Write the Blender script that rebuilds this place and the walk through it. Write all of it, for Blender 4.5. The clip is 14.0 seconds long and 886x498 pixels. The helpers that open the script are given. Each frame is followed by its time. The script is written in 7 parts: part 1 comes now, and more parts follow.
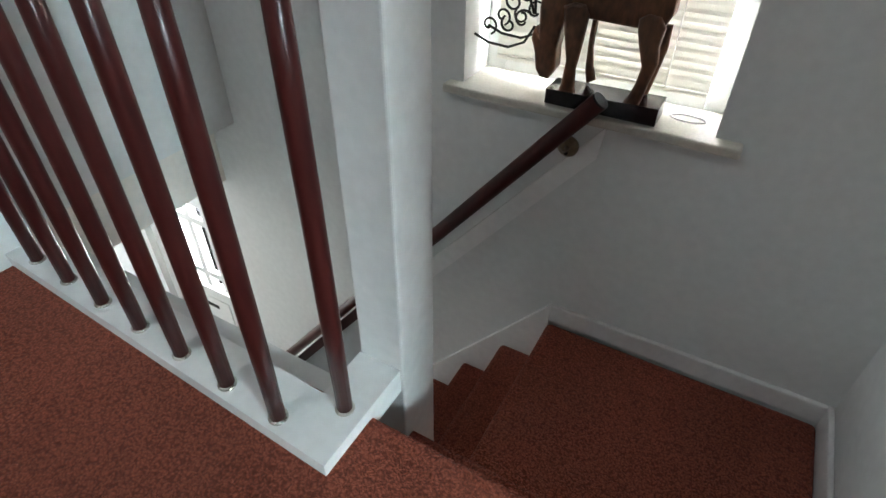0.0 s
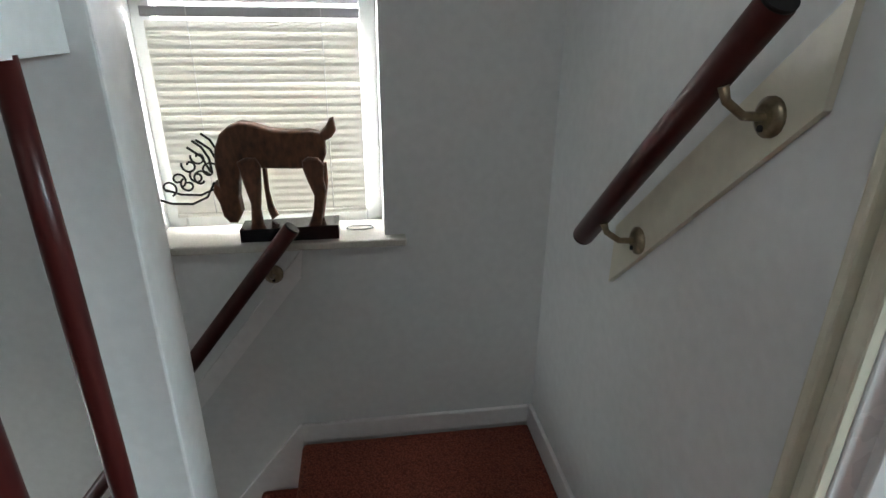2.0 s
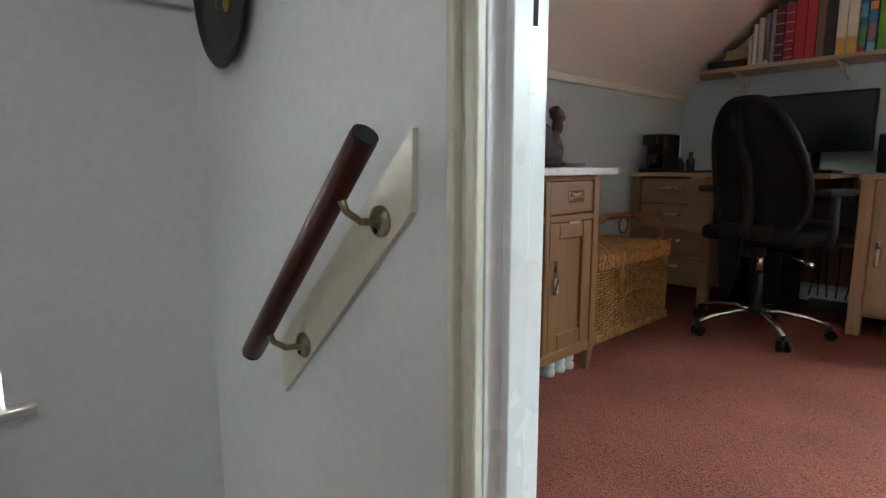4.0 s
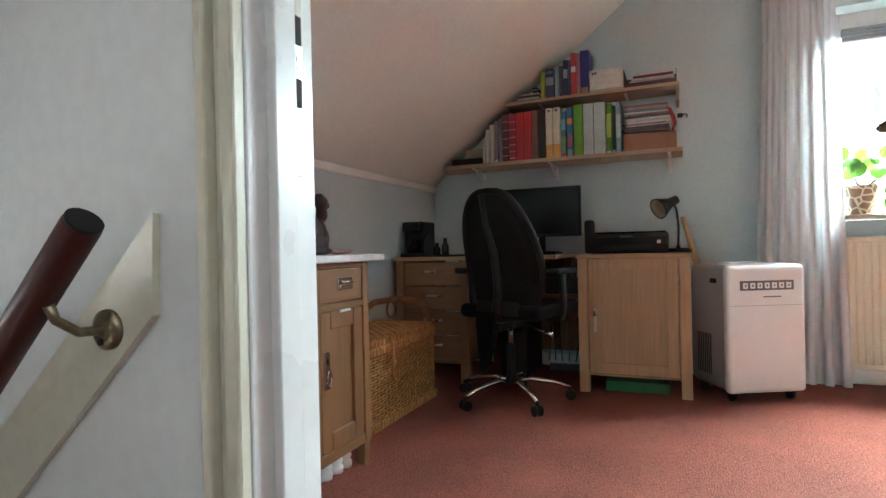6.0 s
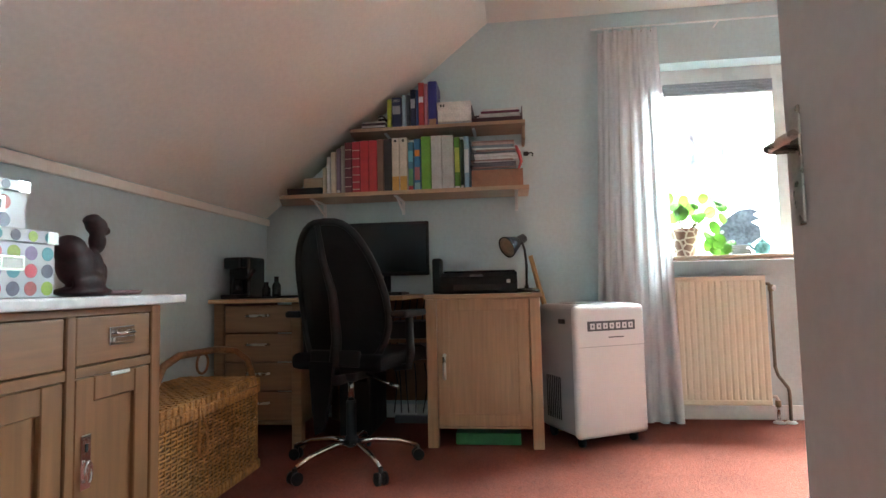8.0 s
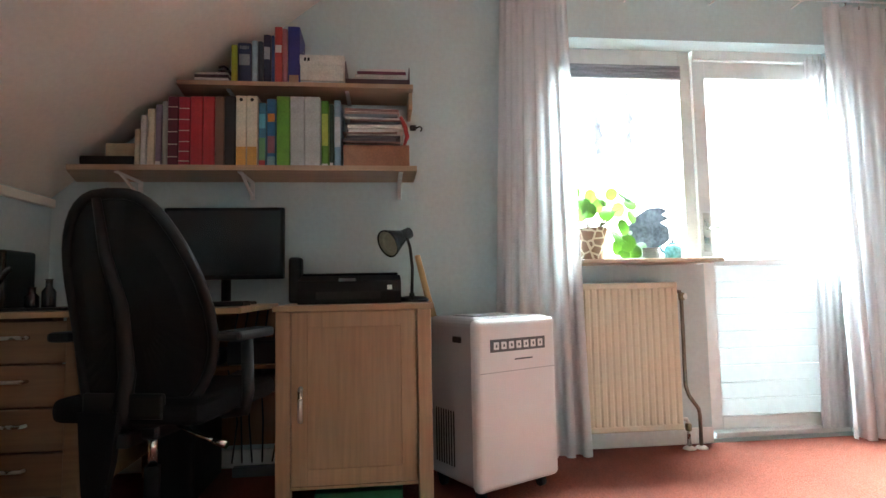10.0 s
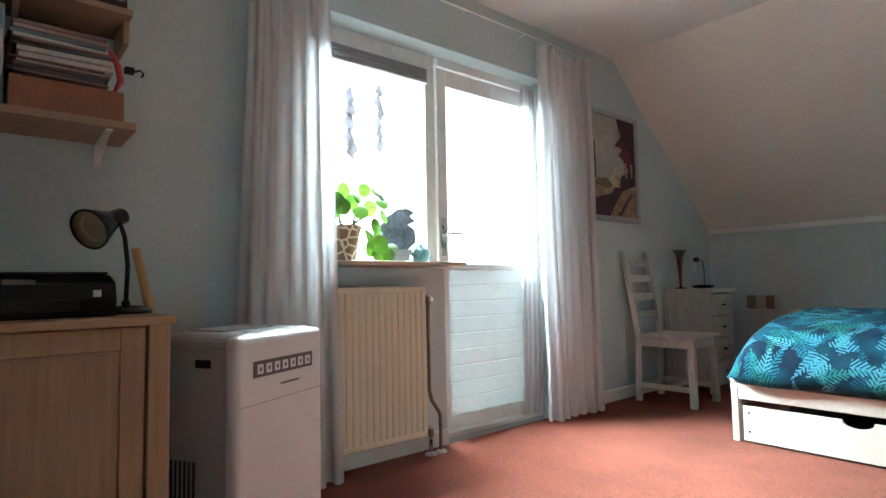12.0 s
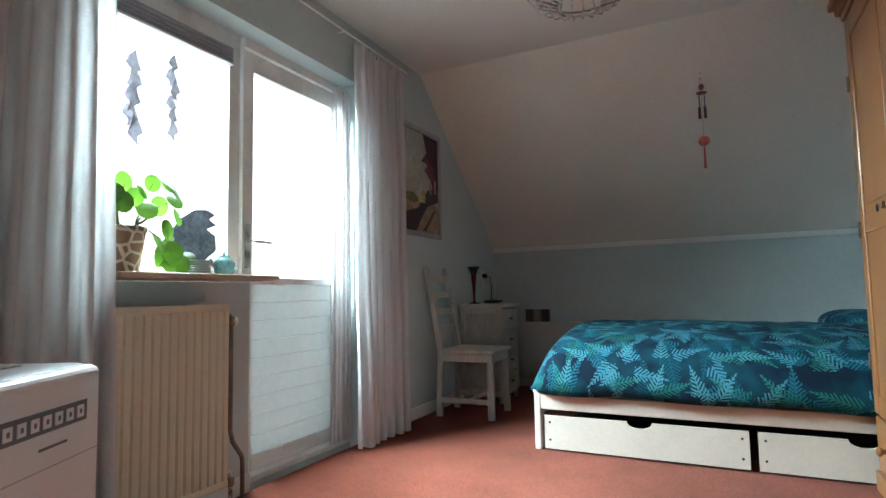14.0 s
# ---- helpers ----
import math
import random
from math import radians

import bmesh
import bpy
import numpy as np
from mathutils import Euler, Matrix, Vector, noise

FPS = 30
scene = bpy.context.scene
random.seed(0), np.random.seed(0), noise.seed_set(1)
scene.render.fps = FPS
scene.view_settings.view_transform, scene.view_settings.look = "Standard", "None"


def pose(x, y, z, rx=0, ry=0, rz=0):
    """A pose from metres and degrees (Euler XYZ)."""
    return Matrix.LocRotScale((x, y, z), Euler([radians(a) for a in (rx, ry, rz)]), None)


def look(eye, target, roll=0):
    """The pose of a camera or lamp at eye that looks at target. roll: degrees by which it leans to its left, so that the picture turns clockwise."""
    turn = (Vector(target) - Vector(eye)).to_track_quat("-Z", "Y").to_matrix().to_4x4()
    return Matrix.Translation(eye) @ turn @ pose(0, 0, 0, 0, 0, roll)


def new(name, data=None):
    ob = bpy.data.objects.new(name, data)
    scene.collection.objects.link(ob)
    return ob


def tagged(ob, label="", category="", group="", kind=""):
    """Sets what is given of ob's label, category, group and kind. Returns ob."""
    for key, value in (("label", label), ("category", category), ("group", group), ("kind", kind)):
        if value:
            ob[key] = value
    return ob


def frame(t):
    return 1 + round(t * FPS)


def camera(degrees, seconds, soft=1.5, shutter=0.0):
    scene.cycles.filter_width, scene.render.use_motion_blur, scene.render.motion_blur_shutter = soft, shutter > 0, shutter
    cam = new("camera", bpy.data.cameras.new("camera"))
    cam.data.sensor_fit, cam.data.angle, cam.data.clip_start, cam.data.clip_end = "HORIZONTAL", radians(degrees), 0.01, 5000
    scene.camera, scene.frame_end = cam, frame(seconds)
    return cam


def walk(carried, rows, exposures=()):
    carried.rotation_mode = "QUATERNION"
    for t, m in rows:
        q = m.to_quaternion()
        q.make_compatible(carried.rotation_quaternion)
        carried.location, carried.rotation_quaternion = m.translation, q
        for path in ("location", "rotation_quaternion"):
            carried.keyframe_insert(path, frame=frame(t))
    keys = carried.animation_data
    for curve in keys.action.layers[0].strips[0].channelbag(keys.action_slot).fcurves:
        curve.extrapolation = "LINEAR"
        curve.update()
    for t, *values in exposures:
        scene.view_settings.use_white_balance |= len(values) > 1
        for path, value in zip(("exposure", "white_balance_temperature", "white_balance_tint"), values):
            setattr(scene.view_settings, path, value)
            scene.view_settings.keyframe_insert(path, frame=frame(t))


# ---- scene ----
cam = camera(77.3, 14.0)
PATH = [
    (0, (-0.012, 0.519, 0.837), (-0.743, 1.823, -0.351), 0.5),
    (0.5, (-0.025, 0.447, 0.838), (-0.584, 1.920, -0.243), 1.2),
    (0.6, (-0.003, 0.416, 0.840), (-0.558, 1.920, -0.201), 0.3),
    (1, (-0.021, 0.354, 0.851), (-0.388, 1.992, -0.060), 0.8),
    (1.5, (-0.061, 0.323, 0.856), (-0.124, 2.050, 0.043), 0.5),
    (2, (-0.086, 0.295, 0.850), (0.177, 2.039, 0.116), 0.6),
    (2.2, (-0.078, 0.303, 0.843), (0.292, 2.032, 0.123), 0.1),
    (2.5, (-0.081, 0.278, 0.848), (0.459, 1.993, 0.205), 0.2),
    (3, (-0.117, 0.236, 0.841), (0.745, 1.865, 0.342), 0.5),
    (3.5, (-0.117, 0.215, 0.840), (0.980, 1.727, 0.446), 0.1),
    (4, (-0.113, 0.207, 0.831), (1.173, 1.590, 0.544), -0.1),
    (4.2, (-0.107, 0.221, 0.838), (1.256, 1.532, 0.571), -0.8),
    (6.5, (-0.016, 0.262, 0.833), (1.794, 0.866, 0.891), -1.1),
    (7, (0.053, 0.267, 0.836), (1.907, 0.722, 0.920), -1.3),
    (7.5, (0.131, 0.289, 0.833), (2.009, 0.618, 0.939), -1.3),
    (7.7, (0.183, 0.314, 0.828), (2.068, 0.601, 0.944), -1.3),
    (9.8, (0.953, 0.388, 0.819), (2.853, 0.260, 0.966), -1.1),
    (10, (0.994, 0.389, 0.832), (2.888, 0.182, 0.973), -1.1),
    (10.5, (1.143, 0.423, 0.830), (2.991, -0.039, 0.974), -1.3),
    (11, (1.299, 0.461, 0.852), (3.060, -0.265, 0.979), -1.1),
    (11.5, (1.410, 0.549, 0.866), (3.040, -0.438, 0.987), -1.0),
    (12, (1.487, 0.606, 0.854), (2.954, -0.611, 0.977), -1.1),
    (12.5, (1.602, 0.574, 0.842), (2.906, -0.816, 0.975), -1.3),
    (13, (1.706, 0.537, 0.850), (2.851, -0.986, 0.993), -1.2),
    (13.5, (1.793, 0.548, 0.870), (2.780, -1.080, 1.024), -1.2),
    (14, (1.862, 0.578, 0.876), (2.708, -1.128, 1.029), -1.1),
]
walk(cam, [(t, look(eye, target, roll)) for t, eye, target, roll in PATH], exposures=[(0, 0.45), (0.8, 0.3), (1.5, 0.1), (2.5, 0.25), (3.5, 0.6), (4.2, 0.7), (6.5, 0.95), (7.5, 1.0), (10, 0.82), (11, 0.42), (12, -0.05), (13, -0.45), (14, -0.6)])

# ---- world, sun and window light ----
world = bpy.data.worlds.new("world")
scene.world = world
world.use_nodes = True
_n = world.node_tree.nodes
_sky = _n.new("ShaderNodeTexSky")
_sky.sky_type, _sky.sun_disc = "NISHITA", False
_sky.sun_elevation, _sky.sun_rotation = radians(54), radians(113)
_n["Background"].inputs["Strength"].default_value = 0.12
world.node_tree.links.new(_sky.outputs["Color"], _n["Background"].inputs["Color"])


def lamp(name, kind, m, energy, color=(1, 1, 1), sx=1.0, sy=1.0, angle=0.0):
    data = bpy.data.lights.new(name, kind)
    data.energy, data.color = energy, color
    if kind == "AREA":
        data.shape, data.size, data.size_y = "RECTANGLE", sx, sy
    if kind == "SUN":
        data.angle = radians(angle)
    ob = new(name, data)
    ob.matrix_world = m
    return ob


lamp("sun", "SUN", look((6, -2.5, 9), (0, 0, 0)), 1.5, (1.0, 0.96, 0.9), angle=20)
# daylight through the balcony window and door, the stair window and the front door
lamp("window_daylight", "AREA", look((4.72, -1.00, 2.32), (3.55, -1.00, 0.2)), 930, (0.71, 0.93, 1.0), 0.80, 1.25)
lamp("balcony_door_daylight", "AREA", look((4.72, -1.82, 2.32), (3.55, -1.82, 0.2)), 580, (0.71, 0.93, 1.0), 0.80, 1.25)
lamp("stair_window_daylight", "AREA", look((-0.33, 2.02, 0.61), (-0.33, 0, 0.61)), 82, (0.97, 0.98, 1.0), 0.52, 0.56)
lamp("front_door_daylight", "AREA", look((-2.05, 1.90, -0.80), (-2.05, 0, -0.80)), 20, (0.92, 0.98, 1.0), 0.54, 0.56)

# lamp added at the far hall wall to send light up the stairwell
lamp("hall_added_daylight", "AREA", look((-3.42, 1.2, -1.15), (0, 1.3, -0.35)), 11, (0.93, 0.98, 1.0), 0.85, 1.0)
# fill lamp added above the landing, out of view, to lift the walls
lamp("landing_fill_light", "AREA", look((-0.95, -0.6, 2.76), (0.05, 0.2, 0.9)), 10, (0.92, 0.97, 1.0), 0.78, 0.78)


# ---- materials ----
def mat(name, color, rough=0.6, metal=0.0, vary=0.12, scale=6.0, fine=60.0, bump=0.15, fine_bump=0.0, coat=0.0, stretch=None, random=0.0,
        translucent=0.0, dark=None, spec=0.5):
    """A principled surface with a coarse and a fine variation of its colour, roughness and relief."""
    m = bpy.data.materials.new(name)
    m.use_nodes = True
    nt = m.node_tree
    nd, ln = nt.nodes, nt.links
    b = nd["Principled BSDF"]
    b.inputs["Roughness"].default_value, b.inputs["Metallic"].default_value = rough, metal
    b.inputs["Coat Weight"].default_value = coat
    b.inputs["Specular IOR Level"].default_value = spec
    tc = nd.new("ShaderNodeTexCoord")
    mp = nd.new("ShaderNodeMapping")
    ln.new(tc.outputs["Object"], mp.inputs["Vector"])
    if stretch:
        mp.inputs["Scale"].default_value = stretch
    n1, n2 = nd.new("ShaderNodeTexNoise"), nd.new("ShaderNodeTexNoise")
    n1.inputs["Scale"].default_value, n2.inputs["Scale"].default_value = scale, fine
    n1.inputs["Detail"].default_value, n2.inputs["Detail"].default_value = 4, 3
    for n in (n1, n2):
        ln.new(mp.outputs["Vector"], n.inputs["Vector"])
    add = nd.new("ShaderNodeMath")
    add.operation = "ADD"
    ln.new(n1.outputs["Fac"], add.inputs[0])
    ln.new(n2.outputs["Fac"], add.inputs[1])
    half = nd.new("ShaderNodeMath")
    half.operation = "MULTIPLY"
    half.inputs[1].default_value = 0.5
    ln.new(add.outputs[0], half.inputs[0])
    ramp = nd.new("ShaderNodeValToRGB")
    lo = dark or tuple(c * (1 - 1.6 * vary) for c in color)
    hi = tuple(min(1, c * (1 + 1.2 * vary)) for c in color)
    ramp.color_ramp.elements[0].color, ramp.color_ramp.elements[1].color = (*lo, 1), (*hi, 1)
    ramp.color_ramp.elements[0].position, ramp.color_ramp.elements[1].position = 0.34, 0.66
    ln.new(half.outputs[0], ramp.inputs["Fac"])
    col = ramp.outputs["Color"]
    if random:
        info = nd.new("ShaderNodeObjectInfo")
        hsv = nd.new("ShaderNodeHueSaturation")
        mr = nd.new("ShaderNodeMapRange")
        mr.inputs["To Min"].default_value, mr.inputs["To Max"].default_value = 1 - random, 1 + random
        ln.new(info.outputs["Random"], mr.inputs["Value"])
        ln.new(mr.outputs["Result"], hsv.inputs["Value"])
        ln.new(col, hsv.inputs["Color"])
        col = hsv.outputs["Color"]
    ln.new(col, b.inputs["Base Color"])
    rr = nd.new("ShaderNodeMapRange")
    rr.inputs["To Min"].default_value, rr.inputs["To Max"].default_value = max(0.03, rough - 0.08), min(1, rough + 0.08)
    ln.new(n1.outputs["Fac"], rr.inputs["Value"])
    ln.new(rr.outputs["Result"], b.inputs["Roughness"])
    if bump or fine_bump:
        bp = nd.new("ShaderNodeBump")
        bp.inputs["Strength"].default_value, bp.inputs["Distance"].default_value = bump, 0.004
        ln.new(half.outputs[0], bp.inputs["Height"])
        last = bp
        if fine_bump:
            b2 = nd.new("ShaderNodeBump")
            b2.inputs["Strength"].default_value, b2.inputs["Distance"].default_value = fine_bump, 0.004
            ln.new(n2.outputs["Fac"], b2.inputs["Height"])
            ln.new(bp.outputs["Normal"], b2.inputs["Normal"])
            last = b2
        ln.new(last.outputs["Normal"], b.inputs["Normal"])
    if translucent:
        tr = nd.new("ShaderNodeBsdfTranslucent")
        ln.new(col, tr.inputs["Color"])
        mx = nd.new("ShaderNodeMixShader")
        mx.inputs["Fac"].default_value = translucent
        ln.new(b.outputs[0], mx.inputs[1])
        ln.new(tr.outputs[0], mx.inputs[2])
        ln.new(mx.outputs[0], nd["Material Output"].inputs["Surface"])
    return m


def glass_mat(name, color=(1, 1, 1), rough=0.0):
    """Thin clear pane: mostly clear, with a faint gloss."""
    m = bpy.data.materials.new(name)
    m.use_nodes = True
    nd, ln = m.node_tree.nodes, m.node_tree.links
    nd.remove(nd["Principled BSDF"])
    t, g, mx, lw = nd.new("ShaderNodeBsdfTransparent"), nd.new("ShaderNodeBsdfGlossy"), nd.new("ShaderNodeMixShader"), nd.new("ShaderNodeValue")
    t.inputs["Color"].default_value = (*color, 1)
    g.inputs["Roughness"].default_value = rough
    lw.outputs[0].default_value = 0.05
    ln.new(lw.outputs[0], mx.inputs["Fac"])
    ln.new(t.outputs[0], mx.inputs[1])
    ln.new(g.outputs[0], mx.inputs[2])
    ln.new(mx.outputs[0], nd["Material Output"].inputs["Surface"])
    return m


def wood(name, color, rough=0.5, axis="z", vary=0.13, coat=0.0):
    """Wood with grain drawn out along one axis."""
    s = {"x": (0.06, 1, 1), "y": (1, 0.06, 1), "z": (1, 1, 0.06)}[axis]
    return mat(name, color, rough, vary=vary, scale=9, fine=70, bump=0.1, stretch=s, coat=coat, random=0.06)


def glow_mat(name, color, strength):
    m = bpy.data.materials.new(name)
    m.use_nodes = True
    nd, ln = m.node_tree.nodes, m.node_tree.links
    nd.remove(nd["Principled BSDF"])
    e = nd.new("ShaderNodeEmission")
    e.inputs["Color"].default_value, e.inputs["Strength"].default_value = (*color, 1), strength
    ln.new(e.outputs[0], nd["Material Output"].inputs["Surface"])
    return m


def carpet_mat():
    """Terracotta loop-pile carpet: small tufts with dark gaps, worn and trodden patches."""
    m = mat("carpet", (0.280, 0.078, 0.050), 0.95, vary=0.22, scale=2.2, fine=210, bump=0.3, spec=0.1)
    nd, ln = m.node_tree.nodes, m.node_tree.links
    b = nd["Principled BSDF"]
    b.inputs["Sheen Weight"].default_value = 0.05
    tc = nd.new("ShaderNodeTexCoord")
    v = nd.new("ShaderNodeTexVoronoi")
    v.inputs["Scale"].default_value = 185
    wob = nd.new("ShaderNodeTexNoise")
    wob.inputs["Scale"].default_value = 60
    mixv = nd.new("ShaderNodeMix")
    mixv.data_type = "RGBA"
    mixv.inputs["Factor"].default_value = 0.02
    ln.new(tc.outputs["Object"], wob.inputs["Vector"])
    ln.new(tc.outputs["Object"], mixv.inputs["A"])
    ln.new(wob.outputs["Color"], mixv.inputs["B"])
    ln.new(mixv.outputs["Result"], v.inputs["Vector"])
    bp = nd.new("ShaderNodeBump")
    bp.invert = True
    bp.inputs["Strength"].default_value, bp.inputs["Distance"].default_value = 0.6, 0.006
    ln.new(v.outputs["Distance"], bp.inputs["Height"])
    ln.new(bp.outputs["Normal"], b.inputs["Normal"])
    old = b.inputs["Base Color"].links[0].from_socket
    mul = nd.new("ShaderNodeMix")
    mul.data_type, mul.blend_type = "RGBA", "MULTIPLY"
    mul.inputs["Factor"].default_value = 0.75
    rp = nd.new("ShaderNodeValToRGB")
    rp.color_ramp.elements[0].color, rp.color_ramp.elements[1].color = (1.15, 1.15, 1.15, 1), (0.35, 0.32, 0.32, 1)
    rp.color_ramp.elements[0].position, rp.color_ramp.elements[1].position = 0.2, 0.75
    ln.new(v.outputs["Distance"], rp.inputs["Fac"])
    ln.new(old, mul.inputs["A"])
    ln.new(rp.outputs["Color"], mul.inputs["B"])
    ln.new(mul.outputs["Result"], b.inputs["Base Color"])
    return m


CARPET = carpet_mat()
WALL_WHITE = mat("stair_plaster", (0.72, 0.735, 0.725), 0.75, vary=0.035, scale=2.5, fine=40, bump=0.12, fine_bump=0.05, spec=0.25)
WALL_BLUE = mat("pale_blue_plaster", (0.53, 0.62, 0.63), 0.8, vary=0.04, scale=2.5, fine=45, bump=0.12, fine_bump=0.06, spec=0.2)
CEILING_CREAM = mat("cream_ceiling_paint", (0.81, 0.77, 0.71), 0.85, vary=0.035, scale=1.8, fine=50, bump=0.1, fine_bump=0.05, spec=0.2)
WHITE_GLOSS = mat("white_gloss_paint", (0.80, 0.81, 0.80), 0.28, vary=0.03, scale=5, fine=30, bump=0.1)
WHITE_SATIN = mat("white_satin_paint", (0.80, 0.80, 0.79), 0.45, vary=0.04, scale=4, fine=40, bump=0.1)
CREAM_GLOSS = mat("cream_gloss_paint", (0.67, 0.645, 0.52), 0.35, vary=0.05, scale=4, fine=40, bump=0.1)
DOOR_PAINT = mat("door_paint", (0.62, 0.58, 0.56), 0.42, vary=0.04, scale=2, fine=30, bump=0.08)
MAHOGANY = mat("mahogany_varnish", (0.056, 0.010, 0.009), 0.34, vary=0.16, scale=10, fine=80, bump=0.08, stretch=(1, 1, 0.12), coat=0.08, spec=0.35)
STEEL = mat("brushed_steel", (0.62, 0.60, 0.55), 0.28, 1.0, vary=0.1, scale=20, fine=120, bump=0.03)
CHROME = mat("chrome", (0.8, 0.8, 0.8), 0.12, 1.0, vary=0.04, scale=10, fine=60, bump=0.0)
BRONZE = mat("aged_brass", (0.30, 0.25, 0.17), 0.38, 1.0, vary=0.25, scale=18, fine=90, bump=0.05)
BLACK_PLASTIC = mat("black_plastic", (0.008, 0.008, 0.009), 0.48, vary=0.2, scale=10, fine=150, bump=0.05, spec=0.28)
BLACK_GLOSS = mat("black_gloss", (0.008, 0.008, 0.010), 0.22, vary=0.15, scale=8, fine=60, bump=0.0)
BLACK_CLOTH = mat("black_cloth", (0.008, 0.008, 0.0095), 0.9, vary=0.3, scale=12, fine=240, bump=0.2, fine_bump=0.3, spec=0.15)
OAK = wood("oak_veneer", (0.42, 0.255, 0.145), 0.5, "z")
# drawer unit's oak: darkened so the dim corner's shade is in its colour
OAK_SHADED = wood("shaded_oak", (0.23, 0.125, 0.066), 0.5, "y")
OAK_TOP = wood("oak_worktop", (0.43, 0.265, 0.15), 0.45, "y")
SHELF_WOOD = wood("beech_shelf", (0.40, 0.27, 0.18), 0.5, "y", vary=0.12)
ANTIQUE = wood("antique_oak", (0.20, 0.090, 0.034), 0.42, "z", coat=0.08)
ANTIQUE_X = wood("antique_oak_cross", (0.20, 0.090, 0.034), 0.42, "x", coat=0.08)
PINE = wood("pine_wardrobe", (0.29, 0.125, 0.045), 0.4, "z", coat=0.2)
MARBLE = mat("white_marble", (0.68, 0.68, 0.69), 0.25, vary=0.12, scale=7, fine=30, bump=0.02)
WICKER = mat("wicker", (0.46, 0.225, 0.075), 0.6, vary=0.35, scale=30, fine=160, bump=0.3)
CANE = mat("bent_cane", (0.26, 0.12, 0.05), 0.4, vary=0.3, scale=16, fine=100, bump=0.2)
AC_WHITE = mat("appliance_white", (0.74, 0.73, 0.73), 0.32, vary=0.02, scale=4, fine=200, bump=0.02)
AC_GREY = mat("appliance_grey", (0.42, 0.42, 0.43), 0.5, vary=0.04, scale=4, fine=200, bump=0.05)
PANEL_GREY = mat("panel_grey", (0.10, 0.10, 0.11), 0.35, vary=0.05, bump=0.0)
LABEL_WHITE = mat("label_white", (0.72, 0.72, 0.72), 0.5, vary=0.05, bump=0.0)
RADIATOR_CREAM = mat("radiator_enamel", (0.70, 0.64, 0.50), 0.4, vary=0.03, scale=3, fine=60, bump=0.04)
CURTAIN = mat("sheer_curtain", (0.68, 0.67, 0.68), 0.9, vary=0.06, scale=5, fine=300, bump=0.1, fine_bump=0.2, stretch=(1, 1, 0.3), translucent=0.24, spec=0.1)
# opaque door panelling; translucence added so it glows as under glare
PANEL_WHITE = mat("glowing_white_panel", (0.80, 0.82, 0.82), 0.35, vary=0.03, scale=5, fine=30, bump=0.08, translucent=0.52)
GLASS = glass_mat("window_glass")
BLIND = mat("blind_slat", (0.82, 0.81, 0.76), 0.45, vary=0.03, scale=5, fine=60, bump=0.02, translucent=0.13)
BLIND_GREY = mat("roller_blind", (0.28, 0.29, 0.32), 0.7, vary=0.1, scale=6, fine=80, bump=0.1)
BED_WHITE = mat("bed_white_lacquer", (0.66, 0.60, 0.53), 0.45, vary=0.04, scale=4, fine=60, bump=0.05)
DARK = mat("dark_recess", (0.02, 0.018, 0.016), 0.9, vary=0.2, bump=0.0)
WHITEWASH = mat("whitewashed_wood", (0.54, 0.53, 0.50), 0.7, vary=0.15, scale=9, fine=70, bump=0.25, stretch=(1, 1, 0.2))
SILVER_FRAME = mat("silvered_frame", (0.42, 0.44, 0.48), 0.35, 0.5, vary=0.12, scale=14, fine=90, bump=0.1)
SHEET_WHITE = mat("white_sheet", (0.75, 0.76, 0.77), 0.9, vary=0.04, scale=5, fine=150, bump=0.3)
SILL_STONE = mat("sill_composite", (0.52, 0.50, 0.44), 0.45, vary=0.08, scale=12, fine=140, bump=0.05)
SILL_WOOD = wood("sill_board", (0.50, 0.40, 0.30), 0.45, "y", vary=0.1)


# ---- helpers for shapes ----
def bm_new():
    return bmesh.new()


def box(bm, x0, x1, y0, y1, z0, z1, bevel=0.0, seg=2, m=None):
    v = [bm.verts.new(p) for p in ((x0, y0, z0), (x1, y0, z0), (x1, y1, z0), (x0, y1, z0), (x0, y0, z1), (x1, y0, z1), (x1, y1, z1), (x0, y1, z1))]
    f = [bm.faces.new([v[i] for i in q]) for q in ((0, 3, 2, 1), (4, 5, 6, 7), (0, 1, 5, 4), (1, 2, 6, 5), (2, 3, 7, 6), (3, 0, 4, 7))]
    if bevel:
        edges = list({e for a in f for e in a.edges})
        r = bmesh.ops.bevel(bm, geom=edges, offset=bevel, segments=seg, affect="EDGES", profile=0.5)
        v = list({w for a in r["faces"] for w in a.verts} | {w for w in v if w.is_valid})
    if m is not None:
        bmesh.ops.transform(bm, matrix=m, verts=[w for w in v if w.is_valid])
    return bm


def prism(bm, pts, axis, lo, hi):
    """A flat outline drawn out along an axis; pts are the two other coordinates, in order x, y, z."""
    def at(p, h):
        return {"x": (h, p[0], p[1]), "y": (p[0], h, p[1]), "z": (p[0], p[1], h)}[axis]
    a = [bm.verts.new(at(p, lo)) for p in pts]
    b = [bm.verts.new(at(p, hi)) for p in pts]
    bm.faces.new(a)
    bm.faces.new(b[::-1])
    n = len(pts)
    for i in range(n):
        bm.faces.new((a[i], b[i], b[(i + 1) % n], a[(i + 1) % n]))
    bmesh.ops.recalc_face_normals(bm, faces=bm.faces[:])
    return bm


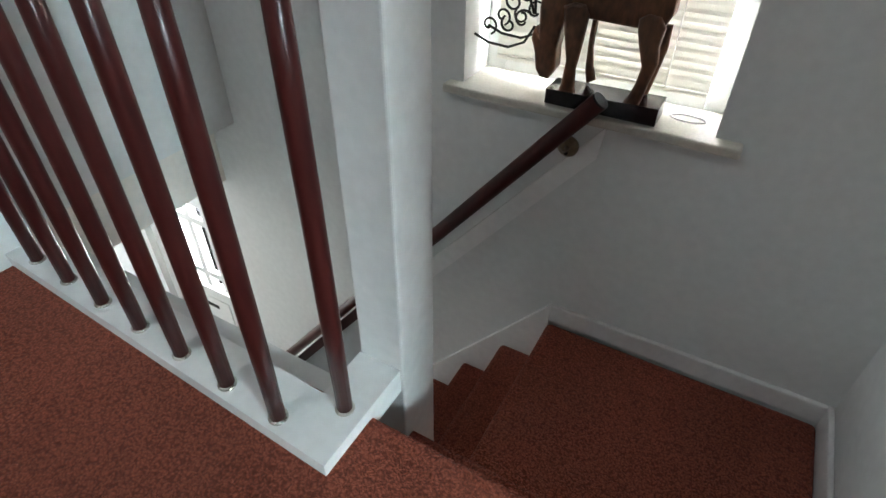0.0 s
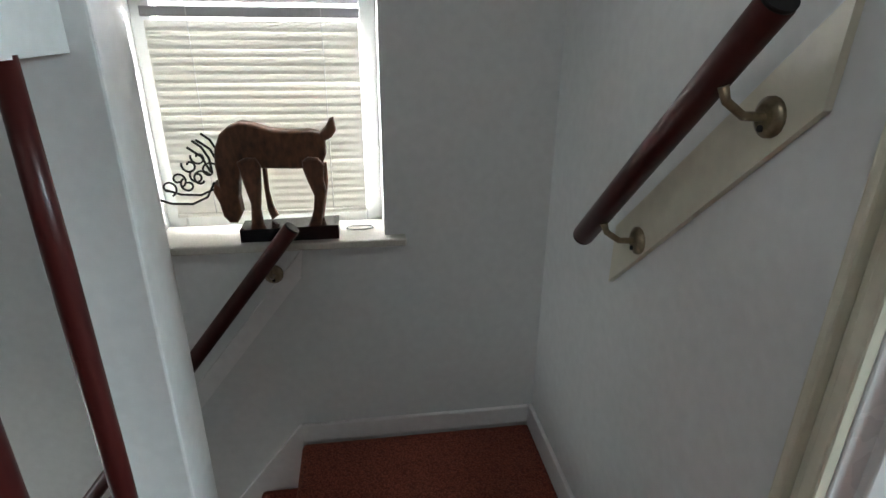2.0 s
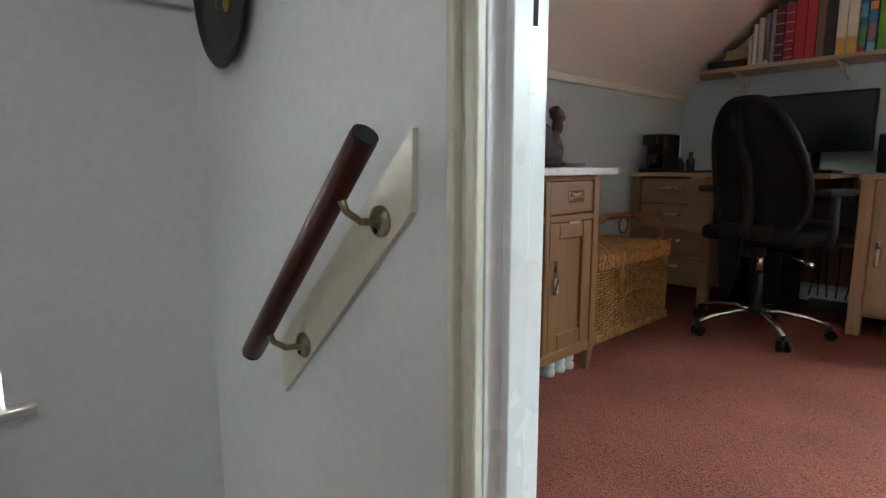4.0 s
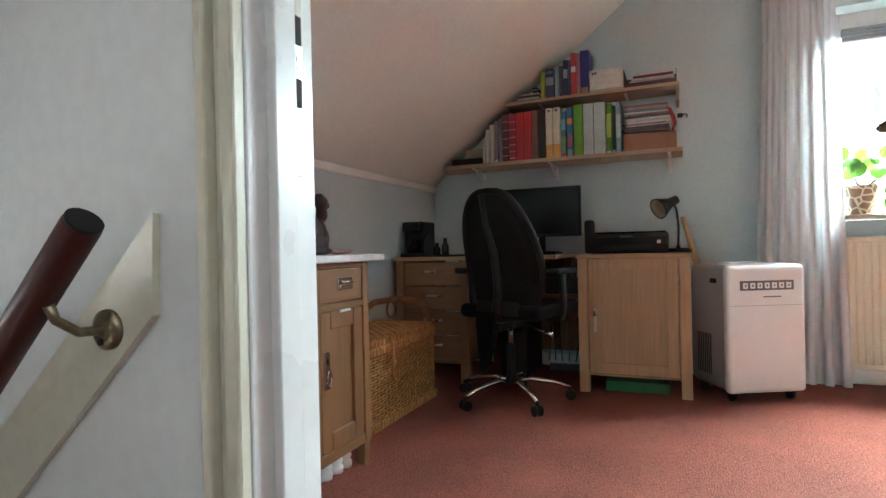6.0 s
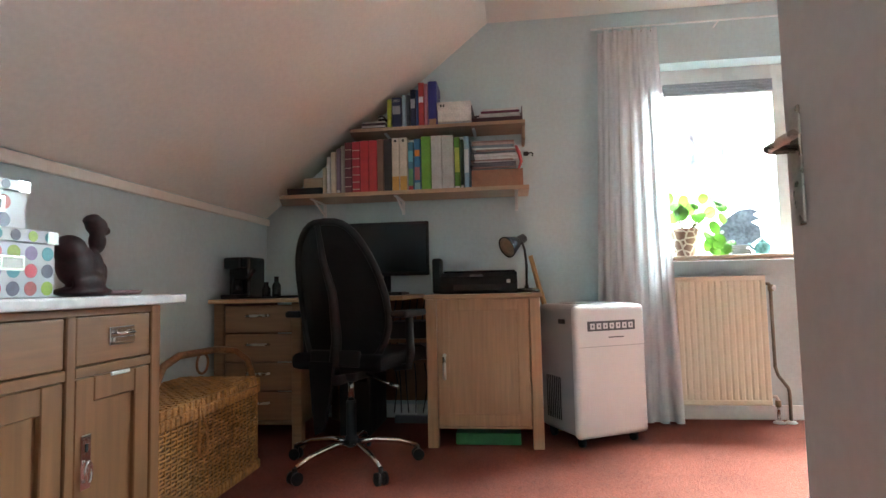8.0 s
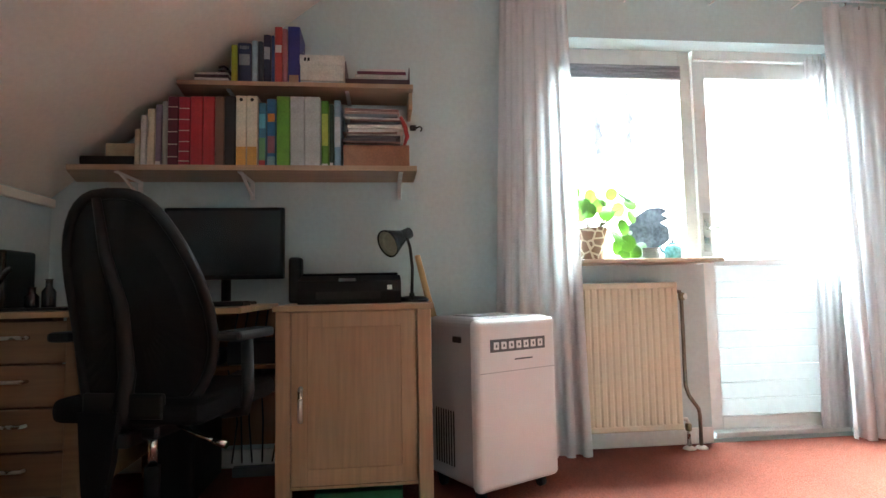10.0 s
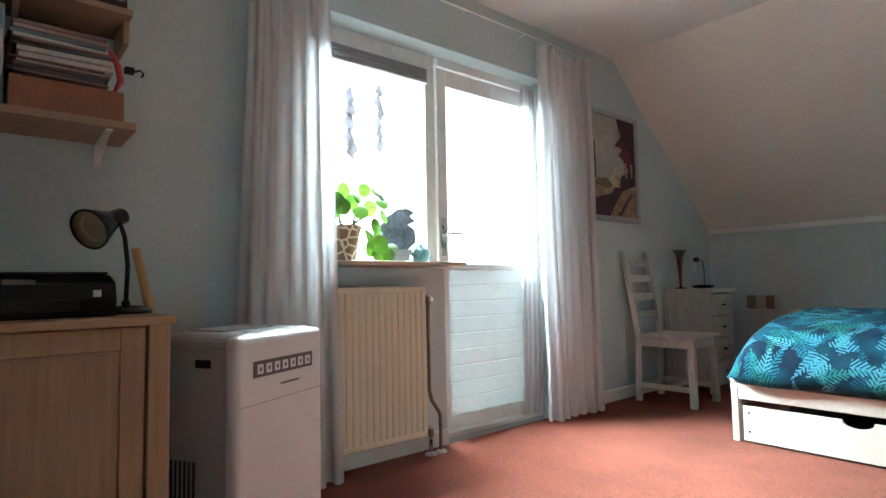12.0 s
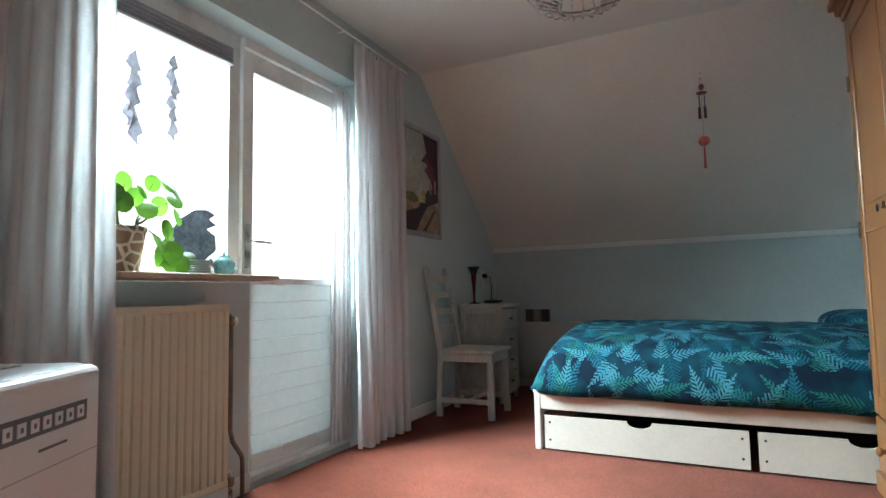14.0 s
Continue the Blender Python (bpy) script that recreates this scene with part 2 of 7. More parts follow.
def tube(bm, pts, radii, seg=10, cap=True, closed=False):
    """A round bar along a line of points."""
    pts = [Vector(p) for p in pts]
    if not hasattr(radii, "__len__"):
        radii = [radii] * len(pts)
    rings, up = [], None
    n = len(pts)
    for i, p in enumerate(pts):
        if closed:
            d = pts[(i + 1) % n] - pts[i - 1]
        else:
            d = pts[min(i + 1, n - 1)] - pts[max(i - 1, 0)]
        d.normalize()
        if up is None or abs(up.dot(d)) > 0.98:
            up = Vector((0, 0, 1)) if abs(d.z) < 0.9 else Vector((1, 0, 0))
        s = d.cross(up).normalized()
        up = s.cross(d).normalized()
        rings.append([bm.verts.new(p + radii[i] * (math.cos(a) * s + math.sin(a) * up)) for a in (2 * math.pi * k / seg for k in range(seg))])
    pairs = list(zip(rings, rings[1:])) + ([(rings[-1], rings[0])] if closed else [])
    for a, b in pairs:
        for k in range(seg):
            f = bm.faces.new((a[k], a[(k + 1) % seg], b[(k + 1) % seg], b[k]))
            f.smooth = True
    if cap and not closed:
        bm.faces.new(rings[0][::-1])
        bm.faces.new(rings[-1])
    return bm


def lathe(bm, profile, centre=(0, 0, 0), seg=20, m=None):
    """A turned shape: (radius, height) from below to above, round the z axis."""
    c = Vector(centre)
    rings, made = [], []
    for r, z in profile:
        ring = [bm.verts.new(c + Vector((r * math.cos(2 * math.pi * k / seg), r * math.sin(2 * math.pi * k / seg), z))) for k in range(seg)]
        rings.append(ring)
        made += ring
    for a, b in zip(rings, rings[1:]):
        for k in range(seg):
            bm.faces.new((a[k], a[(k + 1) % seg], b[(k + 1) % seg], b[k])).smooth = True
    bm.faces.new(rings[0][::-1])
    bm.faces.new(rings[-1])
    if m is not None:
        bmesh.ops.transform(bm, matrix=m, verts=made)
    return bm


def mesh_of(name, bm, material):
    me = bpy.data.meshes.new(name)
    bm.normal_update()
    bm.to_mesh(me)
    bm.free()
    for mm in (material if isinstance(material, (list, tuple)) else [material]):
        me.materials.append(mm)
    return me


def structure(name, bm, material, label="", category="", parent=None):
    ob = new(name, mesh_of(name, bm, material))
    if parent:
        ob.parent = parent
        if label:
            ob["label"] = label
        return ob
    return tagged(ob, label, category, kind="structure")


def thing(name, label, category, m=None, group="", kind=""):
    ob = new(name)
    ob.empty_display_size = 0.1
    ob.matrix_world = m or Matrix.Identity(4)
    return tagged(ob, label, category, group, kind)


def part(name, bm, material, parent, label=""):
    """One mesh under a thing or a part, in the thing's own coordinates."""
    ob = new(name, mesh_of(name, bm, material))
    ob.parent = parent
    if label:
        ob["label"] = label
    return ob


def solo(name, bm, material, label, category, m=None, group="", kind=""):
    ob = new(name, mesh_of(name, bm, material))
    if m is not None:
        ob.matrix_world = m
    return tagged(ob, label, category, group, kind)


# ---- the building ----
GX, SX, RX = 3.82, 0.43, 0.55          # gable wall, stair wall (stair side, room side)
KL, KR, KZ = 1.97, -4.48, 1.31         # knee walls and their height
CZ, CYL, CYR = 2.54, 0.456, -3.03      # flat ceiling
WY = 1.72                              # outer wall of the stairs
GZ = -2.50                             # hall floor below

JY, HY, HZ = 0.726, -0.135, 2.06      # doorway
bm = bm_new()
box(bm, RX + 0.001, GX, KR, KL, -0.12, 0.0)
box(bm, SX, RX + 0.001, HY + 0.022, JY - 0.022, -0.12, 0.0)
structure("floor_room", bm, CARPET, "terracotta loop-pile carpet of uneven tone across the room", "floor")
bm = bm_new()
box(bm, -1.37, SX - 0.001, -1.4, 0.968, -0.12, 0.0, 0.012)
structure("floor_landing", bm, CARPET, "terracotta loop-pile carpet on the stair landing", "floor")

# gable wall with the opening for window and balcony door
OY0, OY1, OZ, DY = -0.58, -2.22, 2.19, -1.335
bm = bm_new()
for a in ((GX, 4.08, OY0, 2.1, -0.15, 2.7), (GX, 4.08, -4.7, OY1, -0.15, 2.7), (GX, 4.08, OY1, OY0, OZ, 2.7), (GX, 4.08, DY, OY0, -0.15, 0.945), (3.9, 4.08, OY1, DY, -0.15, -0.004)):
    box(bm, *a)
structure("wall_gable", bm, WALL_BLUE, "pale blue plastered gable wall", "wall")
bm = bm_new()
box(bm, RX - 0.1, GX, KL, KL + 0.14, -0.1, 1.6)
structure("wall_knee_left", bm, WALL_BLUE, "low pale blue wall under the roof slope behind the cabinet", "wall")
bm = bm_new()
box(bm, RX - 0.1, GX, KR - 0.14, KR, -0.1, 1.6)
structure("wall_knee_right", bm, WALL_BLUE, "low pale blue wall under the roof slope behind the bed", "wall")


def slope_slab(bm, x0, x1, ya, za, yb, zb, t=0.12):
    d = Vector((0, yb - ya, zb - za)).normalized()
    n = Vector((0, -d.z, d.y)) if d.y > 0 else Vector((0, d.z, -d.y))
    p, q = Vector((0, ya, za)) - 0.15 * d, Vector((0, yb, zb)) + 0.0 * d
    prism(bm, [(w.y, w.z) for w in (p, q, q + t * n, p + t * n)], "x", x0, x1)


bm = bm_new()
slope_slab(bm, RX - 0.1, GX, KL, KZ, CYL, CZ)
structure("ceiling_slope_left", bm, CEILING_CREAM, "cream painted sloping ceiling over the desk", "ceiling")
bm = bm_new()
slope_slab(bm, RX - 0.1, GX, KR, KZ, CYR, CZ)
structure("ceiling_slope_right", bm, CEILING_CREAM, "cream painted sloping ceiling over the bed", "ceiling")
bm = bm_new()
box(bm, RX - 0.1, GX, CYR - 0.02, CYL + 0.02, CZ, CZ + 0.12)
structure("ceiling", bm, mat("white_ceiling_paint", (0.78, 0.76, 0.72), 0.85, vary=0.03, scale=1.8, fine=50, bump=0.1, fine_bump=0.05, spec=0.2),
          "flat white painted ceiling", "ceiling")

# battens where the slopes meet the knee walls
for nm, y0, y1, lab in (("trim_left", KL - 0.022, KL - 0.001, "cream batten under the roof slope"), ("trim_right", KR + 0.001, KR + 0.022, "thin white batten above the bed")):
    bm = bm_new()
    box(bm, RX, GX, y0, y1, KZ - 0.052, KZ - 0.008, 0.006)
    structure(nm, bm, CEILING_CREAM if nm == "trim_left" else WHITE_SATIN, lab, "trim")

# wall between stairs and room, with the door opening
bm = bm_new()
for a in ((SX, RX, JY, WY + 0.3, GZ, 2.7), (SX, RX, KR - 0.1, HY, GZ, 2.7), (SX, RX, HY, JY, HZ, 2.7), (SX, RX, HY, JY, GZ, -0.13)):
    box(bm, *a)
wall_stair = structure("wall_stair", bm, [WALL_WHITE, WALL_BLUE], "off-white plastered wall beside the stairs", "wall")
for p in wall_stair.data.polygons:
    if p.normal.x > 0.9:
        p.material_index = 1
# door lining and architraves
bm = bm_new()
box(bm, SX - 0.004, RX + 0.004, JY - 0.022, JY - 0.001, 0.0, HZ - 0.001, 0.003)
box(bm, SX - 0.004, RX + 0.004, HY + 0.001, HY + 0.022, 0.0, HZ - 0.001, 0.003)
box(bm, SX - 0.004, RX + 0.004, HY + 0.022, JY - 0.022, HZ - 0.022, HZ - 0.001, 0.003)
box(bm, SX + 0.03, SX + 0.072, JY - 0.036, JY - 0.022, 0.0, HZ - 0.03, 0.003)
door_frame = structure("door_1", bm, WHITE_GLOSS, "white gloss door lining round the open doorway", "door frame")
bm = bm_new()
for y0, y1 in ((JY - 0.02, JY + 0.002), (JY + 0.002, JY + 0.020), (JY + 0.020, JY + 0.036)):
    d = 0.022 if y0 < JY else (0.010 if y0 < JY + 0.02 else 0.024)
    box(bm, SX - d, SX - 0.001, y0, y1 - 0.001, 0.0, HZ + 0.05, 0.004)
box(bm, SX - 0.02, SX - 0.001, HY - 0.06, HY + 0.005, 0.0, HZ + 0.05, 0.004)
box(bm, SX - 0.02, SX - 0.001, HY + 0.006, JY - 0.006, HZ + 0.001, HZ + 0.05, 0.004)
structure("architrave", bm, CREAM_GLOSS, "cream moulded architrave", "trim", door_frame)
bm = bm_new()
box(bm, RX + 0.001, RX + 0.018, JY - 0.01, JY + 0.06, 0.0, HZ + 0.05, 0.004)
structure("architrave", bm, WHITE_GLOSS, "", "", door_frame)
bm = bm_new()
box(bm, SX + 0.076, SX + 0.098, JY - 0.0255, JY - 0.0225, 0.93, 1.17, 0.001)
structure("strike_plate", bm, STEEL, "painted-over metal strike plate", "", door_frame)
for z in (1.035, 1.115):
    bm = bm_new()
    box(bm, SX + 0.081, SX + 0.093, JY - 0.0275, JY - 0.026, z - 0.018, z + 0.018)
    structure("latch_hole", bm, DARK, "", "", door_frame)

# stair enclosure
bm = bm_new()
WX0, WX1, WZ0, WZ1 = -0.63, -0.033, 0.293, 0.93
for a in ((-3.2, WX0, WY, WY + 0.3, GZ, 1.5), (WX1, RX + 0.0, WY, WY + 0.3, GZ, 1.5), (WX0, WX1, WY, WY + 0.3, GZ, WZ0 - 0.012), (WX0, WX1, WY, WY + 0.3, WZ1, 1.5)):
    if a[0] == -3.2:
        for c in ((-3.2, -2.39, WY, WY + 0.3, GZ, 1.5), (-1.72, WX0, WY, WY + 0.3, GZ, 1.5), (-2.39, -1.72, WY, WY + 0.3, -0.43, 1.5)):
            box(bm, *c)
    elif a[1] == RX:
        box(bm, WX1, SX, WY, WY + 0.3, GZ, 1.5)
    else:
        box(bm, *a)
structure("wall_stair_outer", bm, WALL_WHITE, "off-white plastered outer wall of the stairs", "wall")
bm = bm_new()
slope_slab(bm, -3.2, SX, WY, 1.27, 0.30, 2.50)
structure("ceiling_stair_slope", bm, CEILING_CREAM, "cream sloping ceiling above the stairs", "ceiling")
# the gap in this ceiling is left for the added landing fill lamp
bm = bm_new()
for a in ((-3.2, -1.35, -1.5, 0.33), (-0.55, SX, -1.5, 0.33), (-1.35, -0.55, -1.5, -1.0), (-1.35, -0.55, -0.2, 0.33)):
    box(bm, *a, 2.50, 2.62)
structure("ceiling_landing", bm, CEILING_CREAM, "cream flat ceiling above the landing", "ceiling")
bm = bm_new()
box(bm, -1.3, SX, WY - 0.02, WY - 0.001, 1.22, 1.26, 0.005)
structure("trim_stair", bm, WHITE_SATIN, "white batten under the slope above the stairs", "trim")
bm = bm_new()
box(bm, -1.53, -1.37, -1.5, 0.95, GZ, 2.7)
box(bm, -1.65, -1.53, 0.80, WY, -0.03, 2.7)
structure("wall_landing_left", bm, WALL_WHITE, "off-white wall at the end of the balustrade", "wall")
bm = bm_new()
box(bm, -1.3, SX, -1.52, -1.4, -0.2, 2.7)
structure("wall_landing_back", bm, WALL_WHITE, "off-white wall behind the landing", "wall")
bm = bm_new()
box(bm, -1.37, -0.45, 0.97, 1.02, GZ, -0.031)
structure("wall_under_landing", bm, WALL_WHITE, "off-white wall under the landing edge", "wall")
bm = bm_new()
box(bm, -3.2, -1.655, 0.2, WY, -0.30, -0.031)
structure("ceiling_hall", bm, CEILING_CREAM, "white hall ceiling seen down the stairwell", "ceiling")
# the opening in the far hall wall is made for the added window
bm = bm_new()
for a in ((0.2, 0.72, GZ, 0.2), (1.66, WY + 0.3, GZ, 0.2), (0.72, 1.66, GZ, -1.70), (0.72, 1.66, -0.62, 0.2)):
    box(bm, -3.3, -3.2, *a)
box(bm, -3.2, -1.49, 0.1, 0.2, GZ, 0.2)
structure("wall_hall", bm, WALL_WHITE, "off-white hall walls below", "wall")
bm = bm_new()
box(bm, -3.3, RX, 0.1, WY + 0.3, GZ - 0.1, GZ)
structure("floor_hall", bm, mat("hall_floor", (0.30, 0.27, 0.23), 0.5, vary=0.15, scale=4, fine=40), "pale hall floor below the stairs", "floor")

# stairs: one step below the landing, the quarter landing, and the flight down
RISE, GOING = 0.172, 0.136
bm = bm_new()
box(bm, -0.45, SX - 0.015, 0.90, 1.085, -0.376, -0.188, 0.014)
structure("stair_step", bm, CARPET, "carpeted upper step below the landing", "stairs")
bm = bm_new()
box(bm, -0.31, SX - 0.015, 1.05, WY - 0.016, -0.57, -0.376, 0.014)
structure("quarter_landing", bm, CARPET, "carpeted quarter landing under the window", "stairs")
for k in range(10):
    x1 = -0.31 - k * GOING
    z = -0.376 - (k + 1) * RISE
    bm = bm_new()
    box(bm, x1 - GOING - 0.005, x1 + 0.03, 1.03, WY - 0.016, z - 0.2, z, 0.014)
    structure("stair_step", bm, CARPET, "carpeted step of the flight down", "stairs")
# skirtings of the stairs
bm = bm_new()
box(bm, -0.31, SX - 0.016, WY - 0.015, WY - 0.001, -0.376, -0.312, 0.004)
box(bm, SX - 0.015, SX - 0.001, 1.0, WY - 0.001, -0.46, -0.312, 0.004)
pts = [(-0.31, -0.312), (-0.31, -0.62), (-1.75, -2.44), (-1.8, -2.2)]
prism(bm, pts, "y", WY - 0.014, WY - 0.001)
structure("baseboard_stair", bm, WHITE_SATIN, "off-white skirting along the stairs", "baseboard")

# front door below, with a glazed panel of small panes
door_2 = thing("door_2", "white front door with a bright leaded glass panel", "door", pose(-2.07, WY + 0.05, GZ), kind="structure")
bm = bm_new()
gx0, gx1, gz0, gz1 = -0.20, 0.235, 1.44, 1.95
for a in ((-0.31, gx0, 0.0, 2.07), (gx1, 0.34, 0.0, 2.07), (gx0, gx1, 0.0, gz0), (gx0, gx1, gz1, 2.07)):
    box(bm, a[0], a[1], -0.02, 0.02, a[2], a[3])
box(bm, -0.12, 0.13, -0.026, -0.02, 0.8, 1.36, 0.003)
box(bm, gx0 - 0.02, gx1 + 0.02, -0.032, -0.0205, 1.40, 1.438, 0.003)
part("leaf", bm, WHITE_SATIN, door_2)
bm = bm_new()
box(bm, -0.06, 0.05, -0.030, -0.0265, 1.296, 1.320, 0.002)
part("letter_slot", bm, DARK, door_2, "dark letter slot")
bm = bm_new()
for i in (gx0 + 0.10, (gx0 + gx1) / 2, gx1 - 0.10):
    box(bm, i - 0.017, i + 0.017, -0.012, 0.012, gz0, gz1)
for i in (gz0 + 0.085, gz1 - 0.10):
    box(bm, gx0, gx1, -0.0115, 0.0115, i - 0.017, i + 0.017)
part("glazing_bar", bm, WHITE_SATIN, door_2)
bm = bm_new()
box(bm, gx0, gx1, -0.003, 0.003, gz0, gz1)
part("pane", bm, GLASS, door_2).visible_shadow = False
bm = bm_new()
tube(bm, [(0.285, -0.02, 1.255), (0.285, -0.06, 1.255), (0.20, -0.06, 1.27)], 0.009)
box(bm, 0.268, 0.302, -0.026, -0.0205, 1.16, 1.34, 0.002)
part("handle", bm, STEEL, door_2)

# unseen window, added as an outlet for the hall lamp
added_hall_window = thing("added_window_3", "plain white window added in the hall, out of view, to light the stairs", "window", kind="structure")
bm = bm_new()
for a in ((0.72, 0.77, -1.70, -0.62), (1.61, 1.66, -1.70, -0.62), (0.77, 1.61, -1.70, -1.65), (0.77, 1.61, -0.67, -0.62)):
    box(bm, -3.27, -3.22, a[0], a[1], a[2], a[3], 0.004)
part("window_frame", bm, WHITE_SATIN, added_hall_window)
bm = bm_new()
box(bm, -3.25, -3.244, 0.77, 1.61, -1.65, -0.67)
part("pane", bm, GLASS, added_hall_window).visible_shadow = False

# balustrade: plinth, top rail, newel, balusters
balustrade = thing("balustrade", "white landing balustrade with round mahogany balusters", "balustrade", kind="structure")
bm = bm_new()
prism(bm, [(-1.368, 0.884), (-0.400, 0.836), (-0.400, 1.054), (-0.490, 1.054), (-0.490, 0.945), (-1.368, 0.968)], "z", -0.03, 0.030)
part("plinth", bm, WHITE_SATIN, balustrade, "white painted plinth board")
bm = bm_new()
prism(bm, [(-1.368, 0.89), (-0.425, 0.845), (-0.425, 1.054), (-0.485, 1.054), (-0.485, 0.94), (-1.368, 0.965)], "z", 0.808, 0.92)
part("top_rail", bm, WHITE_SATIN, balustrade, "thick white boxed top rail")
bm = bm_new()
box(bm, -0.490, -0.395, 1.056, 1.168, -0.75, 2.52, 0.004)
part("newel", bm, WHITE_SATIN, balustrade, "square white post up to the ceiling")
for k in range(8):
    x = -0.524 - 0.1265 * (k - 1) if k else -0.437
    y = 0.868 - 0.055 * (x + 0.52) if k else 0.938
    bm = bm_new()
    tube(bm, [(x, y, 0.030), (x, y, 0.25), (x, y, 0.60), (x, y, 0.812)], [0.0135, 0.0155, 0.0155, 0.0135], 14)
    part("baluster", bm, MAHOGANY, balustrade)
    bm = bm_new()
    lathe(bm, [(0.0175, 0.0302), (0.0175, 0.033), (0.014, 0.035)], (x, y, 0), 14)
    part("foot_ring", bm, STEEL, balustrade)


def handrail(name, a, b, n, label, brackets):
    """A round rail from a to b, on brackets that reach to the wall along n."""
    a, b, n = Vector(a), Vector(b), Vector(n)
    root = thing(name, label, "handrail", kind="structure")
    d = (b - a).normalized()
    bm = bm_new()
    tube(bm, [a, a + 0.004 * d, b - 0.004 * d, b], [0.019, 0.0212, 0.0212, 0.019], 18)
    part("rail", bm, MAHOGANY, root)
    for e, q in ((a, -1), (b, 1)):
        bm = bm_new()
        tube(bm, [e - 0.004 * q * d, e + 0.003 * q * d], 0.0202, 18)
        part("end_cap", bm, BLACK_PLASTIC, root, "dark end cap")
    for s in brackets:
        p = a + s * (b - a)
        off = (n * 1.0)
        w = p + off
        low = p + Vector((0, 0, -0.024))
        br = bm_new()
        mid = [low + Vector((0, 0, -0.004)), low + 0.10 * off + Vector((0, 0, -0.022)), low + 0.45 * off + Vector((0, 0, -0.040)), w + Vector((0, 0, -0.066)) - 0.1 * off, w + Vector((0, 0, -0.066))]
        tube(br, mid, [0.007, 0.006, 0.006, 0.0065, 0.0065], 8)
        part("bracket", br, BRONZE, root)
        pl = bm_new()
        z = Vector((0, 0, 1)).rotation_difference(n.normalized()).to_matrix().to_4x4()
        lathe(pl, [(0.016, -0.014), (0.026, -0.008), (0.026, 0.0)], (0, 0, 0), 18, Matrix.Translation(w + Vector((0, 0, -0.066))) @ z)
        part("wall_plate", pl, BRONZE, root)
        sc = bm_new()
        lathe(sc, [(0.0045, -0.0165), (0.0045, -0.012)], (0, 0, 0), 10, Matrix.Translation(w + Vector((0, 0, -0.080))) @ z)
        part("screw", sc, DARK, root)
    return root


handrail("handrail_upper", (0.345, 1.275, 0.453), (0.345, 0.86, 0.872), (0.076, 0, 0), "round mahogany handrail on brass wall brackets beside the door", (0.2, 0.845))
handrail("handrail_lower", (-0.269, 1.652, 0.356), (-1.62, 1.652, -1.345), (0, 0.06, 0), "long mahogany handrail down the stairs on brass brackets", (0.05, 0.6))
bm = bm_new()
prism(bm, [(0.843, 0.885), (0.848, 0.760), (1.287, 0.340), (1.287, 0.465)], "x", SX - 0.012, SX - 0.001)
structure("backing_board_upper", bm, CREAM_GLOSS, "cream board on the wall behind the handrail", "trim")
bm = bm_new()
prism(bm, [(-0.255, 0.275), (-0.265, 0.19), (-1.6, -1.50), (-1.6, -1.40)], "y", WY - 0.012, WY - 0.001)
structure("backing_board_lower", bm, WHITE_SATIN, "off-white board behind the lower handrail", "trim")
bm = bm_new()
prism(bm, [(-1.2, -0.790), (-0.545, 0.062), (-0.545, 0.030), (-1.2, -0.822)], "y", 1.125, 1.175)
banister = thing("stair_banister", "mahogany rail over a white panel beside the lower flight", "banister", kind="structure")
part("rail", bm, MAHOGANY, banister)
bm = bm_new()
prism(bm, [(-1.2, -0.823), (-0.545, 0.029), (-0.545, -0.175), (-1.2, -1.027)], "y", 1.140, 1.160)
part("panel", bm, WHITE_SATIN, banister, "white painted panel")
for x, z0, z1 in ((-0.805, -1.30, -0.43), (-0.665, -0.72, -0.245), (-0.945, -1.40, -0.61)):
    bm = bm_new()
    box(bm, x, x + 0.036, 1.132, 1.168, z0, z1, 0.004)
    part("post", bm, MAHOGANY, banister)

# stair window with sill and venetian blind
window_2 = thing("window_2", "white stair window behind a closed venetian blind", "window", kind="structure")
bm = bm_new()
FY = WY + 0.135
for a in ((WX0, WX0 + 0.05, WZ0, WZ1), (WX1 - 0.045, WX1, WZ0, WZ1), (WX0 + 0.05, WX1 - 0.045, WZ0, WZ0 + 0.05), (WX0 + 0.05, WX1 - 0.045, WZ1 - 0.05, WZ1)):
    box(bm, a[0], a[1], FY, FY + 0.06, a[2], a[3], 0.004)
part("window_frame", bm, WHITE_GLOSS, window_2)
bm = bm_new()
box(bm, WX0 + 0.05, WX1 - 0.045, FY + 0.03, FY + 0.036, WZ0 + 0.05, WZ1 - 0.05)
part("pane", bm, GLASS, window_2).visible_shadow = False
bm = bm_new()
box(bm, -0.672, 0.024, 1.683, FY + 0.002, WZ0 - 0.014, WZ0 + 0.008, 0.005)
structure("sill_stair", bm, SILL_STONE, "pale stone window sill under the carved deer", "sill")
blind = thing("venetian_blind", "closed cream venetian blind glowing with daylight", "blind")
bm = bm_new()
box(bm, -0.597, -0.075, FY - 0.032, FY - 0.004, 0.848, 0.872, 0.003)
part("headrail", bm, AC_GREY, blind, "grey headrail")
bm = bm_new()
box(bm, -0.594, -0.078, FY - 0.026, FY - 0.012, 0.334, 0.346, 0.003)
part("bottom_rail", bm, BLIND, blind)
SLATS = 24
sm = None
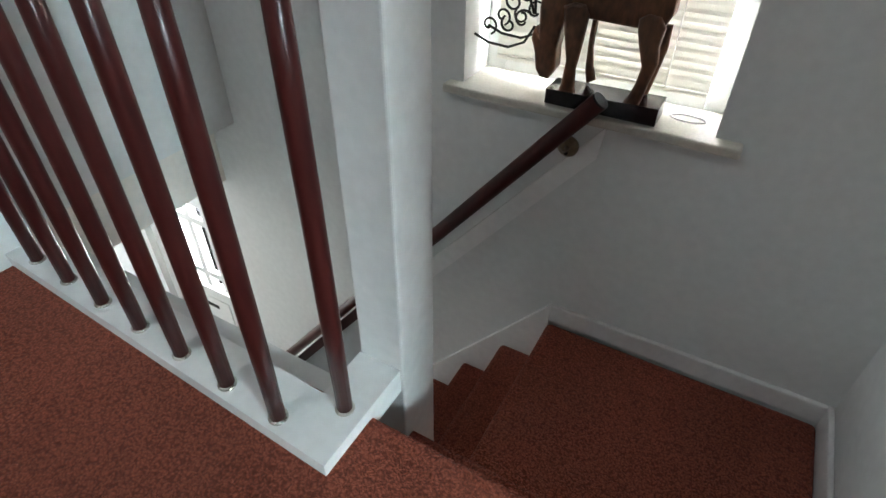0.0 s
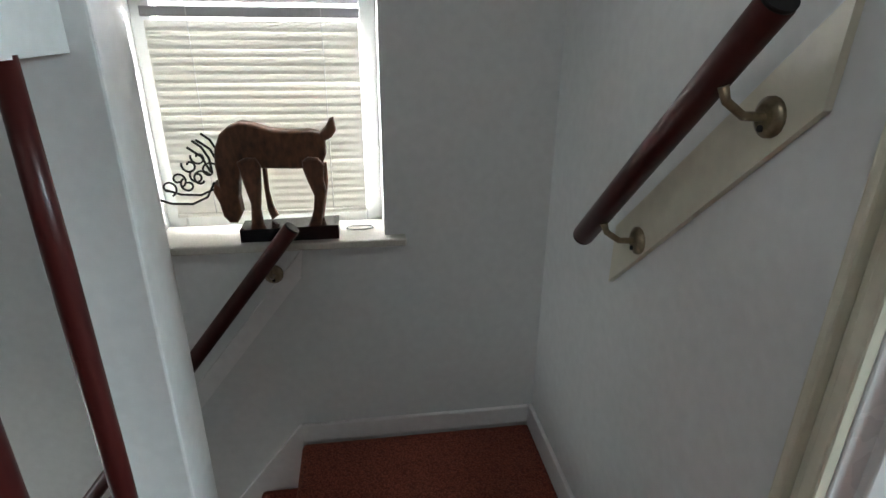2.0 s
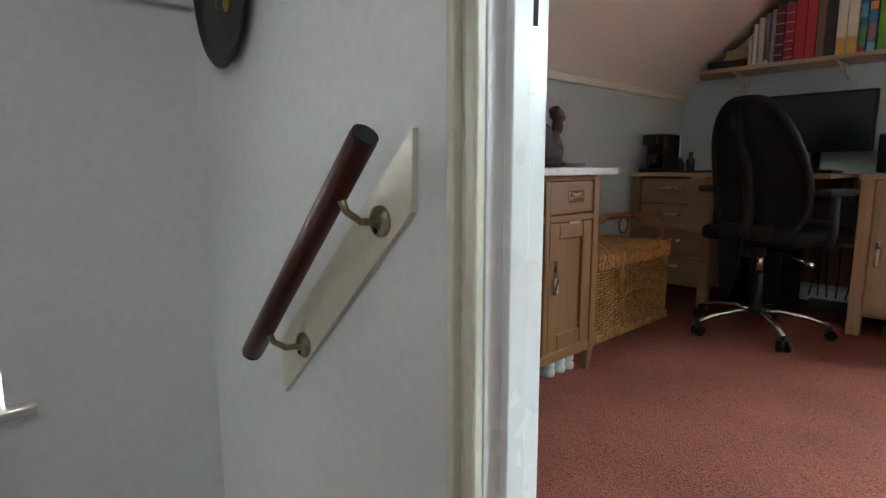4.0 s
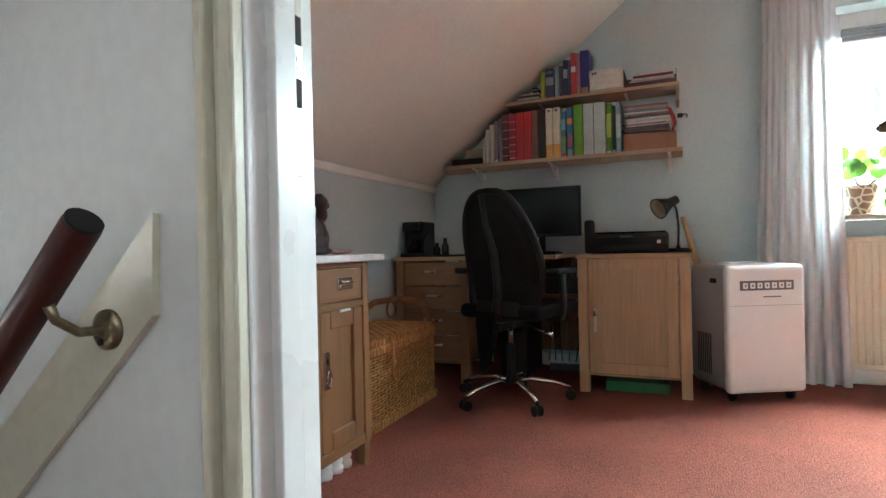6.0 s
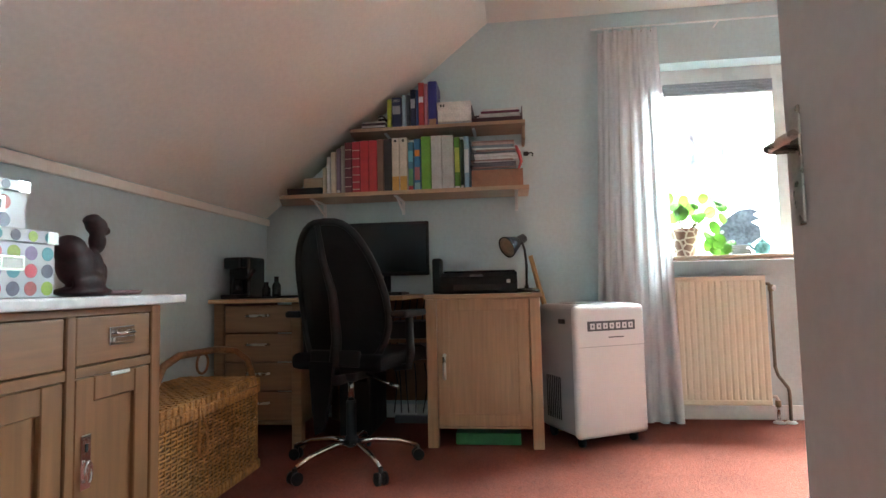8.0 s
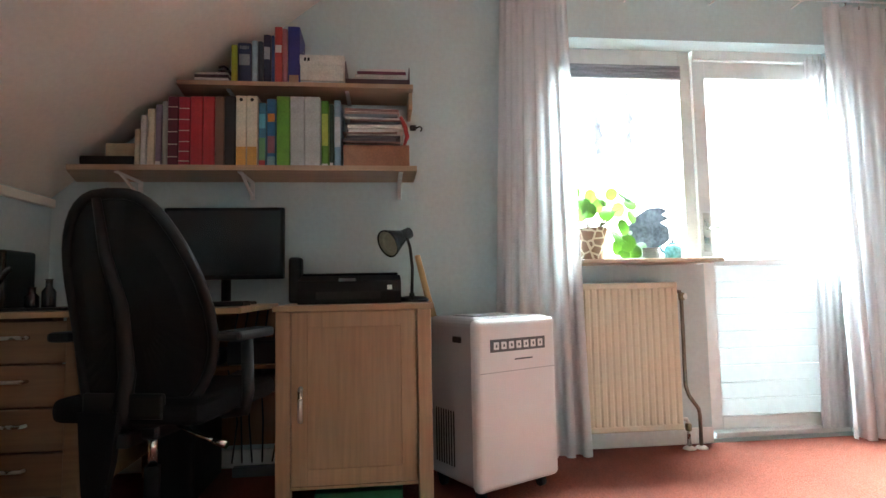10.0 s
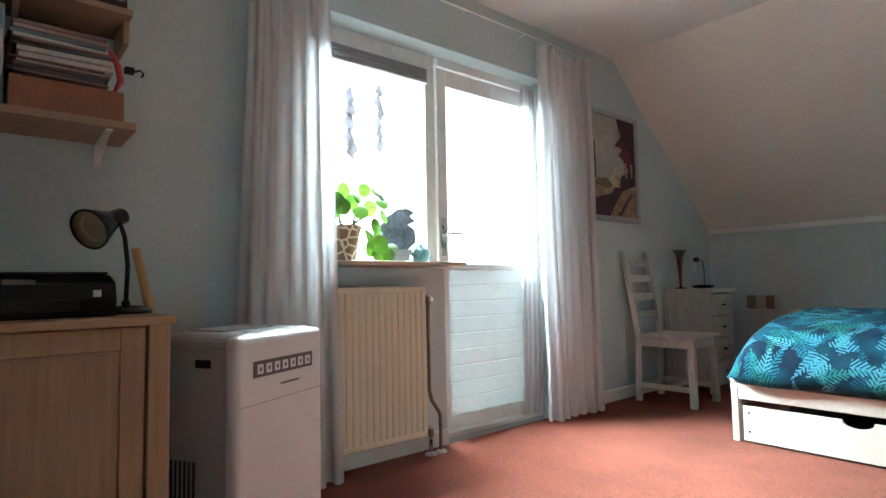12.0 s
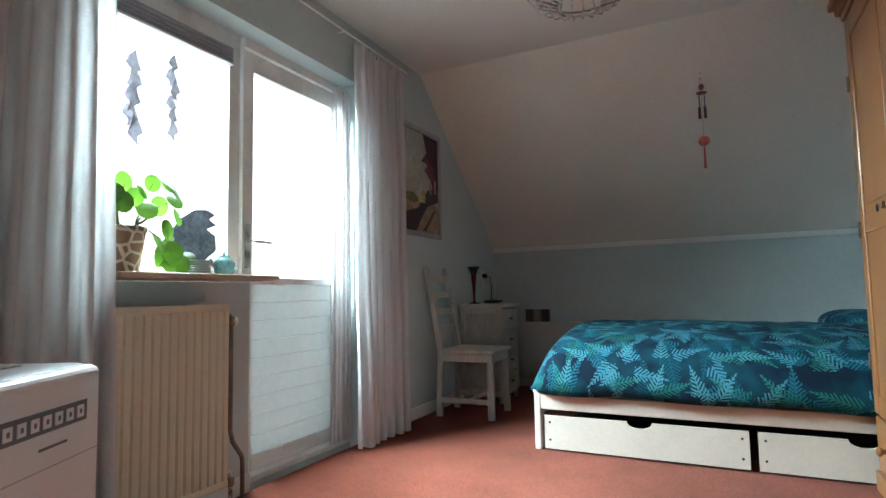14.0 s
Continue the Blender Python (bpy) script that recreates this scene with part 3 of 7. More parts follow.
for k in range(SLATS):
    z = 0.356 + k * (0.848 - 0.356) / SLATS
    if sm is None:
        bm = bm_new()
        prof = [(-0.0115, -0.0045), (-0.004, -0.0003), (0.004, 0.002), (0.0115, 0.0045)]
        va = [bm.verts.new((-0.258, y, zz)) for y, zz in prof] + [bm.verts.new((-0.258, y, zz + 0.0006)) for y, zz in prof[::-1]]
        vb = [bm.verts.new((0.258, w.co.y, w.co.z)) for w in va]
        bm.faces.new(va)
        bm.faces.new(vb[::-1])
        for i in range(8):
            bm.faces.new((va[i], vb[i], vb[(i + 1) % 8], va[(i + 1) % 8]))
        bmesh.ops.recalc_face_normals(bm, faces=bm.faces[:])
        sm = mesh_of("slat", bm, BLIND)
    ob = new("slat", sm)
    ob.parent = blind
    ob.matrix_local = pose(-0.336, FY - 0.018, z, 58 + random.uniform(-4, 4), random.uniform(-0.3, 0.3), 0)
for x in (-0.49, -0.17):
    bm = bm_new()
    tube(bm, [(x, FY - 0.033, 0.875), (x, FY - 0.033, 0.345)], 0.0012, 6)
    part("cord", bm, LABEL_WHITE, blind)

# balcony window and door
window_1 = thing("window_1", "white window frame overlooking bright daylight", "window", kind="structure")
FX = 3.955
bm = bm_new()
for a in ((OY0, OY0 - 0.075, 0.972, OZ), (DY - 0.06, DY + 0.01, 0.972, OZ), (OY0 - 0.075, DY + 0.01, 0.972, 1.00), (OY0 - 0.075, DY + 0.01, 2.045, OZ)):
    box(bm, FX, FX + 0.07, min(a[0], a[1]), max(a[0], a[1]), a[2], a[3], 0.004)
part("window_frame", bm, WHITE_GLOSS, window_1)
bm = bm_new()
box(bm, FX + 0.03, FX + 0.036, DY + 0.01, OY0 - 0.075, 1.00, 2.045)
part("pane", bm, GLASS, window_1).visible_shadow = False
bm = bm_new()
box(bm, 3.652, FX + 0.001, -1.352, -0.60, 0.95, 0.972, 0.005)
structure("sill_room", bm, SILL_WOOD, "pale wooden window board above the radiator", "sill")
blind_2 = thing("roller_blind", "grey pleated blind drawn up under the window head", "blind")
bm = bm_new()
for k in range(4):
    box(bm, FX - 0.034, FX - 0.006, DY + 0.015, OY0 - 0.08, 2.015 + 0.019 * k, 2.032 + 0.019 * k, 0.004)
part("pleats", bm, BLIND_GREY, blind_2)
bm = bm_new()
box(bm, FX - 0.038, FX - 0.003, DY + 0.013, OY0 - 0.078, 2.003, 2.013, 0.003)
part("bottom_rail", bm, AC_WHITE, blind_2)

door_3 = thing("door_3", "white balcony door with a tall pane above grooved panelling", "door", kind="structure")
D0, D1 = -1.405, -2.205
bm = bm_new()
for a in ((D0, D0 - 0.075, 0.03, 2.13), (D1, D1 + 0.09, 0.03, 2.13), (D0 - 0.075, D1 + 0.09, 2.03, 2.13), (D0 - 0.075, D1 + 0.09, 0.94, 0.975), (D0 - 0.075, D1 + 0.09, 0.03, 0.10)):
    box(bm, FX - 0.005, FX + 0.045, min(a[0], a[1]), max(a[0], a[1]), a[2], a[3], 0.003)
part("door_frame", bm, WHITE_GLOSS, door_3)
for k in range(9):
    bm = bm_new()
    z0 = 0.10 + k * 0.0934
    box(bm, FX + 0.004, FX + 0.0125, D1 + 0.09, D0 - 0.075, z0 + 0.0002, z0 + 0.0932, 0.0042, 1)
    part("panel_board", bm, PANEL_WHITE, door_3)
bm = bm_new()
box(bm, FX + 0.0128, FX + 0.043, D1 + 0.092, D0 - 0.077, 0.101, 0.939)
part("panel_backing", bm, PANEL_WHITE, door_3)
bm = bm_new()
box(bm, FX + 0.018, FX + 0.024, D1 + 0.09, D0 - 0.075, 0.975, 2.03)
part("pane", bm, GLASS, door_3).visible_shadow = False
bm = bm_new()
box(bm, FX - 0.02, FX + 0.07, OY1, D0 - 0.0, 2.135, OZ, 0.004)
box(bm, FX - 0.02, FX + 0.07, OY1, D1 - 0.002, 0.0, 2.134, 0.003)
box(bm, FX - 0.02, FX + 0.07, D0 + 0.002, DY - 0.061, 0.0, 2.134, 0.003)
box(bm, FX - 0.06, FX + 0.07, D1, D0, 0.0, 0.028, 0.004)
part("outer_frame", bm, WHITE_SATIN, door_3)
bm = bm_new()
box(bm, FX - 0.014, FX - 0.006, D0 - 0.055, D0 - 0.018, 1.02, 1.24, 0.003)
plate = part("handle_plate", bm, STEEL, door_3)
bm = bm_new()
tube(bm, [(FX - 0.014, D0 - 0.036, 1.15), (FX - 0.055, D0 - 0.036, 1.15), (FX - 0.06, D0 - 0.05, 1.15), (FX - 0.06, D0 - 0.15, 1.148)], 0.008)
part("handle", bm, STEEL, plate)

bm = bm_new()
box(bm, 9.0, 9.1, -14, 12, -6, 12)
solo("backdrop", bm, glow_mat("overcast_sky", (0.95, 0.98, 1.0), 4.0), "plain white overcast sky", "backdrop", kind="structure")
bm = bm_new()
box(bm, -12, 9, 7.0, 7.1, -6, 10)
solo("backdrop_street", bm, glow_mat("overcast_sky_street", (1.0, 1.0, 0.96), 4.0), "plain white overcast sky", "backdrop", kind="structure")

# skirtings of the room
bm = bm_new()
box(bm, GX - 0.014, GX - 0.001, KR + 0.015, OY1 - 0.02, 0.001, 0.085, 0.004)
box(bm, GX - 0.014, GX - 0.001, DY, KL - 0.015, 0.001, 0.085, 0.004)
box(bm, RX + 0.02, GX - 0.001, KR + 0.001, KR + 0.014, 0.001, 0.085, 0.004)
box(bm, RX + 0.02, GX - 0.001, KL - 0.014, KL - 0.001, 0.001, 0.085, 0.004)
structure("baseboard_room", bm, WHITE_SATIN, "white skirting boards round the room", "baseboard")

# room door, open into the room
door_leaf = thing("door_4", "open cream gloss room door with a lever handle", "door", pose(RX + 0.012, HY - 0.006, 0.0, 0, 0, -3.2), kind="structure")
bm = bm_new()
box(bm, 0.0, 0.845, -0.04, 0.0, 0.008, HZ - 0.03, 0.003)
part("leaf", bm, DOOR_PAINT, door_leaf)
bm = bm_new()
box(bm, 0.775, 0.815, 0.0005, 0.006, 0.92, 1.14, 0.003)
plate = part("handle_plate", bm, STEEL, door_leaf)
bm = bm_new()
tube(bm, [(0.795, 0.004, 1.062), (0.795, 0.045, 1.062), (0.785, 0.055, 1.062), (0.68, 0.055, 1.062)], 0.0085)
part("handle", bm, STEEL, plate)
bm = bm_new()
tube(bm, [(0.795, -0.041, 1.04), (0.795, -0.085, 1.04), (0.785, -0.095, 1.04), (0.68, -0.095, 1.04)], 0.0085)
part("handle", bm, STEEL, plate)


# ---- furniture of the room ----
def raised_door(bm, x0, x1, z0, z1, y, t, fw):
    """A framed door facing -y with a sunken panel: four rails round a thinner board."""
    for a in ((x0, x0 + fw, z0, z1), (x1 - fw, x1, z0, z1), (x0 + fw, x1 - fw, z0, z0 + fw), (x0 + fw, x1 - fw, z1 - fw, z1)):
        box(bm, a[0], a[1], y, y + t, a[2], a[3], 0.003, 1)
    box(bm, x0 + fw, x1 - fw, y + t * 0.6, y + t, z0 + fw, z1 - fw)


# sideboard with a marble top
CBX0, CBX1, CBY = 0.80, 1.835, 1.39
sideboard = thing("sideboard", "antique oak sideboard with nickel fittings and a white marble top", "sideboard", pose(0, 0, 0))
bm = bm_new()
box(bm, CBX0, CBX0 + 0.022, CBY + 0.018, 1.94, 0.09, 0.79)
box(bm, CBX1 - 0.022, CBX1, CBY + 0.018, 1.94, 0.09, 0.79)
box(bm, CBX0 + 0.022, CBX1 - 0.022, CBY + 0.04, 1.94, 0.11, 0.13)
box(bm, CBX0 + 0.022, CBX1 - 0.022, 1.925, 1.94, 0.13, 0.785)
box(bm, CBX0 + 0.022, CBX1 - 0.022, CBY + 0.04, 1.925, 0.63, 0.64)
part("carcass", bm, ANTIQUE, sideboard)
for x0, x1, z0, z1 in ((CBX0, CBX0 + 0.042, 0.09, 0.79), (CBX1 - 0.042, CBX1, 0.09, 0.79), (1.482, 1.512, 0.13, 0.772)):
    bm = bm_new()
    box(bm, x0, x1, CBY, CBY + 0.018, z0, z1, 0.003, 1)
    part("stile", bm, ANTIQUE, sideboard)
for x0, x1, z0, z1 in ((CBX0 + 0.042, CBX1 - 0.042, 0.772, 0.79), (CBX0 + 0.042, 1.482, 0.622, 0.647), (1.512, CBX1 - 0.042, 0.622, 0.647), (CBX0 + 0.042, CBX1 - 0.042, 0.09, 0.128)):
    bm = bm_new()
    box(bm, x0, x1, CBY + 0.001, CBY + 0.018, z0, z1, 0.002, 1)
    part("cross_rail", bm, ANTIQUE_X, sideboard)
for k, (x0, x1) in enumerate(((CBX0 + 0.045, 1.479), (1.515, CBX1 - 0.045))):
    bm = bm_new()
    box(bm, x0, x1, CBY + 0.004, CBY + 0.022, 0.650, 0.769, 0.004, 2)
    dr = part("drawer_front", bm, ANTIQUE_X, sideboard)
    c = (x0 + x1) / 2 + (0.02 if k else 0.0)
    bm = bm_new()
    box(bm, c - 0.048, c + 0.048, CBY - 0.001, CBY + 0.004, 0.690, 0.738, 0.002, 1)
    box(bm, c - 0.040, c + 0.040, CBY - 0.008, CBY - 0.001, 0.697, 0.712, 0.002, 1)
    pl = part("pull_plate", bm, CHROME, dr, "nickel plate with a drop handle")
    bm = bm_new()
    tube(bm, [(c - 0.03, CBY - 0.004, 0.727), (c - 0.03, CBY - 0.014, 0.72), (c + 0.03, CBY - 0.014, 0.72), (c + 0.03, CBY - 0.004, 0.727)], 0.0035, 8)
    part("drop_handle", bm, CHROME, dr)
for x0, x1 in ((CBX0 + 0.045, 1.16), (1.163, 1.479), (1.515, CBX1 - 0.045)):
    bm = bm_new()
    raised_door(bm, x0, x1, 0.131, 0.619, CBY + 0.003, 0.02, 0.062)
    dd = part("door", bm, ANTIQUE, sideboard)
    if x0 > 1.5:
        bm = bm_new()
        box(bm, 1.534, 1.566, CBY - 0.001, CBY + 0.003, 0.350, 0.482, 0.002, 1)
        part("lock_plate", bm, CHROME, dd, "tall nickel lock plate")
        bm = bm_new()
        pts = [(1.55 + 0.011 * math.cos(a), CBY - 0.008, 0.392 + 0.026 * math.sin(a)) for a in (2 * math.pi * q / 14 for q in range(14))]
        tube(bm, pts, 0.003, 8, closed=True)
        part("ring_pull", bm, CHROME, dd)
        bm = bm_new()
        box(bm, 1.547, 1.553, CBY - 0.003, CBY - 0.001, 0.44, 0.46)
        part("keyhole", bm, DARK, dd)
        bm = bm_new()
        box(bm, 1.63, 1.70, CBY - 0.004, CBY + 0.002, 0.612, 0.622, 0.002, 1)
        part("edge_strip", bm, LABEL_WHITE, dd)
for x0, y0 in ((CBX0 + 0.005, CBY + 0.003), (CBX1 - 0.047, CBY + 0.003), (CBX0 + 0.005, 1.895), (CBX1 - 0.047, 1.895)):
    bm = bm_new()
    v = [(x0, y0), (x0 + 0.042, y0), (x0 + 0.042, y0 + 0.042), (x0, y0 + 0.042)]
    c = Vector((x0 + 0.021, y0 + 0.021))
    top = [bm.verts.new((p[0], p[1], 0.092)) for p in v]
    low = [bm.verts.new((*(c + 0.62 * (Vector(p) - c)), 0.0)) for p in v]
    for i in range(4):
        bm.faces.new((low[i], low[(i + 1) % 4], top[(i + 1) % 4], top[i]))
    bm.faces.new(low[::-1])
    bm.faces.new(top)
    part("leg", bm, ANTIQUE, sideboard, "short tapered leg")
bm = bm_new()
box(bm, CBX0 - 0.03, 1.915, 1.357, 1.95, 0.792, 0.820, 0.006, 3)
part("marble_top", bm, MARBLE, sideboard, "white veined marble slab")

# wicker trunk
BX0, BX1, BY0, BY1, BZ = 1.945, 2.815, 1.555, 1.93, 0.405
trunk = thing("wicker_trunk", "honey-coloured woven wicker trunk with a closed lid and bent cane handle", "basket", pose(0, 0, 0))
# dark inner box, its colour standing for the shade between the withies
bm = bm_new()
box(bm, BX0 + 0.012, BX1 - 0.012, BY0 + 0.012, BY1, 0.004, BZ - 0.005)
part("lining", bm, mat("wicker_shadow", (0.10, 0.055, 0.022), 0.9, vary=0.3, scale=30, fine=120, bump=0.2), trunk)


def weave(bm, length, height, place, rows, step=0.034):
    """Horizontal withies that pass in front of and behind upright stakes."""
    n = int(length / step)
    for r in range(rows):
        z = 0.02 + (height - 0.03) * (r + 0.5) / rows
        pts = []
        for i in range(n + 1):
            d = 0.0050 * (1 if (i + r) % 2 else -1)
            pts.append(place(length * i / n, d, z + random.uniform(-0.001, 0.001)))
        tube(bm, pts, random.uniform(0.0042, 0.0056), 5, cap=False)
    for i in range(0, n, 1):
        tube(bm, [place(length * (i + 0.0) / n, 0, 0.01), place(length * (i + 0.0) / n, 0, height)], 0.004, 5, cap=False)


bm = bm_new()
weave(bm, BX1 - BX0, BZ - 0.03, lambda u, d, z: (BX0 + u, BY0 + 0.006 + d, z), 24)
part("front_weave", bm, WICKER, trunk)
bm = bm_new()
weave(bm, BY1 - BY0, BZ - 0.03, lambda u, d, z: (BX1 - 0.006 - d, BY0 + u, z), 26)
part("side_weave", bm, WICKER, trunk)
bm = bm_new()
weave(bm, BY1 - BY0, BZ - 0.03, lambda u, d, z: (BX0 + 0.006 + d, BY0 + u, z), 20)
part("side_weave", bm, WICKER, trunk)
bm = bm_new()
for z in (0.012, BZ - 0.025, BZ - 0.013):
    tube(bm, [(BX0 - 0.004, BY0 - 0.004, z), (BX1 + 0.004, BY0 - 0.004, z), (BX1 + 0.004, BY1, z)], 0.009, 8)
part("rim", bm, WICKER, trunk, "plaited wicker rim")
for nm, z0, z1 in (("bottom_band", 0.0, 0.042), ("top_band", BZ - 0.058, BZ - 0.022)):
    bm = bm_new()
    for q in range(30):
        x = BX0 + (BX1 - BX0) * (q + 0.5) / 30
        box(bm, x - 0.0135, x + 0.0135, BY0 - 0.016, BY0 - 0.002, z0, z1, 0.004, 1)
    for q in range(14):
        y = BY0 + (BY1 - BY0) * (q + 0.5) / 14
        box(bm, BX1 + 0.001, BX1 + 0.014, y - 0.012, y + 0.012, z0, z1, 0.004, 1)
    part(nm, bm, WICKER, trunk, "wrapped cane band")
bm = bm_new()
nx, ny = 30, 14
box(bm, BX0 - 0.008, BX1 + 0.008, BY0 - 0.012, BY1, BZ - 0.004, BZ + 0.012, 0.006)
for i in range(nx):
    for j in range(ny):
        x, y = BX0 + (BX1 - BX0) * (i + 0.5) / nx, BY0 + (BY1 - BY0) * (j + 0.5) / ny
        if (i + j) % 2:
            box(bm, x - 0.0125, x + 0.0125, y - 0.008, y + 0.008, BZ + 0.012, BZ + 0.018)
        else:
            box(bm, x - 0.009, x + 0.009, y - 0.011, y + 0.011, BZ + 0.012, BZ + 0.016)
for s in range(24):
    x = BX0 + (BX1 - BX0) * (s + 0.5) / 24
    box(bm, x - 0.013, x + 0.013, BY0 - 0.016, BY0 - 0.008, BZ - 0.018, BZ + 0.014, 0.003, 1)
part("lid", bm, WICKER, trunk, "flat woven lid")
bm = bm_new()
arc = [(BX1 + 0.01, BY0 + 0.02, 0.20), (BX1 + 0.01, BY0 + 0.03, 0.42), (BX1, BY0 + 0.05, 0.50), (BX1 - 0.04, BY0 + 0.09, 0.545), (BX1 - 0.12, BY0 + 0.14, 0.562), (BX1 - 0.36, BY0 + 0.17, 0.562),
       (BX1 - 0.45, BY0 + 0.18, 0.53), (BX1 - 0.50, BY0 + 0.18, 0.46), (BX1 - 0.51, BY0 + 0.18, 0.418)]
tube(bm, arc, 0.016, 10)
part("cane_handle", bm, CANE, trunk, "bent brown cane handle")
bm = bm_new()
ring = [(BX1 - 0.20 + 0.045 * math.cos(a), BY0 + 0.16, 0.51 + 0.045 * math.sin(a)) for a in (2 * math.pi * q / 18 for q in range(18))]
tube(bm, ring, 0.006, 6, closed=True)
part("cane_ring", bm, CANE, trunk)
bm = bm_new()
tube(bm, [(2.30, BY0 - 0.012, 0.405), (2.305, BY0 - 0.022, 0.37), (2.33, BY0 - 0.02, 0.32), (2.36, BY0 - 0.016, 0.27)], 0.006, 6)
tube(bm, [(2.30, BY0 - 0.012, 0.405), (2.295, BY0 - 0.02, 0.35), (2.29, BY0 - 0.016, 0.22)], 0.006, 6)
ring = [(2.33 + 0.03 * math.cos(a), BY0 - 0.014, 0.24 + 0.045 * math.sin(a)) for a in (2 * math.pi * q / 16 for q in range(16))]
tube(bm, ring, 0.006, 6, closed=True)
part("fastening", bm, WICKER, trunk, "twisted cane loop and toggle")

# desk with a drawer unit and a cabinet
desk = thing("desk", "light oak desk with drawers and a cupboard", "desk", pose(0, 0, 0))
DT = 0.783
bm = bm_new()
box(bm, 3.07, 3.80, 0.90, 1.955, DT - 0.022, DT, 0.003, 2)
part("desktop", bm, OAK_TOP, desk)
bm = bm_new()
box(bm, 3.135, 3.80, 0.195, 0.803, DT - 0.022, DT, 0.003, 2)
part("cupboard_top", bm, OAK_TOP, desk)
bm = bm_new()
box(bm, 3.20, 3.80, 0.262, 0.278, 0.10, DT - 0.022)
box(bm, 3.20, 3.80, 0.739, 0.755, 0.10, DT - 0.022)
box(bm, 3.20, 3.80, 0.278, 0.739, 0.10, 0.118)
box(bm, 3.78, 3.80, 0.278, 0.739, 0.118, DT - 0.022)
box(bm, 3.165, 3.20, 0.262, 0.755, 0.096, 0.108, 0.002, 1)
part("cupboard_carcass", bm, OAK, desk)
for y in (0.205, 0.740):
    for x in (3.152, 3.735):
        bm = bm_new()
        box(bm, x, x + 0.055, y, y + 0.055, 0.0, DT - 0.023, 0.003, 1)
        part("leg", bm, OAK, desk)
bm = bm_new()
y0, y1, z0, z1 = 0.264, 0.737, 0.110, DT - 0.026
box(bm, 3.173, 3.184, y0 + 0.06, y1 - 0.06, z0 + 0.06, z1 - 0.06)
cd = part("cupboard_door", bm, OAK, desk)
for nm, a in (("door_stile", (y0, y0 + 0.06, z0, z1)), ("door_stile", (y1 - 0.06, y1, z0, z1)), ("door_rail", (y0 + 0.06, y1 - 0.06, z0, z0 + 0.06)), ("door_rail", (y0 + 0.06, y1 - 0.06, z1 - 0.06, z1))):
    bm = bm_new()
    box(bm, 3.166, 3.185, a[0], a[1], a[2], a[3], 0.002, 1)
    part(nm, bm, OAK, cd)
bm = bm_new()
tube(bm, [(3.166, 0.702, 0.35), (3.148, 0.702, 0.353), (3.145, 0.702, 0.368), (3.145, 0.702, 0.452), (3.148, 0.702, 0.467), (3.166, 0.702, 0.47)], 0.0095, 10)
part("handle", bm, STEEL, cd, "brushed steel bar handle")
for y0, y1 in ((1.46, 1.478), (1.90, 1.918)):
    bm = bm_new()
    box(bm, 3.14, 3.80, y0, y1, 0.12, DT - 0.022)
    part("side_panel", bm, OAK_SHADED, desk)
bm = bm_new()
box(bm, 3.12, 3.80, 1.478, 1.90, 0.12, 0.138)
part("bottom_panel", bm, OAK_SHADED, desk)
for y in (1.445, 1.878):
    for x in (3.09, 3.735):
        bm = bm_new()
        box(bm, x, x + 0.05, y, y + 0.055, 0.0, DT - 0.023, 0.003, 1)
        part("leg", bm, OAK_SHADED, desk)
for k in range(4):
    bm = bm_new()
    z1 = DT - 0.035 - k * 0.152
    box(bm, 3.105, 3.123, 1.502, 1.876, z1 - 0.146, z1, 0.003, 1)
    dw = part("drawer_front", bm, OAK_SHADED, desk)
    bm = bm_new()
    zz = z1 - 0.055
    tube(bm, [(3.105, 1.63, zz), (3.09, 1.632, zz), (3.088, 1.64, zz), (3.088, 1.74, zz), (3.09, 1.748, zz), (3.105, 1.75, zz)], 0.0065, 8)
    part("handle", bm, STEEL, dw)
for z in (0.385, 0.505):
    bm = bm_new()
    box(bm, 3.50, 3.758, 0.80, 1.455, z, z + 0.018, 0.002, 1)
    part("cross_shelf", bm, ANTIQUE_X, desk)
# board added to hide the lit wall; its dark wood stands for shade
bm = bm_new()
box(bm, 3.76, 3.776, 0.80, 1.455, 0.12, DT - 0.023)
part("back_panel", bm, ANTIQUE, desk, "dark board added to stand for the shade in the leg room")

# office chair
CX, CYC = 2.86, 1.112
chair = thing("office_chair", "black mesh-backed office chair on a chrome five-star base", "chair", pose(CX, CYC, 0, 0, 0, -14))
for k in range(5):
    a = radians(161 + 72 * k)
    d = Vector((math.cos(a), math.sin(a), 0))
    bm = bm_new()
    tube(bm, [Vector((0, 0, 0.105)) + 0.02 * d, Vector((0, 0, 0.115)) + 0.10 * d, Vector((0, 0, 0.098)) + 0.22 * d, Vector((0, 0, 0.068)) + 0.31 * d], [0.017, 0.014, 0.012, 0.011], 8)
    sp = part("base_spoke", bm, CHROME, chair)
    c = 0.315 * d
    bm = bm_new()
    s = Vector((-d.y, d.x, 0))
    for q in (-1, 1):
        tube(bm, [c + q * s * 0.008 + Vector((0, 0, 0.027)), c + q * s * 0.024 + Vector((0, 0, 0.027))], 0.027, 14)
    tube(bm, [c + Vector((0, 0, 0.03)), c + Vector((0, 0, 0.07))], 0.011, 8)
    part("caster", bm, BLACK_PLASTIC, sp, "black twin-wheel caster")
bm = bm_new()
lathe(bm, [(0.028, 0.09), (0.032, 0.10), (0.032, 0.135), (0.024, 0.14), (0.024, 0.30), (0.018, 0.302)], (0, 0, 0), 16)
part("column_sleeve", bm, BLACK_PLASTIC, chair)
bm = bm_new()
tube(bm, [(0, 0, 0.29), (0, 0, 0.425)], 0.0145, 14)
part("gas_lift", bm, CHROME, chair)
bm = bm_new()
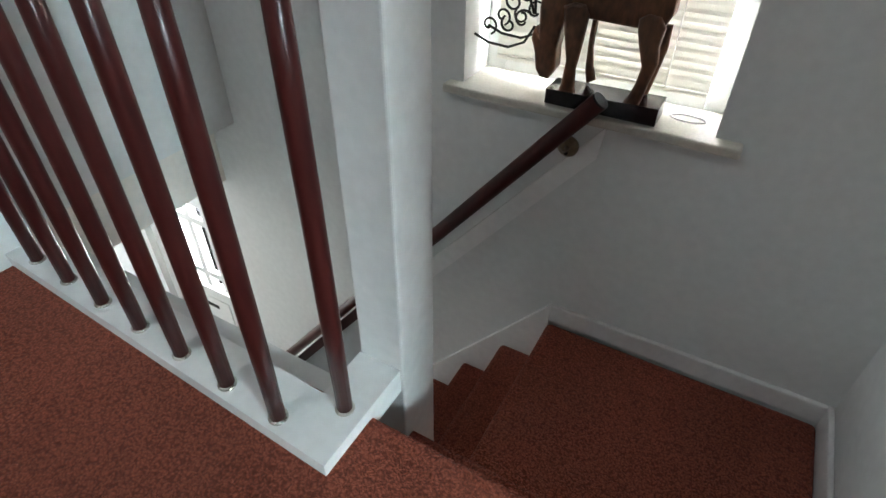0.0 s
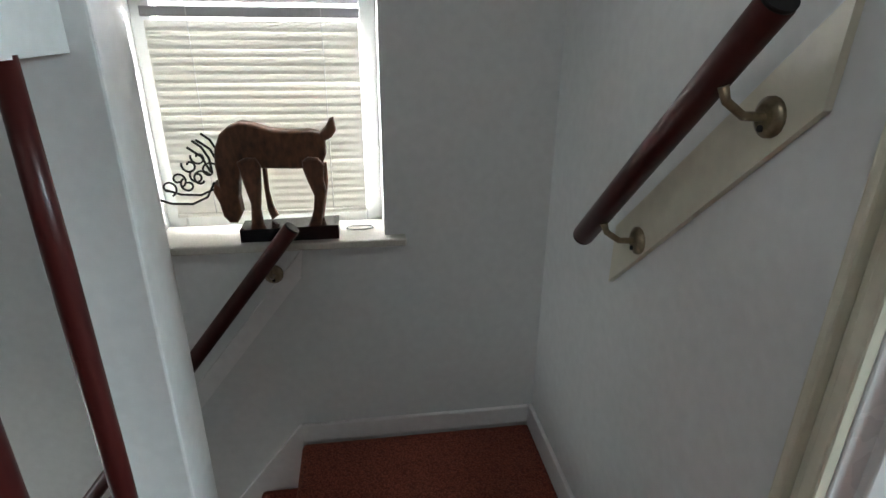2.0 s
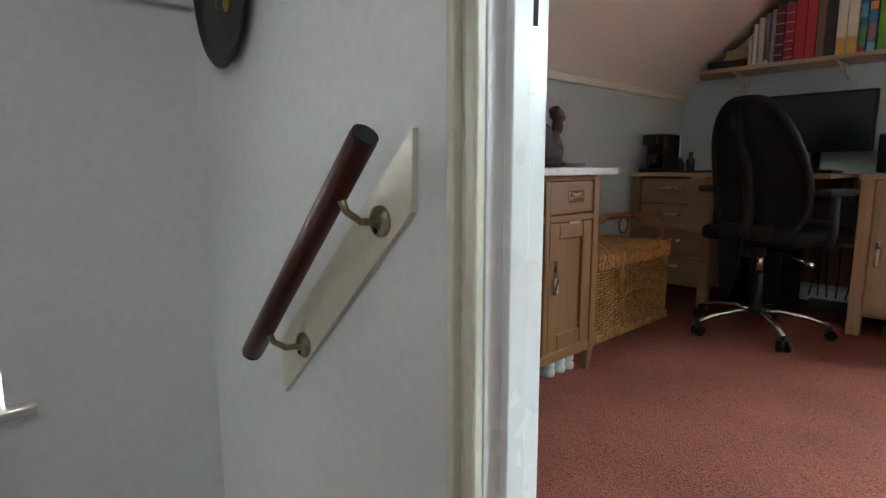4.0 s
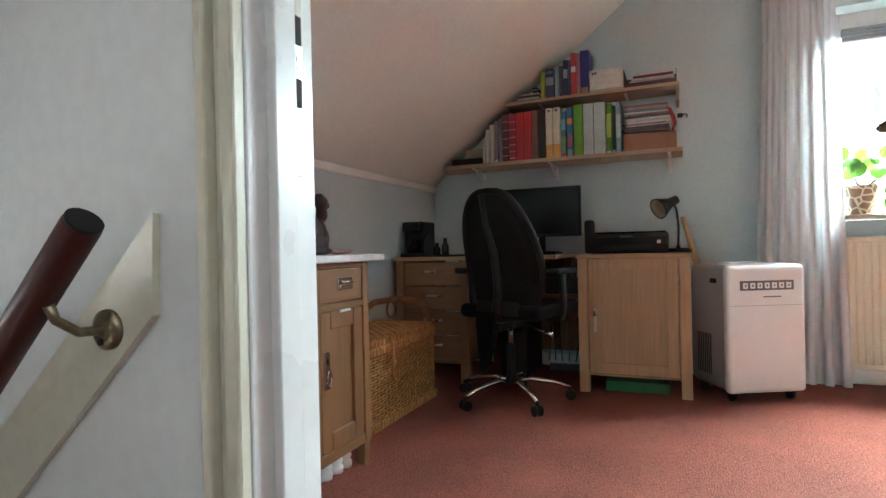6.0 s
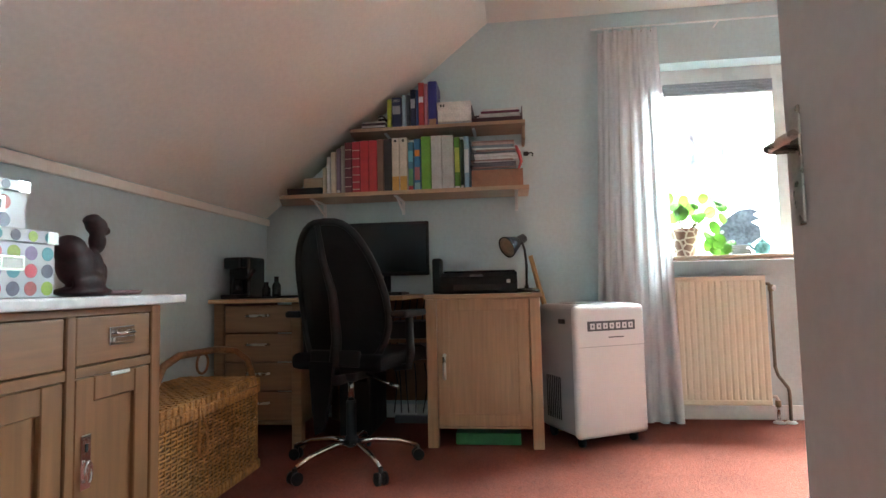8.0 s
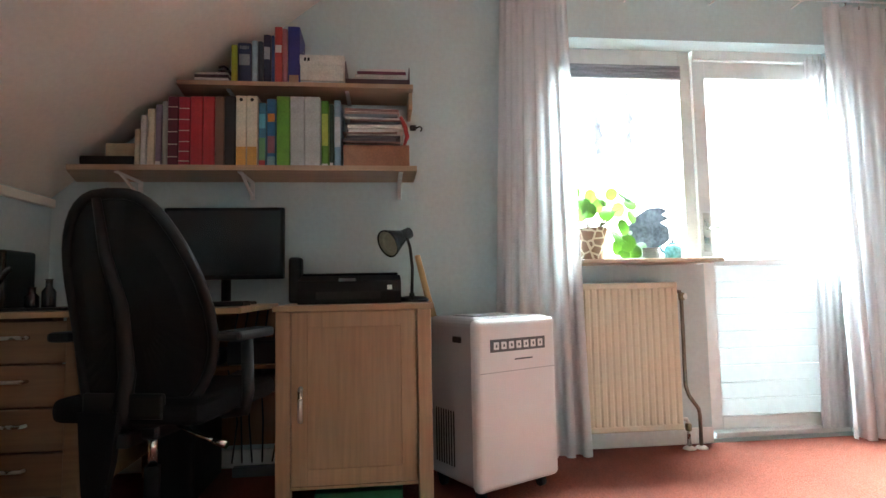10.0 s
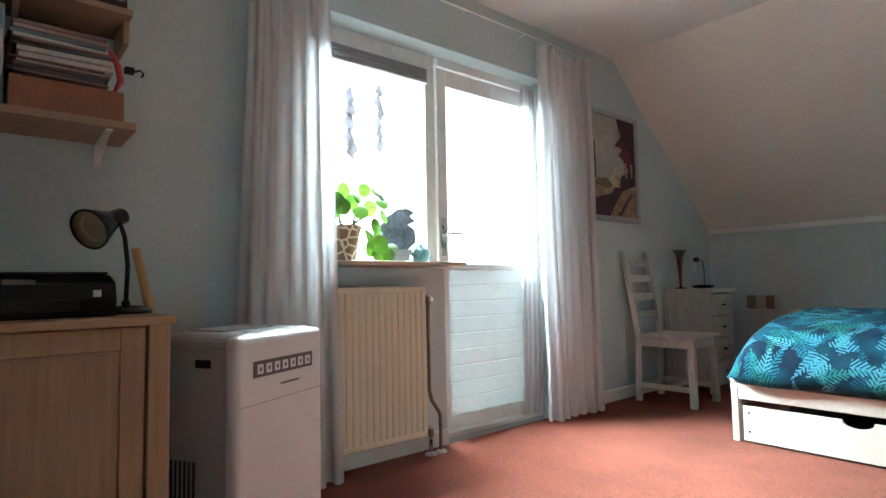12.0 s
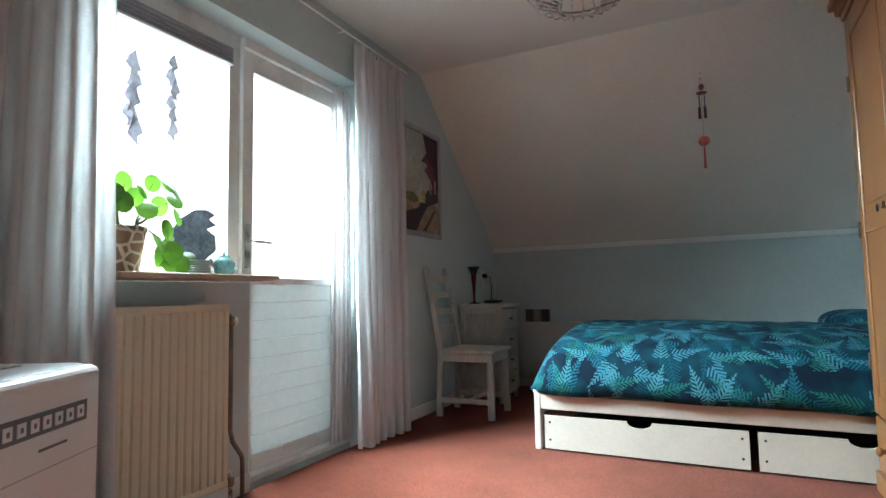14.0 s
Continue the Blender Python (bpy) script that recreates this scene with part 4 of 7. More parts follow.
box(bm, -0.10, 0.12, -0.085, 0.085, 0.405, 0.455, 0.012)
box(bm, -0.16, -0.06, -0.035, 0.035, 0.395, 0.44, 0.01)
part("tilt_mechanism", bm, BLACK_PLASTIC, chair)
bm = bm_new()
tube(bm, [(0.0, -0.08, 0.43), (-0.02, -0.16, 0.405), (-0.03, -0.24, 0.385)], 0.006, 8)
tube(bm, [(-0.028, -0.22, 0.39), (-0.032, -0.265, 0.378)], 0.012, 8)
part("lever", bm, CHROME, chair, "chrome lever with a black tip")
bm = bm_new()
box(bm, -0.14, 0.36, -0.245, 0.245, 0.455, 0.53, 0.03, 3)
part("seat", bm, BLACK_CLOTH, chair)


def back_outline(n=40):
    pts = []
    for i in range(n):
        a = 2 * math.pi * i / n
        w = 0.225 * (abs(math.cos(a)) ** 0.62) * (1 if math.cos(a) >= 0 else -1)
        h = 0.335 * (abs(math.sin(a)) ** 0.75) * (1 if math.sin(a) >= 0 else -1)
        w *= 0.96 - 0.16 * max(0, h / 0.335) ** 2 + 0.06 * math.cos(7 * (h + 0.14))
        pts.append((w, h))
    return pts


def back_x(w, h):
    return -0.150 + 0.07 * (w / 0.235) ** 2 - 0.03 * (h / 0.335) + 0.035 * math.cos(7 * (h + 0.15))


bm = bm_new()
tube(bm, [(back_x(w, h), w, 0.79 + h) for w, h in back_outline()], 0.017, 10, closed=True)
br = part("back_frame", bm, BLACK_PLASTIC, chair, "black rounded backrest frame")
bm = bm_new()
cv = bm.verts.new((back_x(0, 0), 0, 0.79))
rings = []
for f in (0.35, 0.7, 1.0):
    rings.append([bm.verts.new((back_x(w * f, h * f), w * f, 0.79 + h * f)) for w, h in back_outline()])
n = len(rings[0])
for i in range(n):
    bm.faces.new((cv, rings[0][i], rings[0][(i + 1) % n]))
    for a, b in zip(rings, rings[1:]):
        bm.faces.new((a[i], b[i], b[(i + 1) % n], a[(i + 1) % n]))
MESH = mat("mesh_fabric", (0.008, 0.008, 0.0095), 0.8, vary=0.2, scale=10, fine=200, bump=0.1, spec=0.15)
_nd, _ln = MESH.node_tree.nodes, MESH.node_tree.links
_t, _m = _nd.new("ShaderNodeBsdfTransparent"), _nd.new("ShaderNodeMixShader")
_m.inputs["Fac"].default_value = 0.04
_ln.new(_nd["Principled BSDF"].outputs[0], _m.inputs[1])
_ln.new(_t.outputs[0], _m.inputs[2])
_ln.new(_m.outputs[0], _nd["Material Output"].inputs["Surface"])
part("back_mesh", bm, MESH, br, "black mesh stretched in the frame")
bm = bm_new()
tube(bm, [(back_x(0, 0.33) - 0.012, 0.03, 1.11), (back_x(0, 0.15) - 0.03, 0.01, 0.95), (back_x(0, 0) - 0.035, -0.01, 0.80), (back_x(0, -0.2) - 0.03, -0.005, 0.60), (-0.14, 0, 0.50), (-0.10, 0, 0.43)], [0.012, 0.016, 0.02, 0.024, 0.026, 0.026], 10)
part("back_spine", bm, BLACK_PLASTIC, br)
bm = bm_new()
prism(bm, [(0.115, 0.50), (-0.01, 0.50), (0.005, 0.36), (0.03, 0.24), (0.05, 0.19), (0.085, 0.175), (0.10, 0.30)], "x", -0.175, -0.150)
part("hanging_cloth", bm, BLACK_CLOTH, chair, "black cloth hanging down behind the seat")
bm = bm_new()
box(bm, -0.145, -0.125, -0.13, 0.13, 0.475, 0.55, 0.009)
part("lumbar_bar", bm, BLACK_PLASTIC, br)
for s in (-1, 1):
    bm = bm_new()
    tube(bm, [(0.06, s * 0.20, 0.45), (0.06, s * 0.275, 0.46), (0.06, s * 0.285, 0.52), (0.05, s * 0.285, 0.69)], [0.016, 0.018, 0.02, 0.02], 8)
    ar = part("arm_post", bm, BLACK_PLASTIC, chair)
    bm = bm_new()
    box(bm, -0.07, 0.17, s * 0.285 - 0.04, s * 0.285 + 0.04, 0.69, 0.722, 0.012)
    part("arm_pad", bm, BLACK_PLASTIC, ar)

# portable air conditioner, turned towards the room
ac = thing("air_conditioner", "white portable air conditioner with a row of square buttons", "air conditioner", pose(3.39, -0.065, 0.0, 0, 0, 28))
AW, AD, AH = 0.212, 0.185, 0.718
bm = bm_new()
box(bm, -AD + 0.006, AD, -AW, AW, 0.055, AH, 0.035, 4)
part("shell", bm, AC_GREY, ac, "pale grey plastic side shell")
bm = bm_new()
box(bm, -AD - 0.006, -AD + 0.05, -AW - 0.002, AW + 0.002, 0.05, AH - 0.006, 0.024, 4)
fr = part("front", bm, AC_WHITE, ac, "glossy white front panel")
bm = bm_new()
box(bm, -AD - 0.008, -AD - 0.0055, -0.147, 0.147, AH - 0.135, AH - 0.085, 0.001, 1)
bp = part("button_strip", bm, PANEL_GREY, ac, "dark grey strip of buttons")
for k in range(7):
    bm = bm_new()
    y = 0.118 - k * 0.0393
    box(bm, -AD - 0.0105, -AD - 0.008, y - 0.0135, y + 0.0135, AH - 0.125, AH - 0.096, 0.001, 1)
    part("button", bm, LABEL_WHITE, bp)
    bm = bm_new()
    box(bm, -AD - 0.0112, -AD - 0.0104, y - 0.004, y + 0.004, AH - 0.116, AH - 0.105)
    part("button_mark", bm, PANEL_GREY, bp)
bm = bm_new()
box(bm, -AD - 0.0075, -AD - 0.0055, -0.075, 0.02, AH - 0.172, AH - 0.166)
part("maker_mark", bm, PANEL_GREY, ac)
bm = bm_new()
box(bm, -AD - 0.0068, -AD - 0.0058, -AW + 0.012, AW - 0.012, AH - 0.215, AH - 0.212)
part("panel_seam", bm, AC_GREY, ac)
bm = bm_new()
box(bm, -0.05, 0.10, -0.12, 0.12, AH - 0.001, AH + 0.006, 0.004)
part("top_flap", bm, AC_GREY, ac)
bm = bm_new()
box(bm, -0.09, -0.03, AW - 0.001, AW + 0.003, AH - 0.10, AH - 0.075, 0.003, 1)
part("grip", bm, DARK, ac)
bm = bm_new()
for k in range(8):
    box(bm, -0.03 + k * 0.018, -0.022 + k * 0.018, AW - 0.001, AW + 0.001, 0.12, 0.34)
part("air_grille", bm, DARK, ac)
for sx in (-1, 1):
    for sy in (-1, 1):
        bm = bm_new()
        tube(bm, [(sx * 0.13, sy * 0.16 - 0.012, 0.022), (sx * 0.13, sy * 0.16 + 0.012, 0.022)], 0.022, 12)
        box(bm, sx * 0.13 - 0.016, sx * 0.13 + 0.016, sy * 0.16 - 0.016, sy * 0.16 + 0.016, 0.03, 0.058)
        part("caster", bm, BLACK_PLASTIC, ac)

# radiator with pipes
radiator = thing("radiator", "cream ribbed panel radiator under the window", "radiator", pose(0, 0, 0))
R0, R1, RZ0, RZ1 = -0.575, -1.114, 0.105, 0.85
bm = bm_new()
prof = []
nr = 15
for i in range(nr):
    y = R0 + (R1 - R0) * i / nr
    w = (R1 - R0) / nr
    prof += [(3.707, y), (3.707, y + 0.12 * w), (3.700, y + 0.30 * w), (3.700, y + 0.82 * w)]
prof.append((3.707, R1))
fr_v = [[bm.verts.new((x, y, z)) for x, y in prof] for z in (RZ0 + 0.03, RZ0 + 0.045, RZ1 - 0.045, RZ1 - 0.03)]
for a, b in zip(fr_v, fr_v[1:]):
    for i in range(len(prof) - 1):
        bm.faces.new((a[i], b[i], b[i + 1], a[i + 1]))
part("ribbed_panel", bm, RADIATOR_CREAM, radiator)
bm = bm_new()
box(bm, 3.700, 3.718, R1, R0, RZ0, RZ0 + 0.032, 0.006)
box(bm, 3.700, 3.718, R1, R0, RZ1 - 0.032, RZ1, 0.006)
box(bm, 3.716, 3.722, R1, R0, RZ0 + 0.01, RZ1 - 0.01)
part("panel_edge", bm, RADIATOR_CREAM, radiator)
bm = bm_new()
box(bm, 3.770, 3.785, R1 + 0.01, R0 - 0.01, RZ0 + 0.01, RZ1 - 0.01, 0.004)
for y in (R1 + 0.05, R0 - 0.05):
    box(bm, 3.722, 3.819, y - 0.012, y + 0.012, RZ0 + 0.06, RZ1 - 0.06)
part("rear_panel", bm, RADIATOR_CREAM, radiator)
bm = bm_new()
PY = R1 - 0.03
tube(bm, [(3.74, R1, 0.80), (3.735, PY, 0.80), (3.733, PY - 0.006, 0.78), (3.733, PY - 0.006, 0.32), (3.733, PY - 0.02, 0.27), (3.733, PY - 0.07, 0.20), (3.733, PY - 0.075, 0.17), (3.733, PY - 0.075, 0.005)], 0.0095, 10)
part("supply_pipe", bm, mat("pipe_steel", (0.20, 0.17, 0.14), 0.4, 0.7, vary=0.25, scale=20, fine=90, bump=0.05), radiator, "bare grey steel pipe with a bend")
bm = bm_new()
tube(bm, [(3.74, R1, 0.15), (3.735, PY - 0.004, 0.15), (3.733, PY - 0.01, 0.13), (3.733, PY - 0.01, 0.005)], 0.0095, 10)
part("return_pipe", bm, STEEL, radiator)
bm = bm_new()
lathe(bm, [(0.012, 0), (0.018, 0.004), (0.018, 0.028), (0.012, 0.03)], (0, 0, 0), 14, Matrix.Translation((3.735, PY - 0.008, 0.775)) @ pose(0, 0, 0, 90, 0, 0) @ Matrix.Translation((0, 0, -0.005)))
part("valve_knob", bm, AC_WHITE, radiator)
bm = bm_new()
lathe(bm, [(0.011, -0.02), (0.016, -0.015), (0.016, 0.015), (0.011, 0.02)], (3.733, PY - 0.008, 0.775), 6)
part("valve_body", bm, BRONZE, radiator)
bm = bm_new()
lathe(bm, [(0.011, -0.02), (0.016, -0.015), (0.016, 0.015), (0.011, 0.02)], (3.733, PY - 0.010, 0.11), 6)
part("valve_body", bm, BRONZE, radiator)
for y in (PY - 0.01, PY - 0.075):
    bm = bm_new()
    lathe(bm, [(0.032, 0.001), (0.032, 0.005), (0.02, 0.014), (0.012, 0.016)], (3.733, y, 0), 18)
    part("floor_collar", bm, AC_WHITE, radiator, "white plastic collar")


# curtains
def curtain(name, label, y0, y1, by0, by1, z0, z1, x, depth, folds, hem_out=0.0):
    bm = bm_new()
    nu, nv = folds * 10, 26
    grid = []
    for j in range(nv + 1):
        v = j / nv
        row = []
        for i in range(nu + 1):
            u = i / nu
            a, b = y0 + (y1 - y0) * u, by0 + (by1 - by0) * u
            k = v ** 0.8
            yy = b * (1 - k) + a * k
            ph = 2 * math.pi * folds * u + 0.5 * math.sin(3.1 * u + 2 * v)
            amp = depth * (0.55 + 0.45 * (1 - v)) * (0.8 + 0.35 * math.sin(7 * u + 1.3))
            row.append(bm.verts.new((x - hem_out * (1 - v) + amp * math.sin(ph) + 0.008 * noise.noise((3 * u, 4 * v, 1.7)), yy + 0.35 * amp * math.sin(2 * ph), z0 + (z1 - z0) * v)))
        grid.append(row)
    for j in range(nv):
        for i in range(nu):
            bm.faces.new((grid[j][i], grid[j][i + 1], grid[j + 1][i + 1], grid[j + 1][i])).smooth = True
    root = thing(name, label, "curtain", pose(0, 0, 0), "pair of curtains")
    part("cloth", bm, CURTAIN, root)
    for i in range(folds):
        hb = bm_new()
        yy = y0 + (y1 - y0) * (i + 0.5) / folds
        tube(hb, [(x, yy, z1 - 0.02), (x - 0.004, yy, z1 + 0.018)], 0.003, 6)
        part("hook", hb, STEEL, root)
    return root


curtain("curtain", "sheer off-white curtain hanging in tight folds over the sill end", -0.235, -0.575, -0.13, -0.615, 0.012, 2.375, 3.712, 0.028, 6, 0.035)
curtain("curtain", "sheer off-white curtain gathered beside the balcony door", -2.075, -2.575, -2.075, -2.565, 0.012, 2.375, 3.725, 0.036, 6, 0.02)
curtain("curtain", "narrow sheer white curtain drawn behind the larger one", -2.06, -2.20, -2.02, -2.20, 0.03, 2.13, 3.88, 0.012, 4)
rail = thing("curtain_rail", "thin white curtain rail above the balcony window", "curtain rail", pose(0, 0, 0), kind="structure")
bm = bm_new()
tube(bm, [(3.715, -0.19, 2.395), (3.715, -2.65, 2.395)], 0.006, 8)
part("rod", bm, WHITE_SATIN, rail)
for y in (-0.30, -0.95, -1.45, -1.95, -2.60):
    bm = bm_new()
    tube(bm, [(3.715, y, 2.395), (3.74, y, 2.40), (3.819, y, 2.40)], 0.005, 6)
    part("bracket", bm, WHITE_SATIN, rail)

# bed with two drawers
bed = thing("bed", "white wooden bed with storage drawers beneath", "bed", pose(0, 0, 0))
BED0, BED1, BEDY, BEDB = 2.83, 0.83, -2.49, -4.10
bm = bm_new()
box(bm, BED0 - 0.035, BED0, BEDY - 0.07, BEDY, 0.0, 0.305, 0.004)
part("corner_post", bm, BED_WHITE, bed)
bm = bm_new()
box(bm, BED0 - 0.035, BED0, BEDB, BEDB + 0.07, 0.0, 0.305, 0.004)
part("corner_post", bm, BED_WHITE, bed)
for y in (BEDY - 0.07, BEDB):
    bm = bm_new()
    box(bm, BED1, BED1 + 0.035, y, y + 0.07, 0.0, 0.305, 0.004)
    part("corner_post", bm, BED_WHITE, bed)
bm = bm_new()
box(bm, BED1 + 0.036, BED0 - 0.036, BEDY - 0.026, BEDY - 0.002, 0.222, 0.302, 0.004)
part("side_rail", bm, BED_WHITE, bed)
bm = bm_new()
box(bm, BED0 - 0.028, BED0 - 0.004, BEDB + 0.071, BEDY - 0.071, 0.18, 0.302, 0.004)
part("foot_rail", bm, BED_WHITE, bed)
bm = bm_new()
box(bm, BED1, BED0 - 0.03, BEDB + 0.01, BEDY - 0.03, 0.25, 0.29)
part("slatted_base", bm, OAK_TOP, bed)
for x0, x1 in ((1.772, 2.772), (0.90, 1.735)):
    bm = bm_new()
    mid = (x0 + x1) / 2 if x0 > 1.5 else x0 + 0.42
    z1 = 0.190
    n = 12
    arc = [(mid + 0.062 * math.cos(math.pi * q / n), z1 - 0.034 * math.sin(math.pi * q / n)) for q in range(n + 1)]
    prism(bm, [(x0, 0.012), (x1, 0.012), (x1, z1)] + arc + [(x0, z1)], "y", BEDY - 0.016, BEDY + 0.002)
    dr = part("drawer_front", bm, BED_WHITE, bed, "white drawer front with a half-round finger cut")
    bm = bm_new()
    box(bm, x0 + 0.02, x1 - 0.02, BEDY - 0.60, BEDY - 0.58, 0.012, 0.15)
    box(bm, x0 + 0.02, x1 - 0.02, BEDY - 0.578, BEDY - 0.018, 0.012, 0.03)
    part("drawer_box", bm, DARK, dr)
    for x in (x0 + 0.03, x1 - 0.03):
        for z in (0.06, 0.155):
            bm = bm_new()
            lathe(bm, [(0.006, 0.0), (0.006, 0.0025), (0.003, 0.003)], (0, 0, 0), 10, Matrix.Translation((x, BEDY + 0.002, z)) @ pose(0, 0, 0, -90, 0, 0))
            part("bolt", bm, DARK, dr)
bm = bm_new()
box(bm, BED1 + 0.02, BED0 - 0.05, BEDB + 0.02, BEDY - 0.04, 0.291, 0.46, 0.04, 3)
solo("mattress", bm, SHEET_WHITE, "white mattress under the leafy duvet", "mattress")


def fern_mat():
    """Teal cotton printed with fern fronds in light and dark turquoise."""
    m = bpy.data.materials.new("fern_print_cotton")
    m.use_nodes = True
    nd, ln = m.node_tree.nodes, m.node_tree.links
    b = nd["Principled BSDF"]
    b.inputs["Roughness"].default_value = 0.85
    b.inputs["Specular IOR Level"].default_value = 0.2

    def mth(op, a, c=None):
        n = nd.new("ShaderNodeMath")
        n.operation = op
        for i, v in enumerate((a, c)):
            if v is None:
                continue
            if isinstance(v, (int, float)):
                n.inputs[i].default_value = v
            else:
                ln.new(v, n.inputs[i])
        return n.outputs[0]
    uv = nd.new("ShaderNodeUVMap")
    base = nd.new("ShaderNodeTexNoise")
    base.inputs["Scale"].default_value = 5.0
    ln.new(uv.outputs[0], base.inputs["Vector"])
    ramp = nd.new("ShaderNodeValToRGB")
    ramp.color_ramp.elements[0].color, ramp.color_ramp.elements[0].position = (0.002, 0.014, 0.032, 1), 0.42
    ramp.color_ramp.elements[1].color, ramp.color_ramp.elements[1].position = (0.003, 0.055, 0.085, 1), 0.64
    ln.new(base.outputs["Fac"], ramp.inputs["Fac"])
    colour = ramp.outputs["Color"]
    for k, (scale, tint, freq) in enumerate(((4.6, (0.004, 0.080, 0.12), 66), (5.0, (0.010, 0.14, 0.20), 62), (5.8, (0.06, 0.25, 0.34), 52), (4.9, (0.015, 0.16, 0.14), 62), (6.4, (0.07, 0.27, 0.33), 48))):
        mp = nd.new("ShaderNodeMapping")
        mp.inputs["Location"].default_value = (0.37 * k + 0.11, 0.53 * k, 0)
        mp.inputs["Scale"].default_value = (scale, scale, scale)
        ln.new(uv.outputs[0], mp.inputs["Vector"])
        vo = nd.new("ShaderNodeTexVoronoi")
        vo.voronoi_dimensions = "2D"
        vo.inputs["Scale"].default_value = 1.0
        vo.inputs["Randomness"].default_value = 0.75
        ln.new(mp.outputs[0], vo.inputs["Vector"])
        sub = nd.new("ShaderNodeVectorMath")
        sub.operation = "SUBTRACT"
        ln.new(mp.outputs[0], sub.inputs[0])
        ln.new(vo.outputs["Position"], sub.inputs[1])
        sc = nd.new("ShaderNodeSeparateColor")
        ln.new(vo.outputs["Color"], sc.inputs[0])
        rot = nd.new("ShaderNodeVectorRotate")
        rot.rotation_type = "Z_AXIS"
        ln.new(sub.outputs[0], rot.inputs["Vector"])
        ln.new(mth("MULTIPLY", sc.outputs[0], 6.28), rot.inputs["Angle"])
        sp = nd.new("ShaderNodeSeparateXYZ")
        ln.new(rot.outputs[0], sp.inputs[0])
        ax = mth("ABSOLUTE", sp.outputs[0])
        along = sp.outputs[1]
        wid = mth("MULTIPLY", mth("SUBTRACT", 0.52, along), mth("ADD", 0.27, mth("MULTIPLY", mth("SINE", mth("MULTIPLY", along, 31.0)), 0.05)))
        inside = mth("LESS_THAN", ax, wid)
        span = mth("LESS_THAN", mth("ABSOLUTE", along), 0.50)
        stripe = mth("GREATER_THAN", mth("SINE", mth("MULTIPLY", mth("SUBTRACT", along, mth("MULTIPLY", ax, 0.9)), float(freq))), 0.0)
        stem = mth("LESS_THAN", ax, 0.014)
        leaf = mth("MAXIMUM", mth("MULTIPLY", stripe, inside), stem)
        mask = mth("MULTIPLY", mth("MULTIPLY", leaf, span), mth("GREATER_THAN", sc.outputs[1], 0.15 if k < 2 else 0.38))
        mx = nd.new("ShaderNodeMix")
        mx.data_type = "RGBA"
        ln.new(mth("MULTIPLY", mask, 0.8), mx.inputs["Factor"])
        ln.new(colour, mx.inputs["A"])
        mx.inputs["B"].default_value = (*tint, 1)
        colour = mx.outputs["Result"]
    ln.new(colour, b.inputs["Base Color"])
    weave_n = nd.new("ShaderNodeTexNoise")
    weave_n.inputs["Scale"].default_value = 30
    ln.new(uv.outputs[0], weave_n.inputs["Vector"])
    bp = nd.new("ShaderNodeBump")
    bp.inputs["Strength"].default_value, bp.inputs["Distance"].default_value = 0.35, 0.01
    ln.new(weave_n.outputs["Fac"], bp.inputs["Height"])
    ln.new(bp.outputs[0], b.inputs["Normal"])
    return m


FERN = fern_mat()


def duvet():
    """A puffed duvet that hangs over the front edge of the bed; its section runs from the wall side over the top and down."""
    bm = bm_new()
    uvl = bm.loops.layers.uv.new("UVMap")
    sec = [(-4.06, 0.47), (-4.04, 0.56), (-3.9, 0.635), (-3.6, 0.655), (-3.3, 0.66), (-3.0, 0.65), (-2.75, 0.625), (-2.58, 0.575), (-2.48, 0.50), (-2.435, 0.42), (-2.42, 0.36), (-2.445, 0.315), (-2.49, 0.308)]
    dist = [0.0]
    for a, b in zip(sec, sec[1:]):
        dist.append(dist[-1] + math.hypot(b[0] - a[0], b[1] - a[1]))
    total = dist[-1]
    nv, nu = 46, 90
    grid = []
    for j in range(nv + 1):
        d = total * j / nv
        k = max(i for i in range(len(sec)) if dist[i] <= d + 1e-9)
        k = min(k, len(sec) - 2)
        f = (d - dist[k]) / (dist[k + 1] - dist[k])
        y0, z0 = sec[k][0] + f * (sec[k + 1][0] - sec[k][0]), sec[k][1] + f * (sec[k + 1][1] - sec[k][1])
        row = []
        for i in range(nu + 1):
            u = i / nu
            x = 2.865 - 1.95 * u
            end = max(0.0, 1 - u / 0.10)
            drop = end ** 2.2
            z = z0 - (z0 - 0.315) * drop * (0.95 if z0 > 0.33 else 0)
            xx = x + 0.0
            y = y0 - 0.10 * drop * (1 if y0 > -2.6 else 0)
            n1 = noise.noise((x * 2.2, y0 * 2.2, z0 * 2))
            n2 = noise.noise((x * 7 + 3, y0 * 5, z0 * 6))
            rise = 0.06 * max(0, (1.25 - x) / 0.4) ** 1.5 if x < 1.25 else 0
            z += (0.022 * n1 + 0.010 * n2) * (1 - drop) * (1 if z0 > 0.45 else 0.3) + rise * (1 if z0 > 0.5 else 0.2)
            y += (0.020 * n1 + 0.010 * n2) * (1 if z0 < 0.6 else 0)
            z += 0.008 * math.sin(9 * x + 2 * n1) * (1 if z0 < 0.4 else 0)
            row.append((bm.verts.new((xx, y, z)), (x + 0.95 * max(0.0, z0 - 0.315) * drop, d)))
        grid.append(row)
    for j in range(nv):
        for i in range(nu):
            q = (grid[j][i], grid[j][i + 1], grid[j + 1][i + 1], grid[j + 1][i])
            fc = bm.faces.new([w[0] for w in q])
            fc.smooth = True
            for lp, w in zip(fc.loops, q):
                lp[uvl].uv = w[1]
    bmesh.ops.recalc_face_normals(bm, faces=bm.faces[:])
    ob = solo("duvet", bm, FERN, "rumpled teal duvet printed with pale fern fronds", "duvet")
    md = ob.modifiers.new("thick", "SOLIDIFY")
    md.thickness, md.offset = 0.02, -1
    return ob


